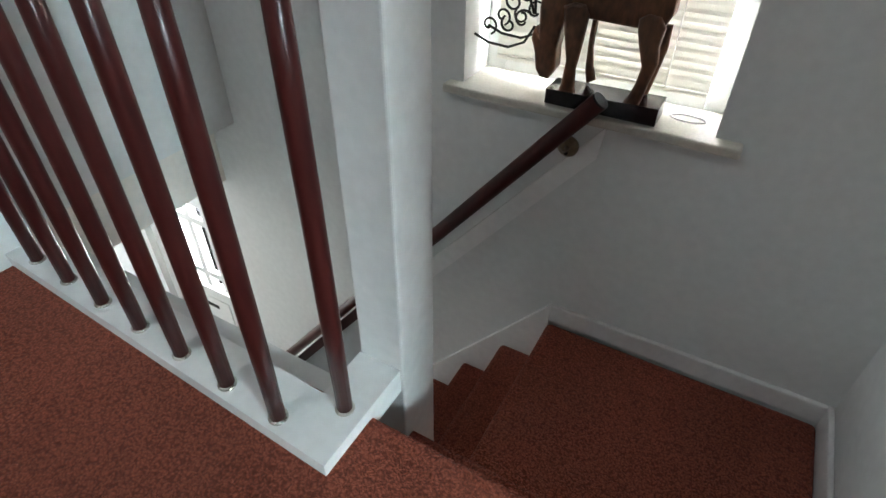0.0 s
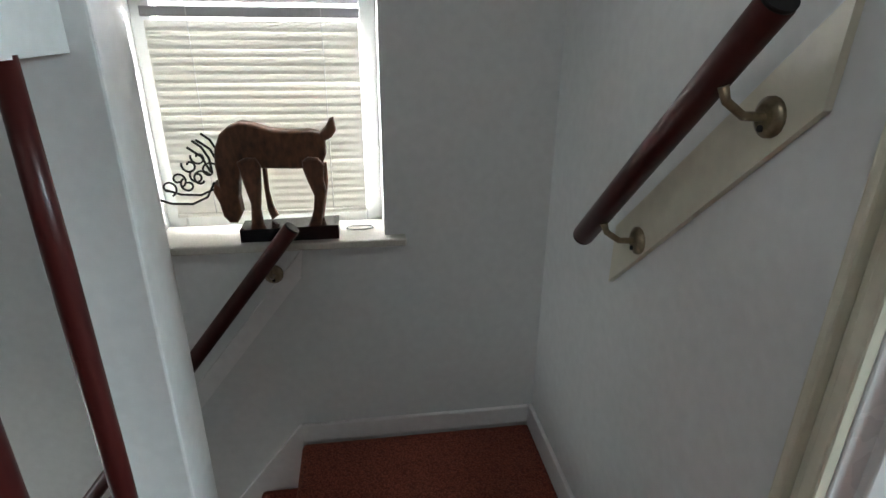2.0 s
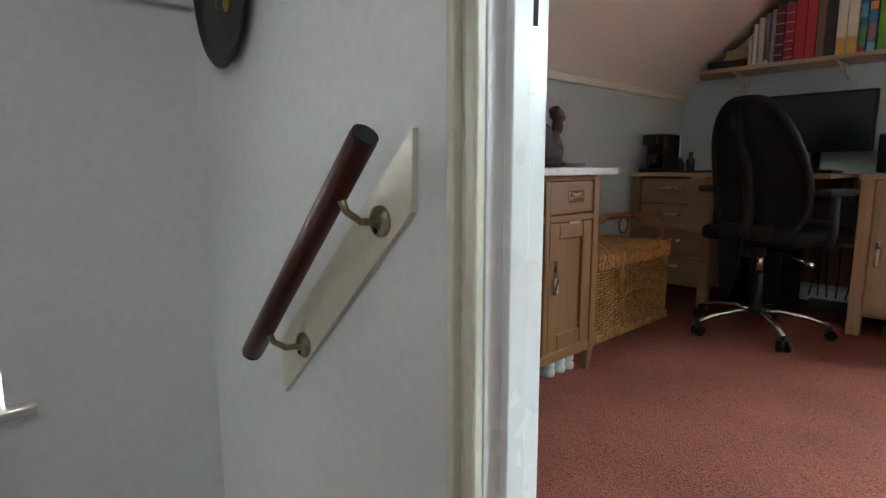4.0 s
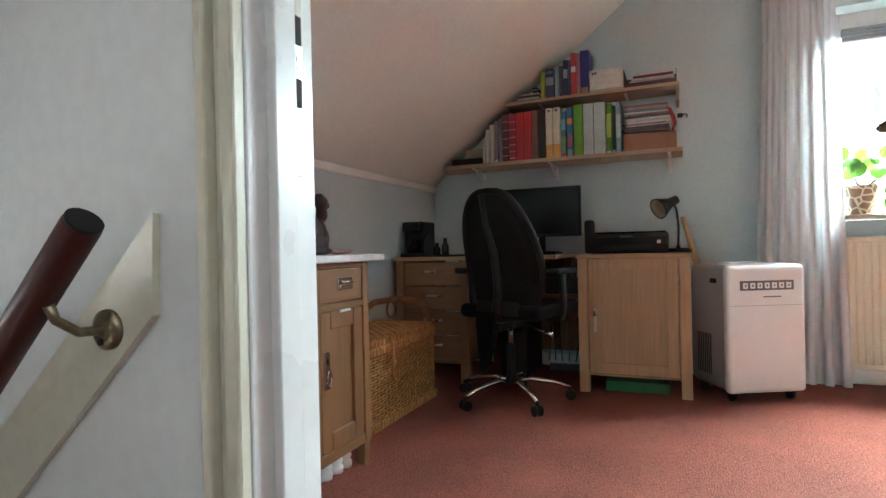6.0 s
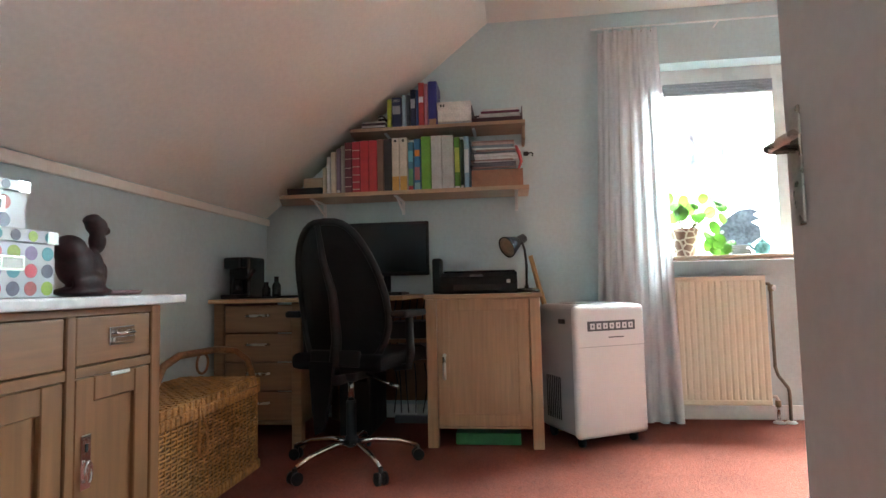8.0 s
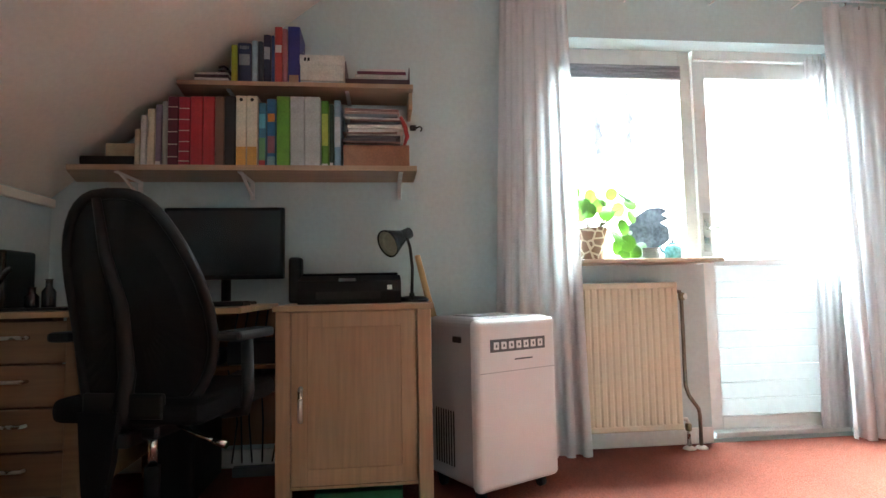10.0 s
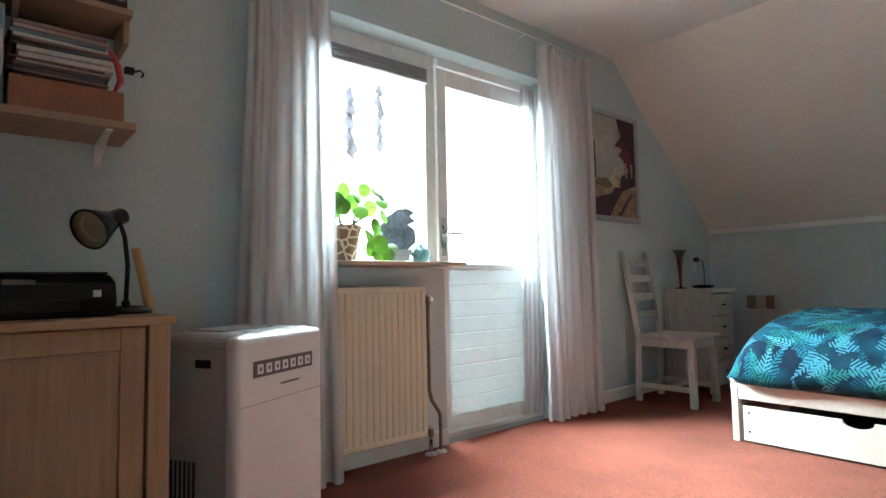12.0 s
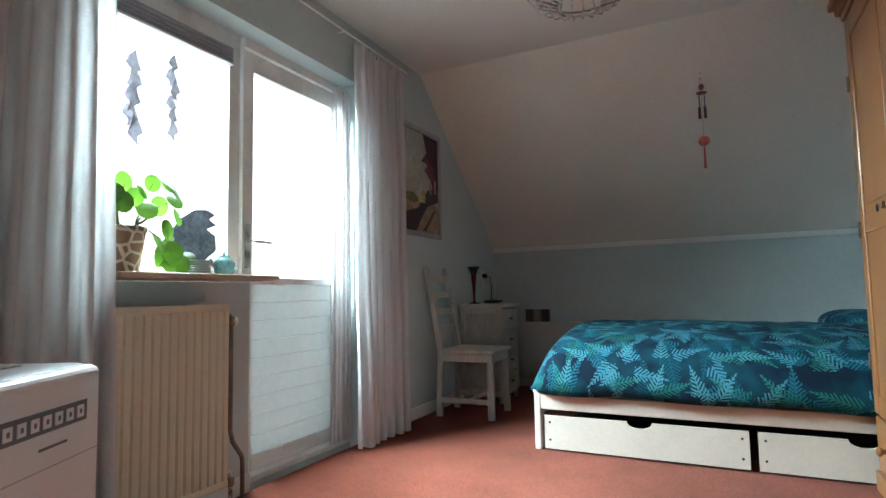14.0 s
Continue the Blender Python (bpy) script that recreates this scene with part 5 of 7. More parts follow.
duvet()
bm = bm_new()
r = bmesh.ops.create_icosphere(bm, subdivisions=4, radius=1.0, matrix=pose(0.96, -3.75, 0.605, 0, -8, 0) @ Matrix.Diagonal((0.34, 0.44, 0.11, 1)))
for v in r["verts"]:
    v.co.z += 0.012 * noise.noise((5 * v.co.x, 5 * v.co.y, 0.3))
uvp = bm.loops.layers.uv.new("UVMap")
for f in bm.faces:
    f.smooth = True
    for lp in f.loops:
        lp[uvp].uv = (lp.vert.co.x, lp.vert.co.y + lp.vert.co.z)
solo("pillow", bm, FERN, "teal pillow at the head of the bed", "pillow")
bm = bm_new()
box(bm, 2.80, 2.842, -2.63, -2.50, 0.300, 0.345, 0.015, 3)
solo("sheet_corner", bm, SHEET_WHITE, "white sheet corner showing under the duvet", "sheet")

# wardrobe
wardrobe = thing("wardrobe", "tall honey pine wardrobe with a moulded cornice and keyed doors", "wardrobe", pose(0, 0, 0))
WXF, WYA, WYB = 1.29, -2.43, -1.20
bm = bm_new()
box(bm, 0.60, WXF - 0.022, WYA, WYA + 0.03, 0.08, 2.08)
box(bm, 0.60, WXF - 0.022, WYB - 0.03, WYB, 0.08, 2.08)
box(bm, 0.60, 0.62, WYA + 0.03, WYB - 0.03, 0.08, 2.08)
box(bm, 0.62, WXF - 0.022, WYA + 0.03, WYB - 0.03, 2.05, 2.08)
box(bm, 0.62, WXF - 0.022, WYA + 0.03, WYB - 0.03, 0.30, 0.32)
part("carcass", bm, PINE, wardrobe)
bm = bm_new()
box(bm, 0.59, WXF + 0.012, WYA - 0.012, WYB + 0.012, 0.0, 0.085, 0.006)
part("plinth", bm, PINE, wardrobe)
bm = bm_new()
box(bm, 0.59, WXF + 0.01, WYA - 0.01, WYB + 0.01, 2.08, 2.11, 0.006)
box(bm, 0.575, WXF + 0.03, WYA - 0.03, WYB + 0.03, 2.11, 2.15, 0.014)
box(bm, 0.56, WXF + 0.05, WYA - 0.05, WYB + 0.05, 2.15, 2.19, 0.006)
part("cornice", bm, PINE, wardrobe, "stepped pine cornice")
mid = (WYA + WYB) / 2
for y0, y1 in ((WYA + 0.002, mid - 0.002), (mid + 0.002, WYB - 0.002)):
    fw = 0.075
    bm = bm_new()
    box(bm, WXF - 0.02, WXF, y0, y0 + fw, 0.33, 2.075, 0.004, 1)
    dd = part("door", bm, PINE, wardrobe)
    for nm, a in (("door_stile", (y1 - fw, y1, 0.33, 2.075)), ("door_rail", (y0 + fw, y1 - fw, 0.33, 0.41)), ("door_rail", (y0 + fw, y1 - fw, 1.10, 1.18)), ("door_rail", (y0 + fw, y1 - fw, 1.98, 2.075))):
        bm = bm_new()
        box(bm, WXF - 0.02, WXF, a[0], a[1], a[2], a[3], 0.004, 1)
        part(nm, bm, PINE, dd)
    for z0, z1 in ((0.41, 1.10), (1.18, 1.98)):
        bm = bm_new()
        box(bm, WXF - 0.018, WXF - 0.009, y0 + fw, y1 - fw, z0, z1, 0.0)
        box(bm, WXF - 0.010, WXF - 0.004, y0 + fw + 0.035, y1 - fw - 0.035, z0 + 0.035, z1 - 0.035, 0.004, 1)
        part("door_panel", bm, PINE, dd)
    yh = y0 + 0.012 if y0 < mid - 0.1 else y1 - 0.012
    for z in (0.55, 1.12, 1.78):
        bm = bm_new()
        tube(bm, [(WXF + 0.004, yh, z - 0.035), (WXF + 0.004, yh, z + 0.035)], 0.006, 8)
        part("hinge", bm, BRONZE, dd)
    yk = y1 - 0.04 if y0 < mid - 0.1 else y0 + 0.04
    bm = bm_new()
    tube(bm, [(WXF, yk, 1.15), (WXF + 0.045, yk, 1.15)], 0.003, 6)
    ring = [(WXF + 0.055, yk + 0.012 * math.cos(a), 1.15 + 0.012 * math.sin(a)) for a in (2 * math.pi * q / 12 for q in range(12))]
    tube(bm, ring, 0.0025, 6, closed=True)
    part("key", bm, DARK, dd)
bm = bm_new()
box(bm, WXF - 0.02, WXF, WYA + 0.004, mid - 0.003, 0.095, 0.318, 0.005, 1)
dw = part("drawer_front", bm, PINE, wardrobe)
bm = bm_new()
lathe(bm, [(0.008, 0), (0.010, 0.012), (0.02, 0.02), (0.018, 0.032), (0.008, 0.036)], (0, 0, 0), 14, Matrix.Translation((WXF, WYA + 0.15, 0.20)) @ pose(0, 0, 0, 0, 90, 0))
part("knob", bm, PINE, dw)
bm = bm_new()
box(bm, WXF - 0.02, WXF, mid + 0.003, WYB - 0.004, 0.095, 0.318, 0.005, 1)
part("drawer_front", bm, PINE, wardrobe)

# ladder-back chair beside the picture
lc = thing("ladder_back_chair", "whitewashed wooden ladder-back chair beside the wall", "chair", pose(3.50, -3.215, 0, 0, 0, 2))
for sy in (-1, 1):
    bm = bm_new()
    y = sy * 0.175
    prism(bm, [(-0.205, 0.0), (-0.165, 0.0), (-0.165, 0.455), (-0.205, 0.455)], "y", y - 0.02, y + 0.02)
    part("front_leg", bm, WHITEWASH, lc)
    bm = bm_new()
    prism(bm, [(0.195, 0.0), (0.235, 0.0), (0.215, 0.45), (0.318, 1.06), (0.305, 1.08), (0.285, 1.06), (0.175, 0.45)], "y", y * 0.93 - 0.016, y * 0.93 + 0.016)
    part("back_post", bm, WHITEWASH, lc)
    bm = bm_new()
    box(bm, -0.166, 0.196, y - 0.01, y + 0.01, 0.10, 0.135, 0.003, 1)
    part("stretcher", bm, WHITEWASH, lc)
    bm = bm_new()
    box(bm, -0.165, 0.18, y - 0.010, y + 0.010, 0.39, 0.445, 0.003, 1)
    part("seat_rail", bm, WHITEWASH, lc)
bm = bm_new()
box(bm, -0.200, -0.175, -0.155, 0.155, 0.39, 0.445, 0.003, 1)
part("seat_rail", bm, WHITEWASH, lc)
bm = bm_new()
box(bm, 0.185, 0.205, -0.145, 0.145, 0.39, 0.445, 0.003, 1)
part("seat_rail", bm, WHITEWASH, lc)
bm = bm_new()
box(bm, -0.022, 0.0, -0.166, 0.166, 0.105, 0.13, 0.003, 1)
part("stretcher", bm, WHITEWASH, lc)
bm = bm_new()
box(bm, -0.225, 0.19, -0.215, 0.215, 0.450, 0.475, 0.008, 2)
part("seat", bm, WHITEWASH, lc)
for z in (0.61, 0.74, 0.87, 0.99):
    x = 0.195 + (z - 0.45) * 0.173
    bm = bm_new()
    box(bm, x - 0.009, x + 0.009, -0.147, 0.147, z - 0.028, z + 0.028, 0.004, 1)
    part("back_slat", bm, WHITEWASH, lc)

# bedside cabinet in the corner
ns = thing("bedside_cabinet", "whitewashed wooden bedside cabinet with small drawers", "cabinet", pose(0, 0, 0))
NX0, NX1, NY0, NY1 = 3.42, 3.79, -3.98, -3.60
bm = bm_new()
box(bm, NX0 + 0.02, NX1, NY0, NY0 + 0.018, 0.05, 0.755)
box(bm, NX0 + 0.02, NX1, NY1 - 0.018, NY1, 0.05, 0.755)
box(bm, NX1 - 0.012, NX1, NY0 + 0.018, NY1 - 0.018, 0.05, 0.755)
box(bm, NX0 + 0.02, NX1 - 0.012, NY0 + 0.018, NY1 - 0.018, 0.05, 0.07)
part("carcass", bm, WHITEWASH, ns)
bm = bm_new()
for a in ((NX0 + 0.005, NX0 + 0.05, 0.05, 0.755), (NX1 - 0.05, NX1, 0.05, 0.755), (NX0 + 0.05, NX1 - 0.05, 0.05, 0.11), (NX0 + 0.05, NX1 - 0.05, 0.70, 0.755)):
    box(bm, a[0], a[1], NY1 + 0.0005, NY1 + 0.010, a[2], a[3], 0.002, 1)
part("side_frame", bm, WHITEWASH, ns)
for k in range(4):
    bm = bm_new()
    z1 = 0.74 - k * 0.168
    box(bm, NX0, NX0 + 0.018, NY0 + 0.01, NY1 - 0.01, z1 - 0.16, z1, 0.003, 1)
    dw = part("drawer_front", bm, WHITEWASH, ns)
    bm = bm_new()
    box(bm, NX0 - 0.016, NX0, -3.81, -3.77, z1 - 0.085, z1 - 0.072, 0.003, 1)
    part("pull", bm, DARK, dw)
bm = bm_new()
box(bm, NX0 - 0.02, NX1 + 0.005, NY0 - 0.015, NY1 + 0.02, 0.757, 0.785, 0.005, 2)
part("top", bm, WHITEWASH, ns)
for x in (NX0 + 0.03, NX1 - 0.03):
    for y in (NY0 + 0.02, NY1 - 0.02):
        bm = bm_new()
        box(bm, x - 0.015, x + 0.015, y - 0.015, y + 0.015, 0.0, 0.052, 0.002, 1)
        part("foot", bm, WHITEWASH, ns)


# ---- shelves and books ----
SZ1, SZ2 = 1.412, 1.812
shelf_low = thing("wall_shelf", "long beech wall shelf crammed with binders and books", "shelf", pose(0, 0, 0), "shelves above the desk")
bm = bm_new()
prism(bm, [(3.54, 0.226), (3.818, 0.226), (3.818, 1.86), (3.54, 1.76)], "z", SZ1 - 0.024, SZ1)
part("board", bm, SHELF_WOOD, shelf_low)
for y in (0.30, 1.03, 1.56):
    bm = bm_new()
    box(bm, 3.560, 3.806, y - 0.010, y + 0.010, SZ1 - 0.032, SZ1 - 0.0245, 0.001, 1)
    box(bm, 3.806, 3.818, y - 0.010, y + 0.010, SZ1 - 0.115, SZ1 - 0.0245, 0.001, 1)
    prism(bm, [(3.60, SZ1 - 0.033), (3.62, SZ1 - 0.033), (3.806, SZ1 - 0.095), (3.806, SZ1 - 0.105)], "y", y - 0.006, y + 0.006)
    part("bracket", bm, WHITE_SATIN, shelf_low, "white steel shelf bracket")
shelf_up = thing("wall_shelf", "shorter beech wall shelf under the slope with boxes and books", "shelf", pose(0, 0, 0), "shelves above the desk")
bm = bm_new()
prism(bm, [(3.57, 0.236), (3.818, 0.236), (3.818, 1.345), (3.57, 1.315)], "z", SZ2 - 0.020, SZ2)
part("board", bm, SHELF_WOOD, shelf_up)
bm = bm_new()
box(bm, 3.62, 3.815, 0.238, 0.256, SZ2 - 0.105, SZ2 - 0.021, 0.002, 1)
part("end_cheek", bm, SHELF_WOOD, shelf_up)
for y in (0.55, 1.10):
    bm = bm_new()
    box(bm, 3.62, 3.818, y - 0.009, y + 0.009, SZ2 - 0.027, SZ2 - 0.0205)
    part("bracket", bm, WHITE_SATIN, shelf_up)

PAPER = mat("page_edges", (0.62, 0.58, 0.50), 0.9, vary=0.1, scale=8, fine=300, bump=0.2, stretch=(1, 8, 1))
_colours = {}


def cover(rgb, rough=0.45):
    key = (rgb, rough)
    if key not in _colours:
        _colours[key] = mat("book_cover", rgb, rough, vary=0.12, scale=20, fine=120, bump=0.04)
    return _colours[key]


def book(y0, y1, h, z, rgb, label, depth=0.20, xf=3.575, bands=(), tilt=0.0):
    """An upright book: rounded spine to the room, two boards, and the pages inside."""
    w = abs(y1 - y0)
    b = thing("book", label, "book", pose(xf, (y0 + y1) / 2, z, tilt, 0, 0), "books on the wall shelves")
    bm = bm_new()
    hw = w / 2 - 0.0008
    n = 6
    arc = [(0.006 - 0.006 * math.cos(math.pi * (q / n - 0.5)), hw * math.sin(math.pi * (q / n - 0.5))) for q in range(n + 1)]
    t = min(0.003, hw * 0.5)
    outer = [(depth, -hw)] + arc + [(depth, hw)]
    inner = [(depth, hw - t), (0.009, hw - t), (0.009, -hw + t), (depth, -hw + t)]
    prism(bm, outer + inner, "z", 0.0, h)
    part("cover", bm, cover(rgb), b)
    bm = bm_new()
    box(bm, 0.010, depth - 0.006, -hw + t + 0.0003, hw - t - 0.0003, 0.004, h - 0.004)
    part("pages", bm, PAPER, b)
    for (a, c, rgb2) in bands:
        bm = bm_new()
        box(bm, -0.0012, 0.003, -hw * 0.8, hw * 0.8, h * a, h * c)
        part("spine_label", bm, cover(rgb2), b)
    return b


def binder(y0, y1, h, z, rgb, label, ring=True, bands=()):
    w = abs(y1 - y0) - 0.002
    b = thing("ring_binder", label, "binder", pose(3.56, (y0 + y1) / 2, z), "binders on the wall shelves")
    bm = bm_new()
    box(bm, 0.0, 0.006, -w / 2, w / 2, 0.0, h, 0.002, 1)
    box(bm, 0.006, 0.23, -w / 2, -w / 2 + 0.003, 0.0, h)
    box(bm, 0.006, 0.23, w / 2 - 0.003, w / 2, 0.0, h)
    part("cover", bm, cover(rgb, 0.5), b)
    bm = bm_new()
    box(bm, 0.02, 0.22, -w / 2 + 0.004, w / 2 - 0.004, 0.004, h - 0.01)
    part("pages", bm, PAPER, b)
    if ring:
        bm = bm_new()
        lathe(bm, [(0.008, 0.0), (0.008, 0.002)], (0, 0, 0), 14, Matrix.Translation((0.0, 0, h * 0.94)) @ pose(0, 0, 0, 0, -90, 0))
        part("finger_ring", bm, DARK, b)
    for (a, c, rgb2) in bands:
        bm = bm_new()
        box(bm, -0.0015, 0.0005, -w * 0.47, w * 0.47, h * a, h * c)
        part("spine_label", bm, cover(rgb2), b)
    return b


def cy(c):
    return 0.226 + (1042 - c) * 0.00135


RED, DARKRED, CREAMC, WHITEC, GREENC, NAVY, BLACKC, GREYC = (0.42, 0.02, 0.03), (0.10, 0.015, 0.03), (0.60, 0.53, 0.40), (0.66, 0.66, 0.64), (0.14, 0.36, 0.04), (0.02, 0.035, 0.14), (0.015, 0.015, 0.018), (0.46, 0.50, 0.50)
ORANGE, BROWNC, LILAC = (0.62, 0.34, 0.08), (0.16, 0.09, 0.06), (0.22, 0.17, 0.24)
for c0, c1, h, rgb, lab in ((102, 119, 0.17, CREAMC, "thin cream paperback"), (121, 139, 0.235, WHITEC, "thin white paperback"), (142, 166, 0.265, CREAMC, "cream hardback"), (168, 188, 0.285, LILAC, "slim purple-grey book"), (190, 210, 0.30, (0.30, 0.31, 0.27), "grey-green hardback")):
    book(cy(c0), cy(c1), h, SZ1, rgb, lab + " standing on the lower shelf", bands=[(0.02, 0.08, WHITEC)] if c0 == 168 else [])
gold = (0.55, 0.50, 0.42)
binder(cy(212), cy(246), 0.318, SZ1, DARKRED, "dark wine-red banded album on the lower shelf", False, [(q, q + 0.012, gold) for q in (0.12, 0.30, 0.48, 0.66, 0.84)])
binder(cy(247), cy(284), 0.318, SZ1, (0.32, 0.015, 0.035), "red album with pale bands on the lower shelf", False, [(q, q + 0.012, gold) for q in (0.06, 0.2, 0.34, 0.5, 0.66, 0.82)])
binder(cy(285), cy(325), 0.322, SZ1, RED, "bright red album on the lower shelf", False)
binder(cy(326), cy(363), 0.322, SZ1, RED, "bright red album on the lower shelf", False)
binder(cy(364), cy(394), 0.325, SZ1, BROWNC, "dark brown album on the lower shelf", False)
binder(cy(395), cy(431), 0.325, SZ1, BLACKC, "black binder on the lower shelf", False)
for c0 in (432, 468):
    binder(cy(c0), cy(c0 + 35), 0.328, SZ1, (0.66, 0.60, 0.48), "cream binder with an orange foot on the lower shelf", True, [(0.0, 0.27, ORANGE)])
book(cy(503), cy(530), 0.30, SZ1, (0.05, 0.19, 0.30), "blue and green picture book on the lower shelf", 0.22, bands=[(0.60, 0.82, (0.12, 0.42, 0.55)), (0.1, 0.45, (0.10, 0.30, 0.14)), (0.0, 0.1, (0.35, 0.04, 0.05))])
book(cy(531), cy(562), 0.32, SZ1, (0.03, 0.16, 0.36), "blue picture book with an orange mark on the lower shelf", 0.22, bands=[(0.66, 0.78, (0.7, 0.25, 0.05)), (0.2, 0.45, (0.30, 0.12, 0.16)), (0.0, 0.15, (0.20, 0.40, 0.50))])
binder(cy(566), cy(610), 0.328, SZ1, GREENC, "lime green binder on the lower shelf", False)
binder(cy(612), cy(660), 0.328, SZ1, GREYC, "pale grey binder on the lower shelf", False)
binder(cy(661), cy(713), 0.328, SZ1, GREYC, "pale grey binder on the lower shelf", False)
book(cy(714), cy(741), 0.315, SZ1, (0.10, 0.26, 0.03), "green gardening book with pale title bars", 0.22, bands=[(0.32, 0.80, (0.45, 0.55, 0.10)), (0.0, 0.05, WHITEC)])
book(cy(742), cy(757), 0.30, SZ1, (0.015, 0.05, 0.035), "dark green book with a white foot label", 0.2, bands=[(0.0, 0.07, WHITEC)])
book(cy(758), cy(782), 0.318, SZ1, (0.22, 0.34, 0.46), "pale blue book with mottled spine", 0.21, bands=[(0.3, 0.75, (0.50, 0.56, 0.60))])


def carton(name, x0, x1, y0, y1, z, h, rgb, label, lid=0.0, group=""):
    b = thing(name, label, "box", pose(0, 0, 0), group)
    bm = bm_new()
    box(bm, x0, x1, y0, y1, z, z + h - lid * 0.98, 0.003, 1)
    part("body", bm, cover(rgb, 0.8), b)
    if lid:
        bm = bm_new()
        box(bm, x0 - 0.003, x1 + 0.003, y0 - 0.003, y1 + 0.003, z + h - lid, z + h, 0.003, 1)
        part("lid", bm, cover(rgb, 0.8), b)
    return b


carton("cardboard_box", 3.565, 3.80, cy(1018), cy(790), SZ1, 0.105, (0.32, 0.15, 0.09), "low brown cardboard box under a paper stack")
z = SZ1 + 0.106
for k in range(15):
    t = random.choice((0.006, 0.009, 0.012, 0.016))
    rgb = random.choice(((0.55, 0.50, 0.47), (0.30, 0.18, 0.16), (0.60, 0.58, 0.56), (0.10, 0.09, 0.11), (0.45, 0.33, 0.30), (0.62, 0.62, 0.60), (0.18, 0.22, 0.26)))
    dy, dx = random.uniform(-0.02, 0.012), random.uniform(-0.012, 0.012)
    bm = bm_new()
    box(bm, -0.11, 0.11, -0.132, 0.125, 0, t, 0.002, 1)
    solo("magazine", bm, cover(rgb, 0.5), "worn magazine lying in a paper stack", "magazine", pose(3.70 + dx, (cy(790) + cy(985)) / 2 + dy, z, random.uniform(-0.6, 0.2), 0, random.uniform(-4, 4)), "magazines stacked on the shelf")
    z += t + 0.0015
    if z > SZ1 + 0.30:
        break
bm = bm_new()
tube(bm, [(3.60, cy(990), SZ1 + 0.25), (3.585, cy(1005), SZ1 + 0.20), (3.59, cy(1012), SZ1 + 0.15), (3.60, cy(1000), SZ1 + 0.11)], [0.008, 0.011, 0.010, 0.006], 6)
solo("red_strap", bm, cover((0.45, 0.05, 0.06), 0.7), "red strap hanging from the magazine stack", "strap")
carton("small_box", 3.60, 3.70, cy(98), cy(4), SZ1 + 0.05, 0.062, (0.42, 0.33, 0.22), "small cream wooden box at the low end of the shelf")
carton("black_case", 3.58, 3.72, cy(100), cy(-70), SZ1, 0.048, (0.012, 0.012, 0.013), "flat black case under the slope")

for c0, c1, h, rgb, lab, bands in (
        (406, 426, 0.185, (0.36, 0.42, 0.04), "yellow-green book", []), (428, 474, 0.195, (0.03, 0.05, 0.12), "thick navy guide book", [(0.45, 0.72, (0.30, 0.33, 0.38))]),
        (476, 495, 0.208, (0.32, 0.48, 0.55), "pale blue book", []), (496, 514, 0.205, (0.04, 0.06, 0.08), "dark grey book", []), (515, 541, 0.238, (0.015, 0.025, 0.07), "navy book", [(0.5, 0.75, (0.35, 0.38, 0.45))]),
        (542, 552, 0.235, (0.05, 0.10, 0.28), "slim blue book", []), (553, 580, 0.278, (0.48, 0.06, 0.05), "red book with a white band", [(0.55, 0.68, WHITEC)]), (581, 597, 0.27, (0.42, 0.16, 0.20), "faded pink book", []),
        (598, 640, 0.282, (0.025, 0.03, 0.20), "large dark blue atlas", [(0.02, 0.16, (0.35, 0.22, 0.14))])):
    bk = book(cy(c0), cy(c1), h, SZ2, rgb, lab + " on the upper shelf", 0.18, 3.60, bands)
    if c0 == 428:
        cu = bpy.data.curves.new("title", "FONT")
        cu.body, cu.size, cu.align_x, cu.align_y, cu.extrude = "1001", 0.024, "CENTER", "CENTER", 0.0004
        ob = new("title", cu)
        ob.data.materials.append(cover((0.55, 0.60, 0.62)))
        ob.parent = bk
        ob.matrix_local = Matrix.Translation((-0.0016, 0, 0.172)) @ Matrix(((0, 0, -1, 0), (-1, 0, 0, 0), (0, 1, 0, 0), (0, 0, 0, 1)))
z = SZ2
for t, rgb in ((0.014, (0.02, 0.02, 0.025)), (0.012, WHITEC), (0.016, (0.05, 0.03, 0.04)), (0.010, (0.55, 0.55, 0.52))):
    bm = bm_new()
    box(bm, 3.60, 3.78, cy(398), cy(285), z, z + t - 0.001, 0.002, 1)
    solo("flat_book", bm, cover(rgb), "thin book lying flat on the upper shelf", "book", group="books on the wall shelves")
    z += t
bm = bm_new()
box(bm, 3.62, 3.70, cy(402), cy(358), z + 0.0, z + 0.022, 0.008)
tube(bm, [(3.62, cy(395), z + 0.02), (3.62, cy(380), z + 0.036), (3.62, cy(362), z + 0.03)], 0.006, 6)
solo("toy_gadget", bm, BLACK_PLASTIC, "small black gadget on top of flat books", "gadget")
bm = bm_new()
box(bm, 3.60, 3.80, cy(795), cy(642), SZ2, SZ2 + 0.018, 0.002, 1)
solo("flat_book", bm, cover((0.36, 0.42, 0.42)), "grey-green book lying under the shoe box", "book", group="books on the wall shelves")
sb = carton("shoe_box", 3.595, 3.79, cy(793), cy(642), SZ2 + 0.019, 0.125, (0.68, 0.66, 0.60), "cream shoe box with a dark mark on the upper shelf", 0.048)
bm = bm_new()
for q in (0.0, 0.016):
    box(bm, 3.5905, 3.5918, cy(655) - q - 0.010, cy(655) - q, SZ2 + 0.112, SZ2 + 0.128)
part("printed_mark", bm, BLACK_PLASTIC, sb)
tray = thing("paper_tray", "dark leather tray filled with loose papers on the upper shelf", "tray", pose(0, 0, 0))
bm = bm_new()
y0, y1 = cy(1024), cy(797)
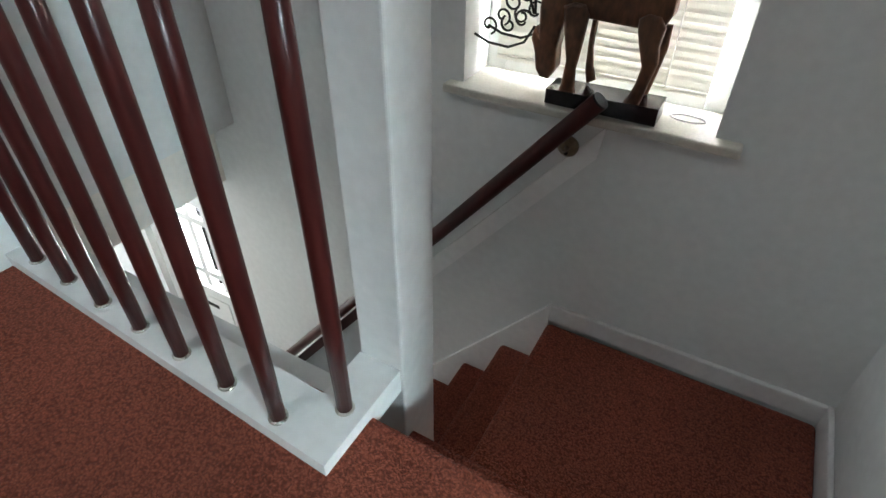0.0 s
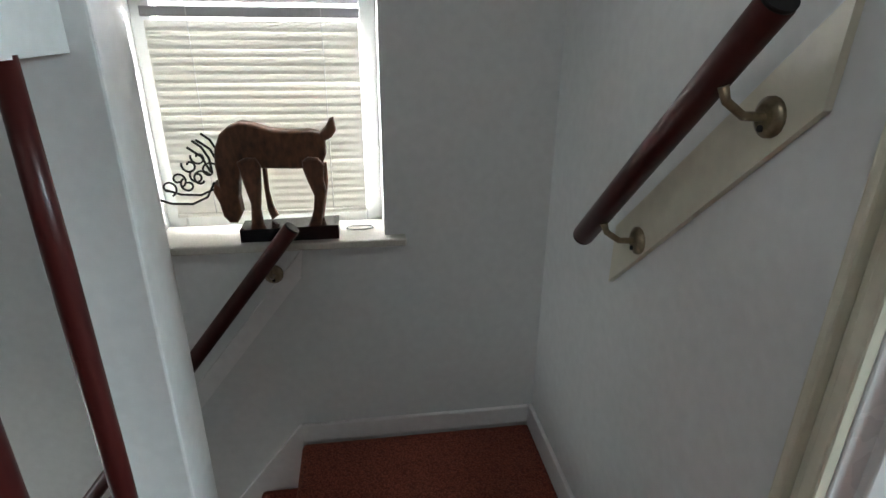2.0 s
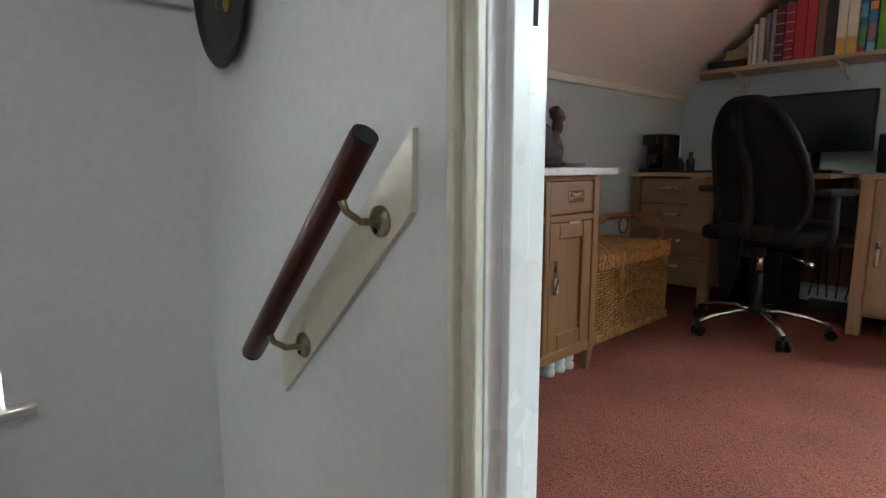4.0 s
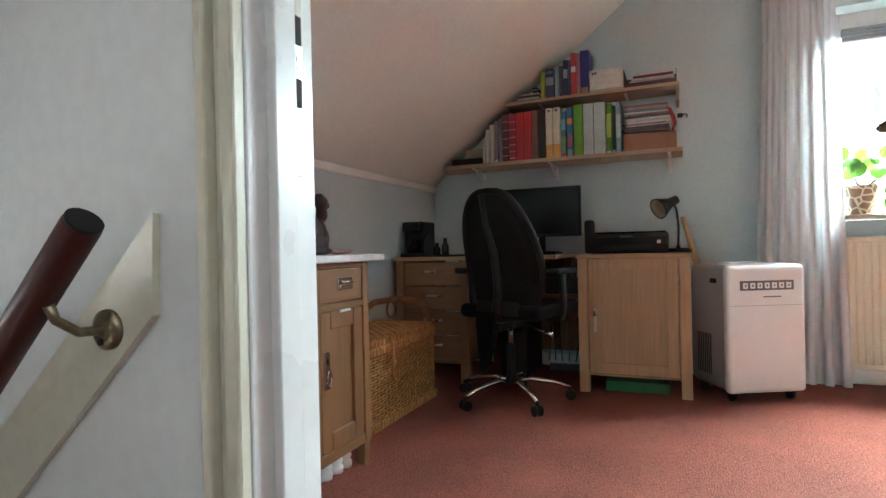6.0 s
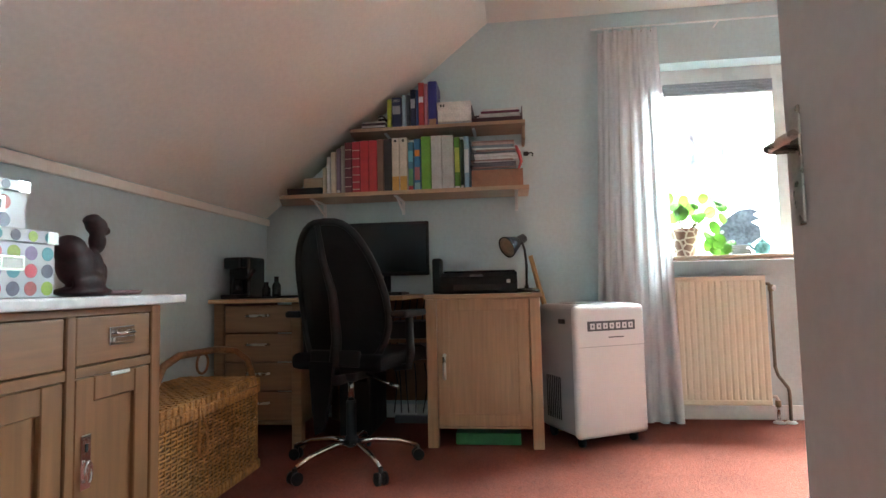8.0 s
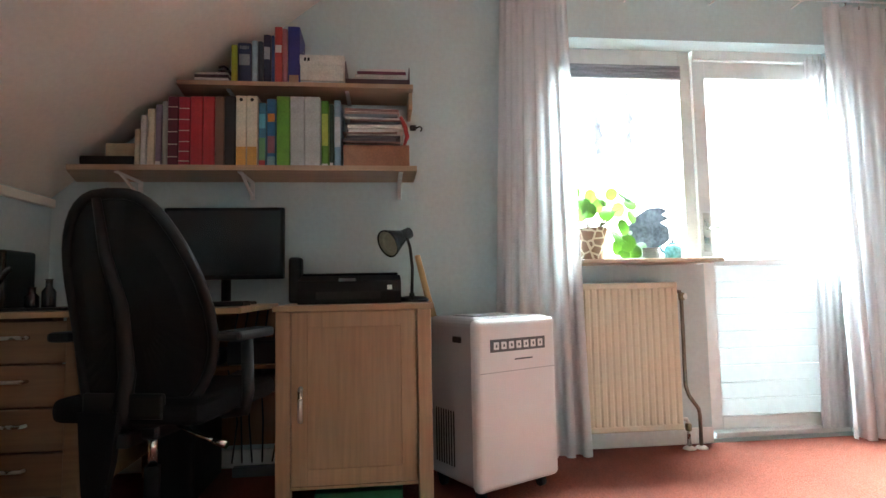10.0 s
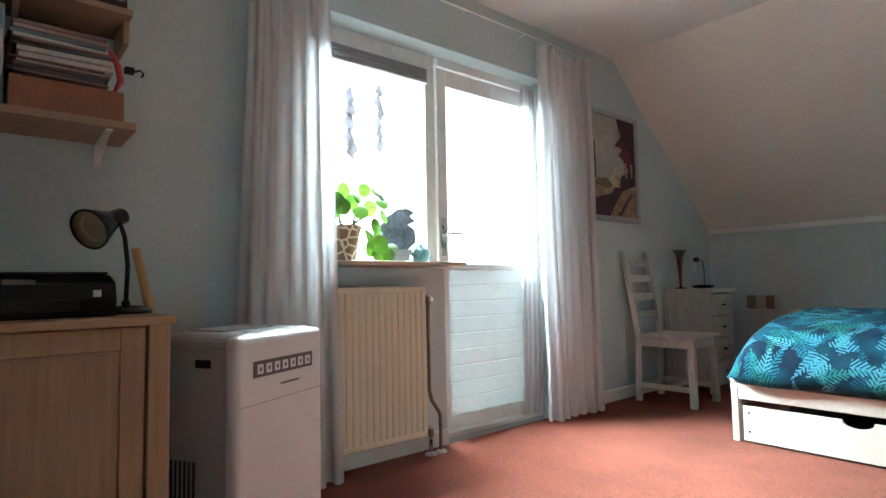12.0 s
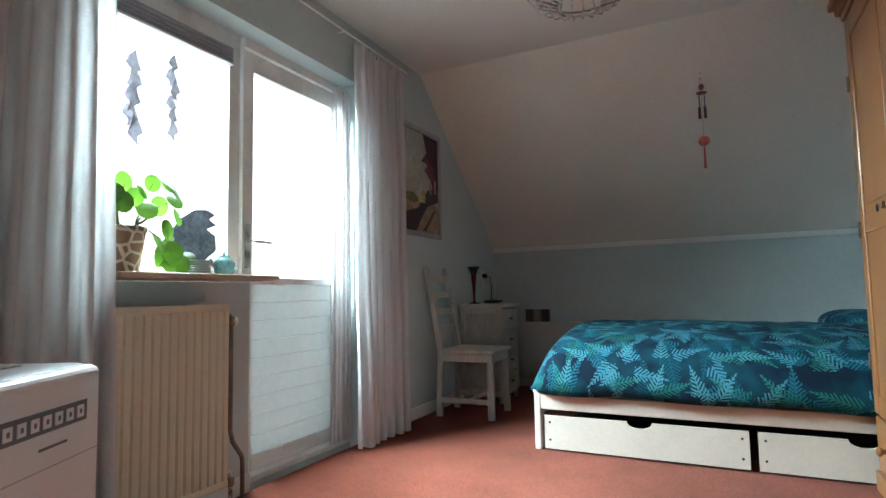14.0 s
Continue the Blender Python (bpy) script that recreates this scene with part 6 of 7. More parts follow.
for a in ((3.59, 3.80, y0, y1, 0.0, 0.006), (3.59, 3.594, y0, y1, 0.006, 0.030), (3.796, 3.80, y0, y1, 0.006, 0.11), (3.594, 3.796, y1 - 0.004, y1, 0.006, 0.115), (3.594, 3.796, y0, y0 + 0.004, 0.006, 0.09)):
    box(bm, a[0], a[1], a[2], a[3], SZ2 + a[4], SZ2 + a[5])
part("tray", bm, cover((0.05, 0.02, 0.03), 0.5), tray)
for k, (zz, rgb) in enumerate(((0.008, NAVY), (0.026, (0.60, 0.58, 0.58)), (0.044, (0.55, 0.53, 0.52)), (0.060, (0.14, 0.03, 0.06)), (0.072, (0.62, 0.58, 0.57)))):
    bm = bm_new()
    box(bm, 3.597, 3.79, y0 + 0.006 + 0.004 * k, y1 - 0.02 - 0.012 * k, SZ2 + zz, SZ2 + zz + 0.012, 0.002, 1)
    part("paper", bm, cover(rgb, 0.7), tray)
bm = bm_new()
tube(bm, [(3.70, cy(640), SZ2 + 0.19), (3.66, cy(655), SZ2 + 0.21), (3.65, cy(672), SZ2 + 0.20), (3.66, cy(668), SZ2 + 0.17), (3.68, cy(655), SZ2 + 0.165), (3.69, cy(655), SZ2 + 0.146)], 0.0012, 6)
solo("wire", bm, STEEL, "loose wire loop on the shoe box", "wire")
bm = bm_new()
tube(bm, [(3.61, 0.222, SZ1 + 0.20), (3.60, 0.205, SZ1 + 0.205), (3.60, 0.195, SZ1 + 0.195), (3.61, 0.20, SZ1 + 0.185)], 0.004, 6)
box(bm, 3.60, 3.625, 0.222, 0.252, SZ1 + 0.19, SZ1 + 0.212, 0.003, 1)
solo("spring_clamp", bm, DARK, "dark clamp at the end of the magazine stack", "clamp")

# ---- on the desk ----
monitor = thing("monitor", "black flat computer monitor standing on the desk", "monitor", pose(3.60, 1.105, DT, 0, 0, 0))
bm = bm_new()
box(bm, 0.0, 0.03, -0.265, 0.265, 0.115, 0.445, 0.006)
part("casing", bm, BLACK_PLASTIC, monitor)
bm = bm_new()
box(bm, -0.002, -0.0003, -0.25, 0.25, 0.135, 0.43)
part("screen", bm, BLACK_GLOSS, monitor)
bm = bm_new()
tube(bm, [(0.035, 0, 0.012), (0.035, 0, 0.2)], 0.022, 12)
part("stand", bm, BLACK_PLASTIC, monitor)
bm = bm_new()
box(bm, -0.06, 0.12, -0.12, 0.12, 0.0, 0.014, 0.006)
part("foot", bm, BLACK_PLASTIC, monitor)
bm = bm_new()
box(bm, 3.62, 3.70, 0.765, 0.825, DT, DT + 0.215, 0.015, 3)
spk = solo("loudspeaker", bm, BLACK_PLASTIC, "small black loudspeaker beside the monitor", "speaker")
bm = bm_new()
box(bm, 3.30, 3.44, 0.95, 1.38, DT, DT + 0.02, 0.005)
solo("keyboard", bm, BLACK_PLASTIC, "black keyboard on the desk", "keyboard")

printer = thing("printer", "flat black inkjet printer on the oak cupboard", "printer", pose(0, 0, DT))
bm = bm_new()
prism(bm, [(3.30, 0.0), (3.62, 0.0), (3.64, 0.05), (3.63, 0.11), (3.40, 0.118), (3.31, 0.095), (3.285, 0.05)], "y", 0.315, 0.735)
part("body", bm, BLACK_PLASTIC, printer)
bm = bm_new()
box(bm, 3.36, 3.62, 0.325, 0.725, 0.1185, 0.128, 0.006)
part("scanner_lid", bm, BLACK_GLOSS, printer)
bm = bm_new()
box(bm, 3.281, 3.2845, 0.40, 0.66, 0.018, 0.05, 0.001, 1)
part("paper_slot", bm, DARK, printer)
bm = bm_new()
box(bm, 3.288, 3.293, 0.352, 0.372, 0.055, 0.075, 0.001, 1)
part("power_button", bm, STEEL, printer)
bm = bm_new()
box(bm, 3.298, 3.302, 0.50, 0.57, 0.092, 0.106, 0.001, 1)
part("maker_mark", bm, PANEL_GREY, printer)

lampd = thing("desk_lamp", "small black desk lamp with a pale inside beside the printer", "lamp", pose(3.46, 0.262, DT))
bm = bm_new()
lathe(bm, [(0.075, 0.0), (0.075, 0.012), (0.06, 0.022), (0.012, 0.026), (0.012, 0.04)], (0, 0, 0), 24)
part("base", bm, BLACK_GLOSS, lampd)
bm = bm_new()
tube(bm, [(0, 0.0, 0.03), (0.0, -0.004, 0.15), (0.01, 0.004, 0.24), (0.02, 0.018, 0.29)], 0.007, 10)
part("arm", bm, BLACK_PLASTIC, lampd)
bm = bm_new()
lathe(bm, [(0.012, -0.06), (0.026, -0.055), (0.028, -0.005), (0.032, 0.0), (0.062, 0.075), (0.064, 0.085), (0.060, 0.085), (0.029, 0.004)], (0, 0, 0), 24, Matrix.Translation((0.02, 0.045, 0.290)) @ pose(0, 0, 0, -114, 0, 38))
part("shade", bm, BLACK_GLOSS, lampd, "black cone shade with a pale inside")
bm = bm_new()
lathe(bm, [(0.005, 0.02), (0.055, 0.078), (0.057, 0.082), (0.04, 0.06)], (0, 0, 0), 20, Matrix.Translation((0.02, 0.045, 0.290)) @ pose(0, 0, 0, -114, 0, 38))
part("shade_inside", bm, mat("shade_inside", (0.45, 0.38, 0.26), 0.5, vary=0.1), lampd)

cm = thing("coffee_machine", "glossy black coffee machine with chrome details on the desk corner", "coffee machine", pose(3.30, 1.855, DT))
bm = bm_new()
box(bm, -0.06, 0.14, -0.05, 0.075, 0.0, 0.235, 0.014, 3)
part("body", bm, BLACK_GLOSS, cm)
bm = bm_new()
box(bm, -0.16, -0.061, -0.045, 0.07, 0.0, 0.025, 0.006)
part("drip_tray", bm, BLACK_PLASTIC, cm)
bm = bm_new()
box(bm, -0.14, -0.061, -0.04, 0.065, 0.165, 0.23, 0.012)
part("brew_head", bm, BLACK_GLOSS, cm)
bm = bm_new()
tube(bm, [(-0.11, -0.06, 0.10), (-0.11, -0.09, 0.15), (-0.10, -0.10, 0.155)], 0.012, 10)
lathe(bm, [(0.028, 0.025), (0.03, 0.06), (0.024, 0.11)], (-0.105, 0.0, 0.0), 16)
part("portafilter", bm, BLACK_GLOSS, cm)
for yy, hh, lab in ((1.72, 0.09, "small dark jar"), (1.66, 0.12, "small dark bottle")):
    bm = bm_new()
    lathe(bm, [(0.022, 0), (0.024, 0.01), (0.024, hh * 0.6), (0.012, hh * 0.75), (0.012, hh * 0.95), (0.014, hh)], (3.27, yy, DT), 16)
    solo("jar", bm, BLACK_GLOSS, lab + " on the desk beside the coffee machine", "jar")
bm = bm_new()
box(bm, 3.18, 3.40, 1.55, 1.80, DT, DT + 0.012, 0.004)
solo("dark_mat", bm, BLACK_PLASTIC, "dark tray mat under jars on the desk", "mat")

# under the desk
pc = thing("computer_tower", "black computer tower under the desk", "computer", pose(0, 0, 0))
bm = bm_new()
box(bm, 3.36, 3.76, 1.15, 1.33, 0.0, 0.395, 0.008)
part("case", bm, BLACK_PLASTIC, pc)
bm = bm_new()
box(bm, 3.357, 3.3595, 1.17, 1.31, 0.30, 0.34, 0.001, 1)
part("drive_bay", bm, BLACK_GLOSS, pc)
for z, h, rgb in ((0.403, 0.075, (0.05, 0.03, 0.03)), (0.523, 0.10, (0.02, 0.02, 0.024)), (0.523, 0.06, (0.03, 0.028, 0.04))):
    bm = bm_new()
    y = 0.84 if h > 0.07 else 1.10
    box(bm, 3.53, 3.74, y, y + 0.23, z, z + h, 0.006)
    solo("document_box", bm, cover(rgb, 0.6), "dark document box on a shelf under the desk", "box", group="dark boxes under the desk")
bm = bm_new()
box(bm, 3.66, 3.70, 0.82, 1.08, 0.0, 0.045, 0.005)
solo("power_strip", bm, PANEL_GREY, "dark grey power strip on the floor under the desk", "power strip")
for k in range(6):
    bm = bm_new()
    y = 0.84 + 0.045 * k
    tube(bm, [(3.70, y, DT - 0.03), (3.70 + 0.03 * math.sin(k), y + 0.04, 0.5), (3.66, y - 0.03 * math.cos(k), 0.25), (3.68, y + 0.02, 0.06)], 0.004, 6)
    solo("cable", bm, BLACK_PLASTIC, "black cable hanging down behind the desk", "cable", group="cables under the desk")
bm = bm_new()
box(bm, 3.22, 3.70, 0.32, 0.66, 0.0, 0.062, 0.006)
solo("green_box", bm, cover((0.02, 0.14, 0.05), 0.5), "flat green box under the oak cupboard", "box")
bm = bm_new()
tube(bm, [(3.52, 0.10, 0.004), (3.50, 0.16, 0.7), (3.49, 0.188, 0.80), (3.475, 0.235, 0.99)], [0.016, 0.016, 0.015, 0.013], 12)
solo("wooden_stick", bm, wood("turned_beech", (0.42, 0.24, 0.10), 0.4, "z"), "turned wooden stick leaning against the desk cupboard", "stick")
bm = bm_new()
tube(bm, [(3.60, 0.17, 0.70), (3.50, 0.17, 0.45), (3.48, 0.165, 0.15), (3.55, 0.15, 0.005)], 0.004, 6)
solo("cable", bm, BLACK_PLASTIC, "black cable hanging beside the cupboard", "cable")

# ---- on the sideboard ----
DOTS = [cover(c, 0.35) for c in ((0.55, 0.05, 0.08), (0.10, 0.10, 0.16), (0.50, 0.12, 0.12), (0.36, 0.50, 0.06), (0.30, 0.22, 0.42), (0.10, 0.35, 0.42))]
BOXW = mat("dot_box_board", (0.60, 0.62, 0.66), 0.3, vary=0.03, bump=0.0)


def dot_box(x0, x1, y0, y1, z, h, lid, label):
    b = thing("storage_box", label, "box", pose(0, 0, 0), "polka-dot storage boxes")
    bm = bm_new()
    box(bm, x0, x1, y0, y1, z, z + h - lid, 0.002, 1)
    body = part("body", bm, BOXW, b)
    bm = bm_new()
    box(bm, x0 - 0.004, x1 + 0.004, y0 - 0.004, y1 + 0.004, z + h - lid, z + h, 0.002, 1)
    top = part("lid", bm, BOXW, b)
    k = 0
    rr = 0.0175
    for zc in [z + 0.022 + 0.043 * q for q in range(int((h - lid) / 0.042))]:
        for i in range(int((x1 - x0) / 0.048)):
            bm = bm_new()
            lathe(bm, [(rr, 0.0), (rr, 0.0008)], (0, 0, 0), 18, Matrix.Translation((x0 + 0.026 + 0.048 * i, y0, zc)) @ pose(0, 0, 0, 90, 0, 0))
            part("dot", bm, DOTS[(k * 5 + i * 2 + int(zc * 70)) % 6], body)
            k += 1
        for i in range(int((y1 - y0) / 0.048)):
            bm = bm_new()
            lathe(bm, [(rr, 0.0), (rr, 0.0008)], (0, 0, 0), 18, Matrix.Translation((x1, y0 + 0.026 + 0.048 * i, zc)) @ pose(0, 0, 0, 0, 90, 0))
            part("dot", bm, DOTS[(k * 3 + i) % 6], body)
            k += 1
    for i in range(int((x1 - x0) / 0.048)):
        bm = bm_new()
        lathe(bm, [(lid * 0.42, 0.0), (lid * 0.42, 0.0008)], (0, 0, 0), 16, Matrix.Translation((x0 + 0.026 + 0.048 * i, y0 - 0.004, z + h - lid / 2)) @ pose(0, 0, 0, 90, 0, 0))
        part("dot", bm, DOTS[(i * 2 + 1) % 6], top)
    c = (x0 + x1) / 2 + 0.02
    zl = z + (h - lid) * 0.62
    bm = bm_new()
    for a in ((-0.032, 0.032, -0.018, -0.012), (-0.032, 0.032, 0.012, 0.018), (-0.032, -0.026, -0.012, 0.012), (0.026, 0.032, -0.012, 0.012)):
        box(bm, c + a[0], c + a[1], y0 - 0.0045, y0 - 0.001, zl + a[2], zl + a[3])
    part("label_holder", bm, CHROME, b)
    bm = bm_new()
    box(bm, c - 0.026, c + 0.026, y0 - 0.0022, y0 - 0.0010, zl - 0.012, zl + 0.012)
    part("label_card", bm, LABEL_WHITE, b)
    for xx in (x0, x1 - 0.022):
        bm = bm_new()
        box(bm, xx - 0.005, xx + 0.027, y0 - 0.0055, y0 - 0.0042, z + h - lid, z + h, 0.0005, 1)
        part("corner_guard", bm, CHROME, b)
    return b


dot_box(1.275, 1.563, 1.50, 1.76, 0.8205, 0.165, 0.032, "white storage box with coloured dots on the marble top")
dot_box(1.28, 1.512, 1.535, 1.74, 0.9858, 0.122, 0.028, "smaller white storage box with coloured dots on the larger one")


def blob(bm, c, s, rot=(0, 0, 0)):
    r = bmesh.ops.create_icosphere(bm, subdivisions=3, radius=1.0, matrix=pose(*c, *rot) @ Matrix.Diagonal((*s, 1)))
    for v in r["verts"]:
        for f in v.link_faces:
            f.smooth = True


bm = bm_new()
for c, s, ro in (((1.70, 1.60, 0.833), (0.085, 0.05, 0.016), (0, 0, 0)), ((1.675, 1.60, 0.905), (0.05, 0.042, 0.062), (0, 12, 0)), ((1.655, 1.60, 0.945), (0.042, 0.04, 0.04), (0, 0, 0)), ((1.728, 1.60, 0.90), (0.020, 0.035, 0.055), (0, -8, 0)),
                 ((1.742, 1.60, 0.975), (0.022, 0.022, 0.035), (0, 0, 0)), ((1.738, 1.60, 1.018), (0.030, 0.028, 0.028), (0, 20, 0)), ((1.765, 1.60, 1.008), (0.016, 0.016, 0.015), (0, 0, 0)), ((1.722, 1.60, 1.035), (0.022, 0.024, 0.014), (0, -25, 0)),
                 ((1.745, 1.585, 0.87), (0.012, 0.013, 0.045), (0, 10, 0)), ((1.69, 1.57, 0.86), (0.05, 0.02, 0.03), (0, 0, 0))):
    blob(bm, (1.78 + (c[0] - 1.70) * 1.22, c[1], 0.8205 + (c[2] - 0.8205) * 1.08), (s[0] * 1.22, s[1], s[2] * 1.08), ro)
fig = solo("figurine", bm, mat("dark_red_carved_wood", (0.030, 0.007, 0.008), 0.5, vary=0.4, scale=25, fine=90, bump=0.35, coat=0.05, spec=0.3), "dark red carved wooden figurine on the marble top", "figurine")
md = fig.modifiers.new("merge", "REMESH")
md.mode, md.voxel_size, md.use_smooth_shade = "VOXEL", 0.006, True
bm = bm_new()
lathe(bm, [(0.012, 0.0), (0.055, 0.004), (0.062, 0.016), (0.056, 0.014), (0.02, 0.008)], (1.94, 1.60, 0.8205), 20, None)
solo("glass_dish", bm, mat("pink_glass", (0.40, 0.26, 0.28), 0.12, vary=0.1, bump=0.0), "small pinkish glass dish beside the figurine", "dish")
for x in (1.63, 1.70, 1.76):
    bm = bm_new()
    lathe(bm, [(0.028, 0.0), (0.03, 0.02), (0.022, 0.03), (0.028, 0.04), (0.024, 0.06), (0.01, 0.065)], (x, 1.47, 0.0), 14)
    solo("bottle", bm, LABEL_WHITE, "pale striped bottle lying low under the sideboard", "bottle", group="bottles under the sideboard")

# ---- window board of the room ----
WS = 0.972
POT = mat("giraffe_pot", (0.16, 0.07, 0.035), 0.5, vary=0.15, bump=0.05)
_nd, _ln = POT.node_tree.nodes, POT.node_tree.links
_tc, _vo = _nd.new("ShaderNodeTexCoord"), _nd.new("ShaderNodeTexVoronoi")
_vo.feature, _vo.inputs["Scale"].default_value = "DISTANCE_TO_EDGE", 20.0
_ln.new(_tc.outputs["Object"], _vo.inputs["Vector"])
_gt = _nd.new("ShaderNodeMath")
_gt.operation, _gt.inputs[1].default_value = "LESS_THAN", 0.09
_ln.new(_vo.outputs["Distance"], _gt.inputs[0])
_mx = _nd.new("ShaderNodeMix")
_mx.data_type = "RGBA"
_ln.new(_gt.outputs[0], _mx.inputs["Factor"])
_ln.new(_nd["Principled BSDF"].inputs["Base Color"].links[0].from_socket, _mx.inputs["A"])
_mx.inputs["B"].default_value = (0.55, 0.46, 0.36, 1)
_ln.new(_mx.outputs["Result"], _nd["Principled BSDF"].inputs["Base Color"])
LEAF = mat("pilea_leaf", (0.060, 0.145, 0.014), 0.35, vary=0.3, scale=12, fine=60, bump=0.1, random=0.45, translucent=0.4)
STEM = mat("plant_stem", (0.08, 0.07, 0.03), 0.6, vary=0.2, bump=0.1)
plant = thing("potted_plant", "round-leaved green plant in a giraffe-patterned pot on the window board", "plant", pose(3.82, -0.712, WS))
bm = bm_new()
lathe(bm, [(0.052, 0.0), (0.060, 0.004), (0.080, 0.150), (0.084, 0.155), (0.084, 0.170), (0.074, 0.170), (0.066, 0.14)], (0, 0, 0), 30)
part("pot", bm, POT, plant, "brown pot with pale giraffe netting")
bm = bm_new()
lathe(bm, [(0.064, 0.138), (0.064, 0.150), (0.02, 0.158)], (0, 0, 0), 18)
part("soil", bm, DARK, plant)
bm = bm_new()
tube(bm, [(0, 0, 0.14), (0.0, -0.03, 0.17), (-0.005, -0.08, 0.20), (-0.01, -0.115, 0.235)], [0.006, 0.005, 0.005, 0.004], 8)
tube(bm, [(0, 0.01, 0.14), (-0.005, 0.02, 0.18), (-0.01, 0.03, 0.23)], [0.005, 0.004, 0.004], 8)
part("stem", bm, STEM, plant)
leaf_mesh = None
spots = [(0.00, 0.05, 0.32), (-0.01, 0.02, 0.27), (0.01, -0.015, 0.30), (-0.02, -0.05, 0.285), (0.0, -0.09, 0.315), (-0.03, -0.14, 0.30), (0.01, -0.165, 0.27), (-0.02, -0.16, 0.205), (-0.03, -0.125, 0.17), (-0.035, -0.10, 0.12), (-0.045, -0.13, 0.085), (-0.05, -0.15, 0.04),
         (-0.05, -0.09, 0.06), (-0.03, -0.06, 0.22), (-0.02, 0.035, 0.215), (-0.03, 0.005, 0.235), (0.01, 0.06, 0.26), (-0.04, -0.175, 0.055), (0.02, -0.12, 0.24), (-0.055, -0.115, 0.03), (-0.02, -0.03, 0.255), (0.0, -0.14, 0.32)]
for k, (lx, ly, lz) in enumerate(spots):
    ly, lz = 1.45 * ly + 0.01, lz * (1.12 if lz > 0.2 else 1.0)
    if leaf_mesh is None:
        bm = bm_new()
        cv = bm.verts.new((0, 0, 0.004))
        ring1 = [bm.verts.new((0.55 * math.cos(2 * math.pi * q / 18), 0.6 * math.sin(2 * math.pi * q / 18) + 0.06, 0.0)) for q in range(18)]
        ring2 = [bm.verts.new((0.9 * math.cos(2 * math.pi * q / 18), 1.05 * math.sin(2 * math.pi * q / 18) + 0.08, -0.12 + 0.05 * math.cos(4 * math.pi * q / 18))) for q in range(18)]
        for q in range(18):
            bm.faces.new((cv, ring1[q], ring1[(q + 1) % 18])).smooth = True
            bm.faces.new((ring1[q], ring2[q], ring2[(q + 1) % 18], ring1[(q + 1) % 18])).smooth = True
        leaf_mesh = mesh_of("leaf", bm, LEAF)
    lf = new("leaf", leaf_mesh)
    lf.parent = plant
    s = random.uniform(0.034, 0.048)
    lf.matrix_local = pose(lx, ly, lz, random.uniform(50, 95), random.uniform(-25, 25), random.uniform(-135, -60)) @ Matrix.Scale(s, 4)
    pb = bm_new()
    root_p = Vector((0.0, -0.05, 0.185)) if ly < -0.05 else Vector((-0.003, 0.01, 0.16))
    e = Vector((lx, ly, lz))
    tube(pb, [root_p, (root_p + e) / 2 + Vector((0, 0, 0.02)), e], 0.0016, 5)
    part("petiole", pb, LEAF, plant)

fish = thing("glass_fish", "smoky glass fish ornament standing on the window board", "ornament", pose(3.86, -1.05, WS))
FISHG = mat("smoked_glass", (0.15, 0.16, 0.175), 0.12, vary=0.35, scale=9, fine=60, bump=0.3, translucent=0.5)
bm = bm_new()
outline = [(0.135, 0.115), (0.11, 0.155), (0.06, 0.215), (0.0, 0.255), (-0.06, 0.262), (-0.10, 0.245), (-0.07, 0.225), (-0.105, 0.205), (-0.06, 0.185), (-0.10, 0.16), (-0.105, 0.10), (-0.07, 0.075), (-0.03, 0.045), (0.04, 0.04), (0.10, 0.07)]
prism(bm, [(1.13 * p, 1.1 * q) for p, q in outline], "x", -0.009, 0.009)
part("body", bm, FISHG, fish)
bm = bm_new()
lathe(bm, [(0.012, 0), (0.012, 0.003), (0.005, 0.004)], (0, 0, 0), 14, Matrix.Translation((-0.009, 0.107, 0.148)) @ pose(0, 0, 0, 0, -90, 0))
part("eye", bm, LABEL_WHITE, fish)
bm = bm_new()
box(bm, -0.03, 0.03, -0.05, 0.06, 0.0, 0.042, 0.008)
part("foot", bm, FISHG, fish)
PLATEW = mat("white_porcelain", (0.70, 0.72, 0.74), 0.2, vary=0.03, bump=0.0)
for k in range(6):
    bm = bm_new()
    lathe(bm, [(0.025, 0.0), (0.030, 0.001), (0.048, 0.006), (0.049, 0.008), (0.03, 0.004)], (3.745, -1.005, WS + k * 0.0098), 24)
    solo("saucer", bm, PLATEW, "small white saucer in a stack on the window board", "saucer", group="stacked saucers")
tp = thing("teapot", "small turquoise glass teapot on the window board", "teapot", pose(3.765, -1.135, WS))
TEAL_GLASS = mat("turquoise_glaze", (0.22, 0.44, 0.46), 0.15, vary=0.3, bump=0.02, translucent=0.35)
bm = bm_new()
lathe(bm, [(0.028, 0.0), (0.040, 0.008), (0.044, 0.04), (0.040, 0.062), (0.026, 0.074), (0.022, 0.076)], (0, 0, 0), 24)
part("body", bm, TEAL_GLASS, tp)
bm = bm_new()
lathe(bm, [(0.024, 0.0762), (0.022, 0.084), (0.006, 0.088), (0.009, 0.098), (0.004, 0.103)], (0, 0, 0), 18)
part("lid", bm, TEAL_GLASS, tp)
bm = bm_new()
tube(bm, [(0, 0.04, 0.03), (0, 0.062, 0.045), (0, 0.072, 0.07)], [0.010, 0.008, 0.006], 10)
part("spout", bm, TEAL_GLASS, tp)
bm = bm_new()
tube(bm, [(0, -0.036, 0.055), (0, -0.062, 0.055), (0, -0.066, 0.03), (0, -0.042, 0.018)], 0.005, 8)
part("handle", bm, TEAL_GLASS, tp)

GREYGLASS = mat("grey_paper_birds", (0.40, 0.39, 0.42), 0.5, vary=0.25, bump=0.05, translucent=0.4)


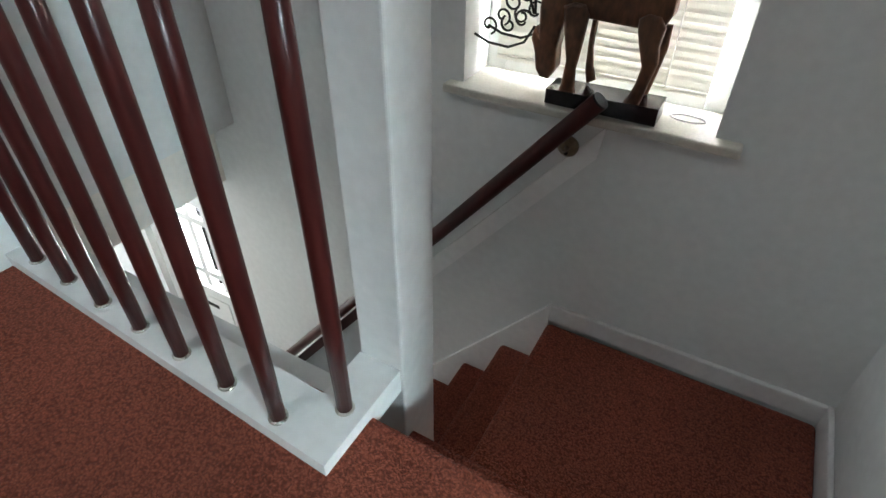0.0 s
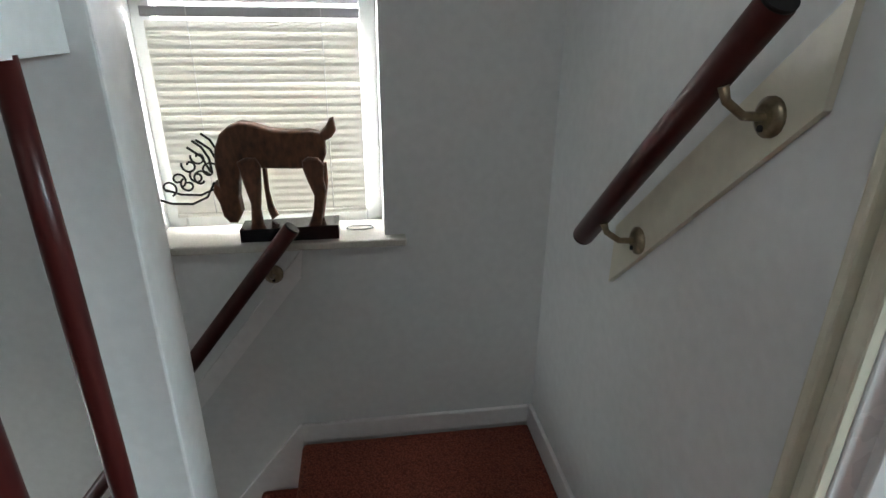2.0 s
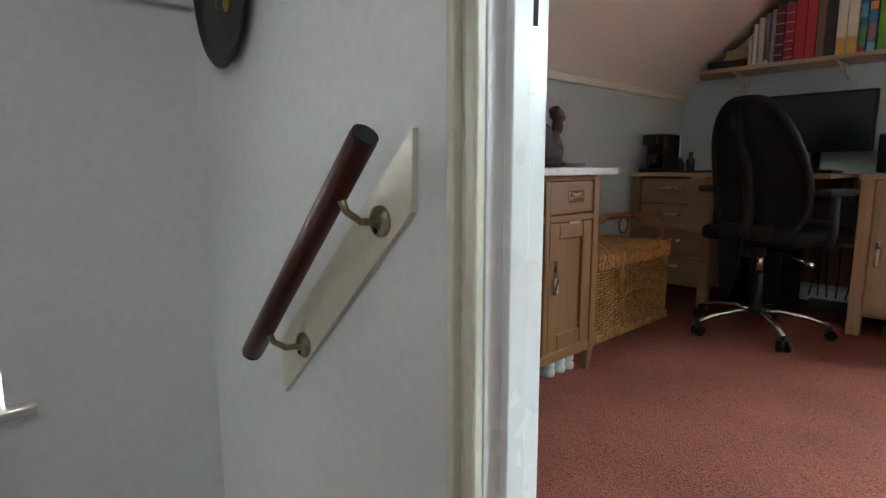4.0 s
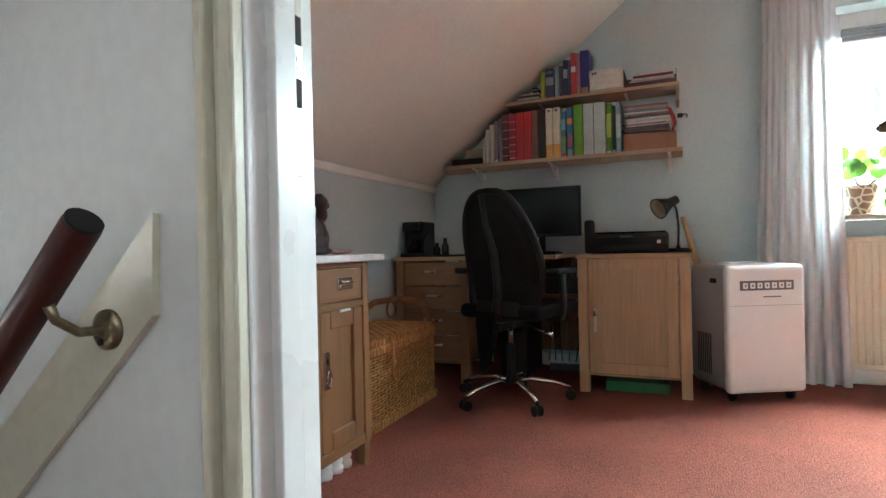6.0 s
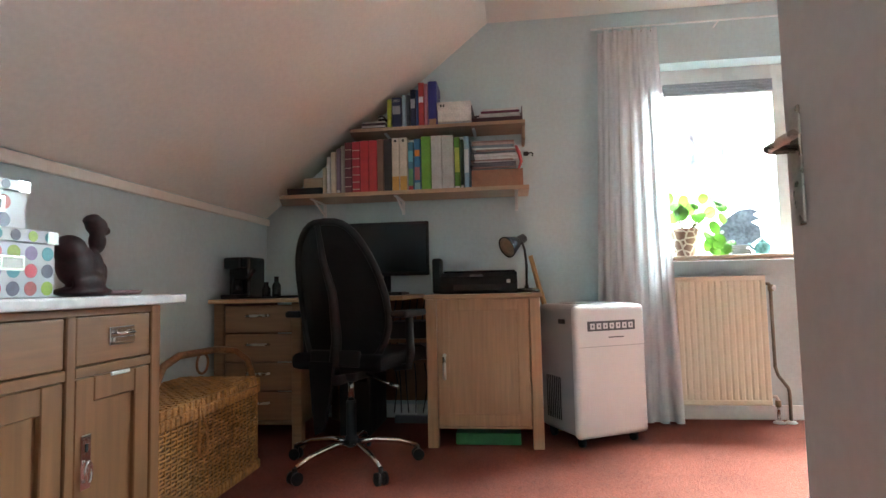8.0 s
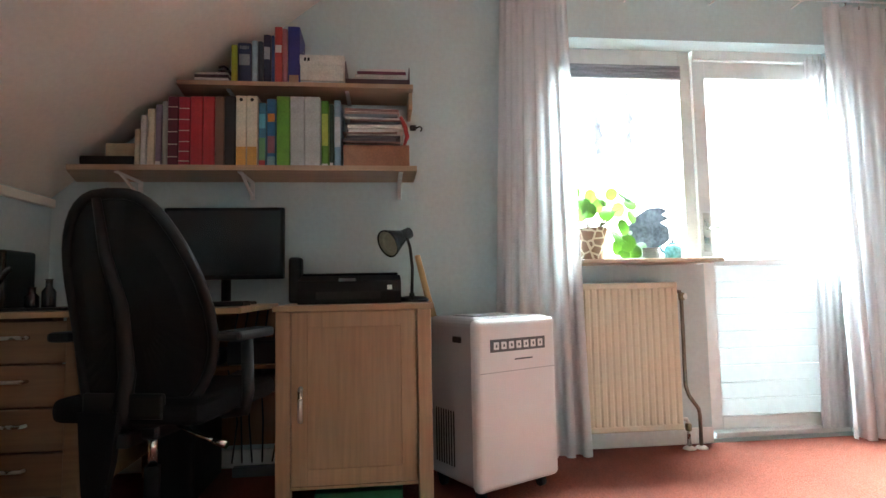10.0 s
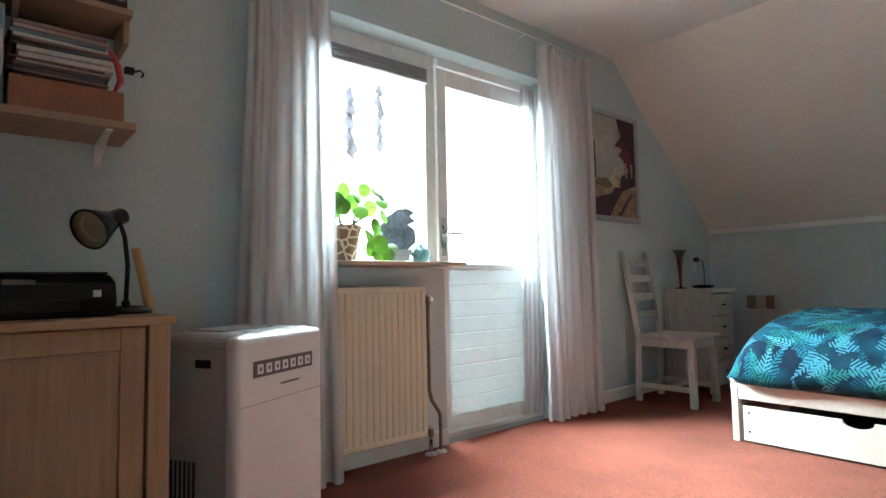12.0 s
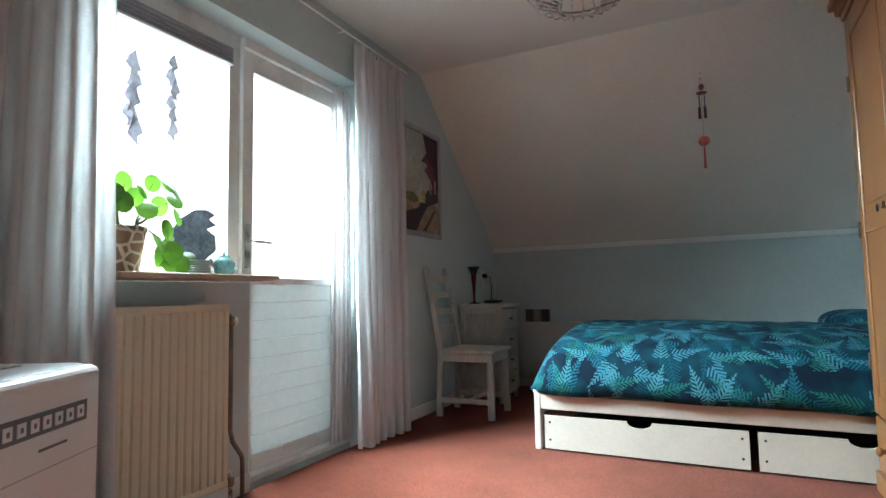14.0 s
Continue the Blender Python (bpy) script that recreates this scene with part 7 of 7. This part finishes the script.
def bird_string(y, ztop, zbot, n, label):
    root = thing("bird_mobile", label, "hanging ornament", pose(3.93, y, 0), "hanging bird strings")
    bm = bm_new()
    tube(bm, [(0, 0, 2.0), (0, 0, zbot + 0.05)], 0.001, 5)
    part("cord", bm, STEEL, root)
    h = (ztop - zbot) / n
    for k in range(n):
        z = ztop - h * (k + 0.5)
        s = h * random.uniform(1.0, 1.3)
        d = random.choice((-1, 1))
        bm = bm_new()
        pts = [(0.0, 0.75 * s), (d * 0.34 * s, 0.35 * s), (d * 0.50 * s, -0.05 * s), (d * 0.20 * s, -0.30 * s), (d * 0.26 * s, -0.72 * s), (-d * 0.02 * s, -0.45 * s), (-d * 0.34 * s, -0.22 * s), (-d * 0.16 * s, 0.18 * s)]
        prism(bm, [(p[0], z + p[1]) for p in pts], "x", -0.004 + 0.010 * (k % 2), 0.003 + 0.010 * (k % 2))
        part("bird", bm, GREYGLASS, root)


bird_string(-0.82, 1.86, 1.52, 5, "string of grey bird shapes hanging in the window")
bird_string(-1.0, 1.92, 1.57, 6, "longer string of grey bird shapes hanging in the window")

# ---- picture, bedside things, hangings ----
pic = thing("picture", "framed coastal painting with a dark red tree in a silver frame", "picture", pose(3.818, -3.0, 1.705))
bm = bm_new()
for a in ((-0.31, -0.272, -0.41, 0.41), (0.272, 0.31, -0.41, 0.41), (-0.272, 0.272, -0.41, -0.372), (-0.272, 0.272, 0.372, 0.41)):
    box(bm, -0.024, -0.001, a[0], a[1], a[2], a[3], 0.005)
part("frame", bm, SILVER_FRAME, pic)
bm = bm_new()
box(bm, -0.008, -0.002, -0.272, 0.272, -0.372, 0.372)
cv = part("canvas", bm, mat("painted_sky", (0.42, 0.43, 0.38), 0.7, vary=0.15, scale=5, fine=30), pic)


def paint(pts, rgb, k):
    bm = bm_new()
    prism(bm, pts, "x", -0.009 - 0.0007 * k, -0.0082 - 0.0007 * k)
    part("painted_shape", bm, mat("paint", rgb, 0.6, vary=0.35, scale=14, fine=60), cv)


# shapes given as (across, up); the picture's left side is towards +y
def sh(*p):
    return [(-a, b) for a, b in p]


paint(sh((-0.27, -0.37), (0.27, -0.37), (0.27, -0.16), (0.05, -0.12), (-0.10, -0.16), (-0.27, -0.14)), (0.36, 0.26, 0.17), 1)
paint(sh((-0.27, -0.37), (-0.08, -0.37), (0.0, -0.27), (0.10, -0.17), (0.27, -0.12), (0.27, 0.0), (0.10, -0.05), (-0.05, -0.20), (-0.27, -0.25)), (0.05, 0.02, 0.035), 2)
paint(sh((-0.27, -0.14), (-0.12, -0.17), (-0.02, -0.14), (-0.12, -0.09), (-0.22, -0.10)), (0.16, 0.15, 0.05), 3)
paint(sh((-0.04, -0.15), (0.06, -0.15), (0.06, -0.06), (0.01, -0.04), (-0.04, -0.07)), (0.52, 0.44, 0.22), 4)
paint(sh((0.03, 0.372), (0.27, 0.372), (0.27, -0.02), (0.20, -0.06), (0.16, 0.02), (0.06, 0.10), (0.12, 0.16), (0.0, 0.16), (0.09, 0.24)), (0.05, 0.015, 0.03), 5)
paint(sh((0.02, 0.19), (0.12, 0.21), (0.20, 0.14), (0.22, 0.02), (0.12, 0.06), (0.05, 0.10), (0.10, 0.14)), (0.16, 0.03, 0.04), 6)
paint(sh((0.12, 0.04), (0.15, 0.05), (0.16, -0.07), (0.13, -0.07)), (0.45, 0.30, 0.25), 7)
paint(sh((0.20, 0.04), (0.23, 0.05), (0.23, -0.06), (0.21, -0.06)), (0.45, 0.30, 0.25), 7)
paint(sh((-0.27, 0.14), (-0.245, 0.18), (-0.24, -0.10), (-0.27, -0.12)), (0.06, 0.03, 0.05), 5)
paint(sh((0.02, -0.36), (0.07, -0.36), (0.22, -0.20), (0.20, -0.19)), (0.08, 0.04, 0.04), 4)

glassv = thing("goblet_lamp", "slim red-stemmed glass candle lamp on the bedside cabinet", "candle holder", pose(3.70, -3.70, 0.785))
bm = bm_new()
lathe(bm, [(0.045, 0.0), (0.045, 0.008), (0.012, 0.014), (0.010, 0.02)], (0, 0, 0), 20)
part("foot", bm, BLACK_GLOSS, glassv)
bm = bm_new()
lathe(bm, [(0.009, 0.02), (0.013, 0.12), (0.024, 0.24), (0.022, 0.245)], (0, 0, 0), 16)
part("stem", bm, mat("red_glass", (0.12, 0.02, 0.02), 0.2, vary=0.15, bump=0.0), glassv)
bm = bm_new()
lathe(bm, [(0.024, 0.246), (0.034, 0.28), (0.055, 0.31), (0.052, 0.31), (0.03, 0.28), (0.02, 0.25)], (0, 0, 0), 18)
part("bowl", bm, glass_mat("smoky_bowl", (0.6, 0.6, 0.58), 0.1), glassv)
bm = bm_new()
lathe(bm, [(0.05, 0.0), (0.075, 0.006), (0.085, 0.025), (0.03, 0.03)], (3.58, -3.82, 0.785), 20)
solo("black_bowl", bm, BLACK_GLOSS, "shallow black bowl on the bedside cabinet", "bowl")
soc = thing("wall_socket", "white double wall socket with black plugs beside the bed", "socket", pose(3.82, -4.16, 1.00), kind="structure")
bm = bm_new()
box(bm, -0.012, -0.001, -0.04, 0.04, -0.07, 0.07, 0.003)
part("plate", bm, LABEL_WHITE, soc)
bm = bm_new()
box(bm, -0.05, -0.012, -0.02, 0.02, 0.01, 0.05, 0.006)
part("plug", bm, BLACK_PLASTIC, soc)
bm = bm_new()
tube(bm, [(-0.045, 0.0, 0.03), (-0.08, -0.01, 0.02), (-0.09, -0.015, -0.08), (-0.09, 0.0, -0.20)], 0.004, 6)
part("cord", bm, BLACK_PLASTIC, soc)
hb = thing("headboard_ledge", "low off-white boxed ledge along the knee wall behind the bed", "ledge", pose(0, 0, 0), kind="structure")
bm = bm_new()
box(bm, 0.60, 3.55, KR + 0.001, KR + 0.10, 0.09, 0.60, 0.004)
part("ledge", bm, mat("ledge_paint", (0.60, 0.61, 0.60), 0.6, vary=0.04), hb)
for k, x in enumerate((3.455, 3.380, 3.305)):
    bm = bm_new()
    box(bm, x - 0.034, x + 0.034, KR + 0.02, KR + 0.075, 0.601, 0.715, 0.004)
    solo("picture_block", bm, cover(((0.20, 0.15, 0.12), (0.42, 0.38, 0.33), (0.22, 0.18, 0.16))[k], 0.5), "small brown photo block on the ledge by the bed", "photo block", group="photo blocks on the ledge")

chime = thing("wind_chime", "small red and dark wood hanging with a red tassel", "hanging ornament", pose(1.90, -3.36, 0))
bm = bm_new()
tube(bm, [(0, 0.03, 2.275), (0.0, 0.02, 2.30), (0.003, 0.0, 2.297), (0.004, 0.0, 2.24)], 0.003, 6)
part("hook", bm, BRONZE, chime)
bm = bm_new()
tube(bm, [(0.004, 0, 2.25), (0.0, 0, 1.86)], 0.0012, 5)
part("cord", bm, cover((0.3, 0.05, 0.05)), chime)
bm = bm_new()
blob(bm, (0.0, 0, 2.195), (0.018, 0.018, 0.022))
blob(bm, (0.0, 0, 2.155), (0.034, 0.014, 0.014))
part("knot", bm, cover((0.12, 0.03, 0.03)), chime)
for s in (-1, 1):
    bm = bm_new()
    tube(bm, [(s * 0.016, 0, 2.14), (s * 0.016, 0, 2.06)], 0.004, 8)
    tube(bm, [(s * 0.016, 0, 2.06), (s * 0.017, 0, 1.985)], 0.010, 10)
    part("bar", bm, cover((0.03, 0.015, 0.035)), chime)
bm = bm_new()
blob(bm, (0.0, 0, 1.835), (0.036, 0.018, 0.034))
part("ball", bm, mat("red_lacquer", (0.30, 0.05, 0.035), 0.35, vary=0.4, scale=60, fine=120), chime)
bm = bm_new()
tube(bm, [(0, 0, 1.802), (0, 0, 1.72), (0.0, 0, 1.655)], [0.005, 0.007, 0.009], 8)
part("tassel", bm, cover((0.42, 0.06, 0.06), 0.8), chime)

pend = thing("ceiling_lamp", "round wire-ribbed metal ceiling lamp", "lamp", pose(2.41, -2.10, 0))
bm = bm_new()
lathe(bm, [(0.06, CZ - 0.03), (0.06, CZ - 0.001), (0.05, CZ)], (0, 0, 0), 20)
part("ceiling_rose", bm, STEEL, pend)
bm = bm_new()
tube(bm, [(0, 0, CZ - 0.02), (0, 0, CZ - 0.12)], 0.012, 10)
part("stem", bm, STEEL, pend)
for k in range(26):
    a = 2 * math.pi * k / 26
    bm = bm_new()
    tube(bm, [(0.05 * math.cos(a), 0.05 * math.sin(a), CZ - 0.05), (0.22 * math.cos(a), 0.22 * math.sin(a), CZ - 0.09), (0.26 * math.cos(a), 0.26 * math.sin(a), CZ - 0.16), (0.21 * math.cos(a), 0.21 * math.sin(a), CZ - 0.225), (0.11 * math.cos(a), 0.11 * math.sin(a), CZ - 0.255)], 0.0045, 6)
    part("rib", bm, STEEL, pend)
for rr, z in ((0.11, CZ - 0.255), (0.262, CZ - 0.155)):
    bm = bm_new()
    tube(bm, [(rr * math.cos(2 * math.pi * q / 36), rr * math.sin(2 * math.pi * q / 36), z) for q in range(36)], 0.006, 8, closed=True)
    part("hoop", bm, STEEL, pend)
bm = bm_new()
lathe(bm, [(0.01, CZ - 0.20), (0.045, CZ - 0.18), (0.05, CZ - 0.14), (0.02, CZ - 0.10)], (0, 0, 0), 18)
part("bulb", bm, LABEL_WHITE, pend)
bm = bm_new()
tube(bm, [(3.46, -0.20, CZ - 0.004), (3.455, -0.20, CZ - 0.07), (3.46, -0.205, CZ - 0.09)], 0.004, 6)
tube(bm, [(3.50, -0.22, CZ - 0.004), (3.505, -0.22, CZ - 0.05)], 0.004, 6)
solo("ceiling_hook", bm, DARK, "small dark metal hook in the ceiling", "hook")

# ---- on the stairs ----
plate = thing("wall_plate", "dark oval wall plate painted with yellow flowers beside the stairs", "plate", pose(SX - 0.002, 1.49, 1.25))
bm = bm_new()
n = 36
rows = []
for f, d in ((1.0, 0.020), (0.97, 0.026), (0.78, 0.012), (0.0, 0.010)):
    rows.append([bm.verts.new((-d, 0.150 * f * math.cos(2 * math.pi * q / n), 0.205 * f * math.sin(2 * math.pi * q / n))) for q in range(n)] if f else [bm.verts.new((-d, 0, 0))])
back = [bm.verts.new((0.0, 0.09 * math.cos(2 * math.pi * q / n), 0.13 * math.sin(2 * math.pi * q / n))) for q in range(n)]
for a, b in zip(rows[:-2], rows[1:-1]):
    for q in range(n):
        bm.faces.new((a[q], a[(q + 1) % n], b[(q + 1) % n], b[q])).smooth = True
for q in range(n):
    bm.faces.new((rows[-2][q], rows[-2][(q + 1) % n], rows[-1][0]))
    bm.faces.new((back[q], back[(q + 1) % n], rows[0][(q + 1) % n], rows[0][q])).smooth = True
bm.faces.new(back)
bmesh.ops.recalc_face_normals(bm, faces=bm.faces[:])
dish = part("dish", bm, mat("dark_lacquer", (0.018, 0.014, 0.012), 0.3, vary=0.3, bump=0.05), plate)
for k in range(11):
    bm = bm_new()
    a, b = random.uniform(-0.045, 0.045), random.uniform(-0.11, 0.05)
    s = random.uniform(0.010, 0.02)
    lathe(bm, [(s, 0.0), (s * 0.5, 0.0012)], (0, 0, 0), 9, Matrix.Translation((-0.0125, a, b)) @ pose(0, 0, 0, 0, -90, 0))
    part("flower", bm, cover(((0.35, 0.27, 0.05), (0.10, 0.13, 0.03), (0.40, 0.34, 0.16))[k % 3], 0.5), dish)

# carved deer on the sill
DEERW = mat("carved_brown_wood", (0.11, 0.045, 0.021), 0.45, vary=0.5, scale=9, fine=70, bump=0.15, stretch=(1, 1, 0.5))


def deer():
    """A standing deer that lowers its head, carved in flat-sided wood, on a black base, with curled iron antlers."""
    def P(u, v):
        return (-0.155 + (u - 598) * 0.00142, 0.303 + (432 - v) * 0.00142)
    bm = bm_new()
    prism(bm, [P(u, v) for u, v in ((420, 432), (598, 432), (598, 404), (420, 408))], "y", 1.700, 1.778)
    base_faces = len(bm.faces)
    body = [(393, 330), (390, 290), (393, 262), (404, 236), (420, 222), (440, 215), (462, 219), (490, 229), (520, 232), (555, 231), (575, 236), (586, 226), (592, 214), (600, 211), (604, 232), (596, 244), (584, 250), (584, 275), (577, 290), (560, 300), (520, 299), (470, 297), (450, 294), (436, 290), (428, 320), (424, 350), (426, 380), (416, 398), (402, 397), (393, 385), (389, 360), (381, 338), (384, 322)]
    def slab(pts, y0, y1):
        b2 = bm_new()
        prism(b2, [P(u, v) for u, v in pts], "y", y0, y1)
        bmesh.ops.bevel(b2, geom=[e for e in b2.edges if abs(e.verts[0].co.y - e.verts[1].co.y) < 1e-6], offset=0.006, segments=2, affect="EDGES", profile=0.5)
        me = bpy.data.meshes.new("tmp")
        b2.to_mesh(me)
        b2.free()
        bm.from_mesh(me)
        bpy.data.meshes.remove(me)
    slab(body, 1.716, 1.762)
    slab([(430, 282), (445, 275), (462, 276), (470, 290), (467, 330), (462, 370), (464, 400), (468, 409), (438, 412), (442, 396), (445, 360), (436, 320)], 1.702, 1.717)
    slab([(465, 290), (474, 298), (473, 345), (478, 375), (486, 396), (472, 406), (466, 385), (464, 340)], 1.760, 1.775)
    slab([(541, 284), (552, 276), (570, 278), (580, 292), (577, 318), (581, 340), (574, 372), (569, 398), (566, 410), (540, 411), (548, 396), (555, 374), (558, 348), (548, 320), (542, 300)], 1.702, 1.717)
    slab([(556, 296), (582, 296), (583, 330), (576, 372), (570, 404), (556, 404), (562, 370), (566, 340)], 1.760, 1.775)
    for f in bm.faces:
        f.material_index = 0
    bm.faces.ensure_lookup_table()
    for f in bm.faces[:base_faces]:
        f.material_index = 1
    def curl(c, r0, r1, a0, a1, y):
        k = 16
        return [(P(c[0] + (r0 + (r1 - r0) * q / k) * math.cos(radians(a0 + (a1 - a0) * q / k)), c[1] + (r0 + (r1 - r0) * q / k) * math.sin(radians(a0 + (a1 - a0) * q / k)))) for q in range(k + 1)]
    start = len(bm.faces)
    for y, off in ((1.712, (0, 0)), (1.766, (6, -5))):
        def add(line, r=0.0032):
            tube(bm, [(x, y, z) for x, z in line], r, 6)
        o = off
        add([P(387 + o[0], 318 + o[1]), P(372 + o[0], 345 + o[1]), P(345 + o[0], 357 + o[1]), P(310 + o[0], 355 + o[1]), P(284 + o[0], 345 + o[1])])
        add([P(386 + o[0], 300 + o[1]), P(384 + o[0], 275 + o[1]), P(374 + o[0], 255 + o[1]), P(360 + o[0], 244 + o[1])])
        add([P(384 + o[0], 300 + o[1]), P(372 + o[0], 272 + o[1]), P(350 + o[0], 255 + o[1])])
        add(curl((350 + o[0], 287 + o[1]), 4, 14, 200, 560, y), 0.0028)
        add(curl((309 + o[0], 327 + o[1]), 4, 15, 60, 430, y), 0.0028)
        add(curl((343 + o[0], 322 + o[1]), 4, 14, 250, 600, y), 0.0028)
        add(curl((366 + o[0], 312 + o[1]), 5, 17, 30, 330, y), 0.0028)
    bm.faces.ensure_lookup_table()
    for f in bm.faces[start:]:
        f.material_index = 2
    ob = solo("deer_sculpture", bm, [DEERW, BLACK_GLOSS, mat("black_iron", (0.012, 0.012, 0.014), 0.4, 0.6, vary=0.2)], "carved brown wooden deer with curled black iron antlers on the sill", "sculpture")
    return ob


deer()
bm = bm_new()
pts = []
for q in range(46):
    a = q * 0.42
    pts.append((-0.10 + (0.036 + 0.004 * math.sin(q)) * math.cos(a), 1.775 + 0.018 * math.sin(a), 0.3035 + 0.0012 * math.sin(2.3 * a) + 0.002))
tube(bm, pts, 0.0012, 5)
solo("coiled_cord", bm, LABEL_WHITE, "coiled white blind cord on the sill", "cord")
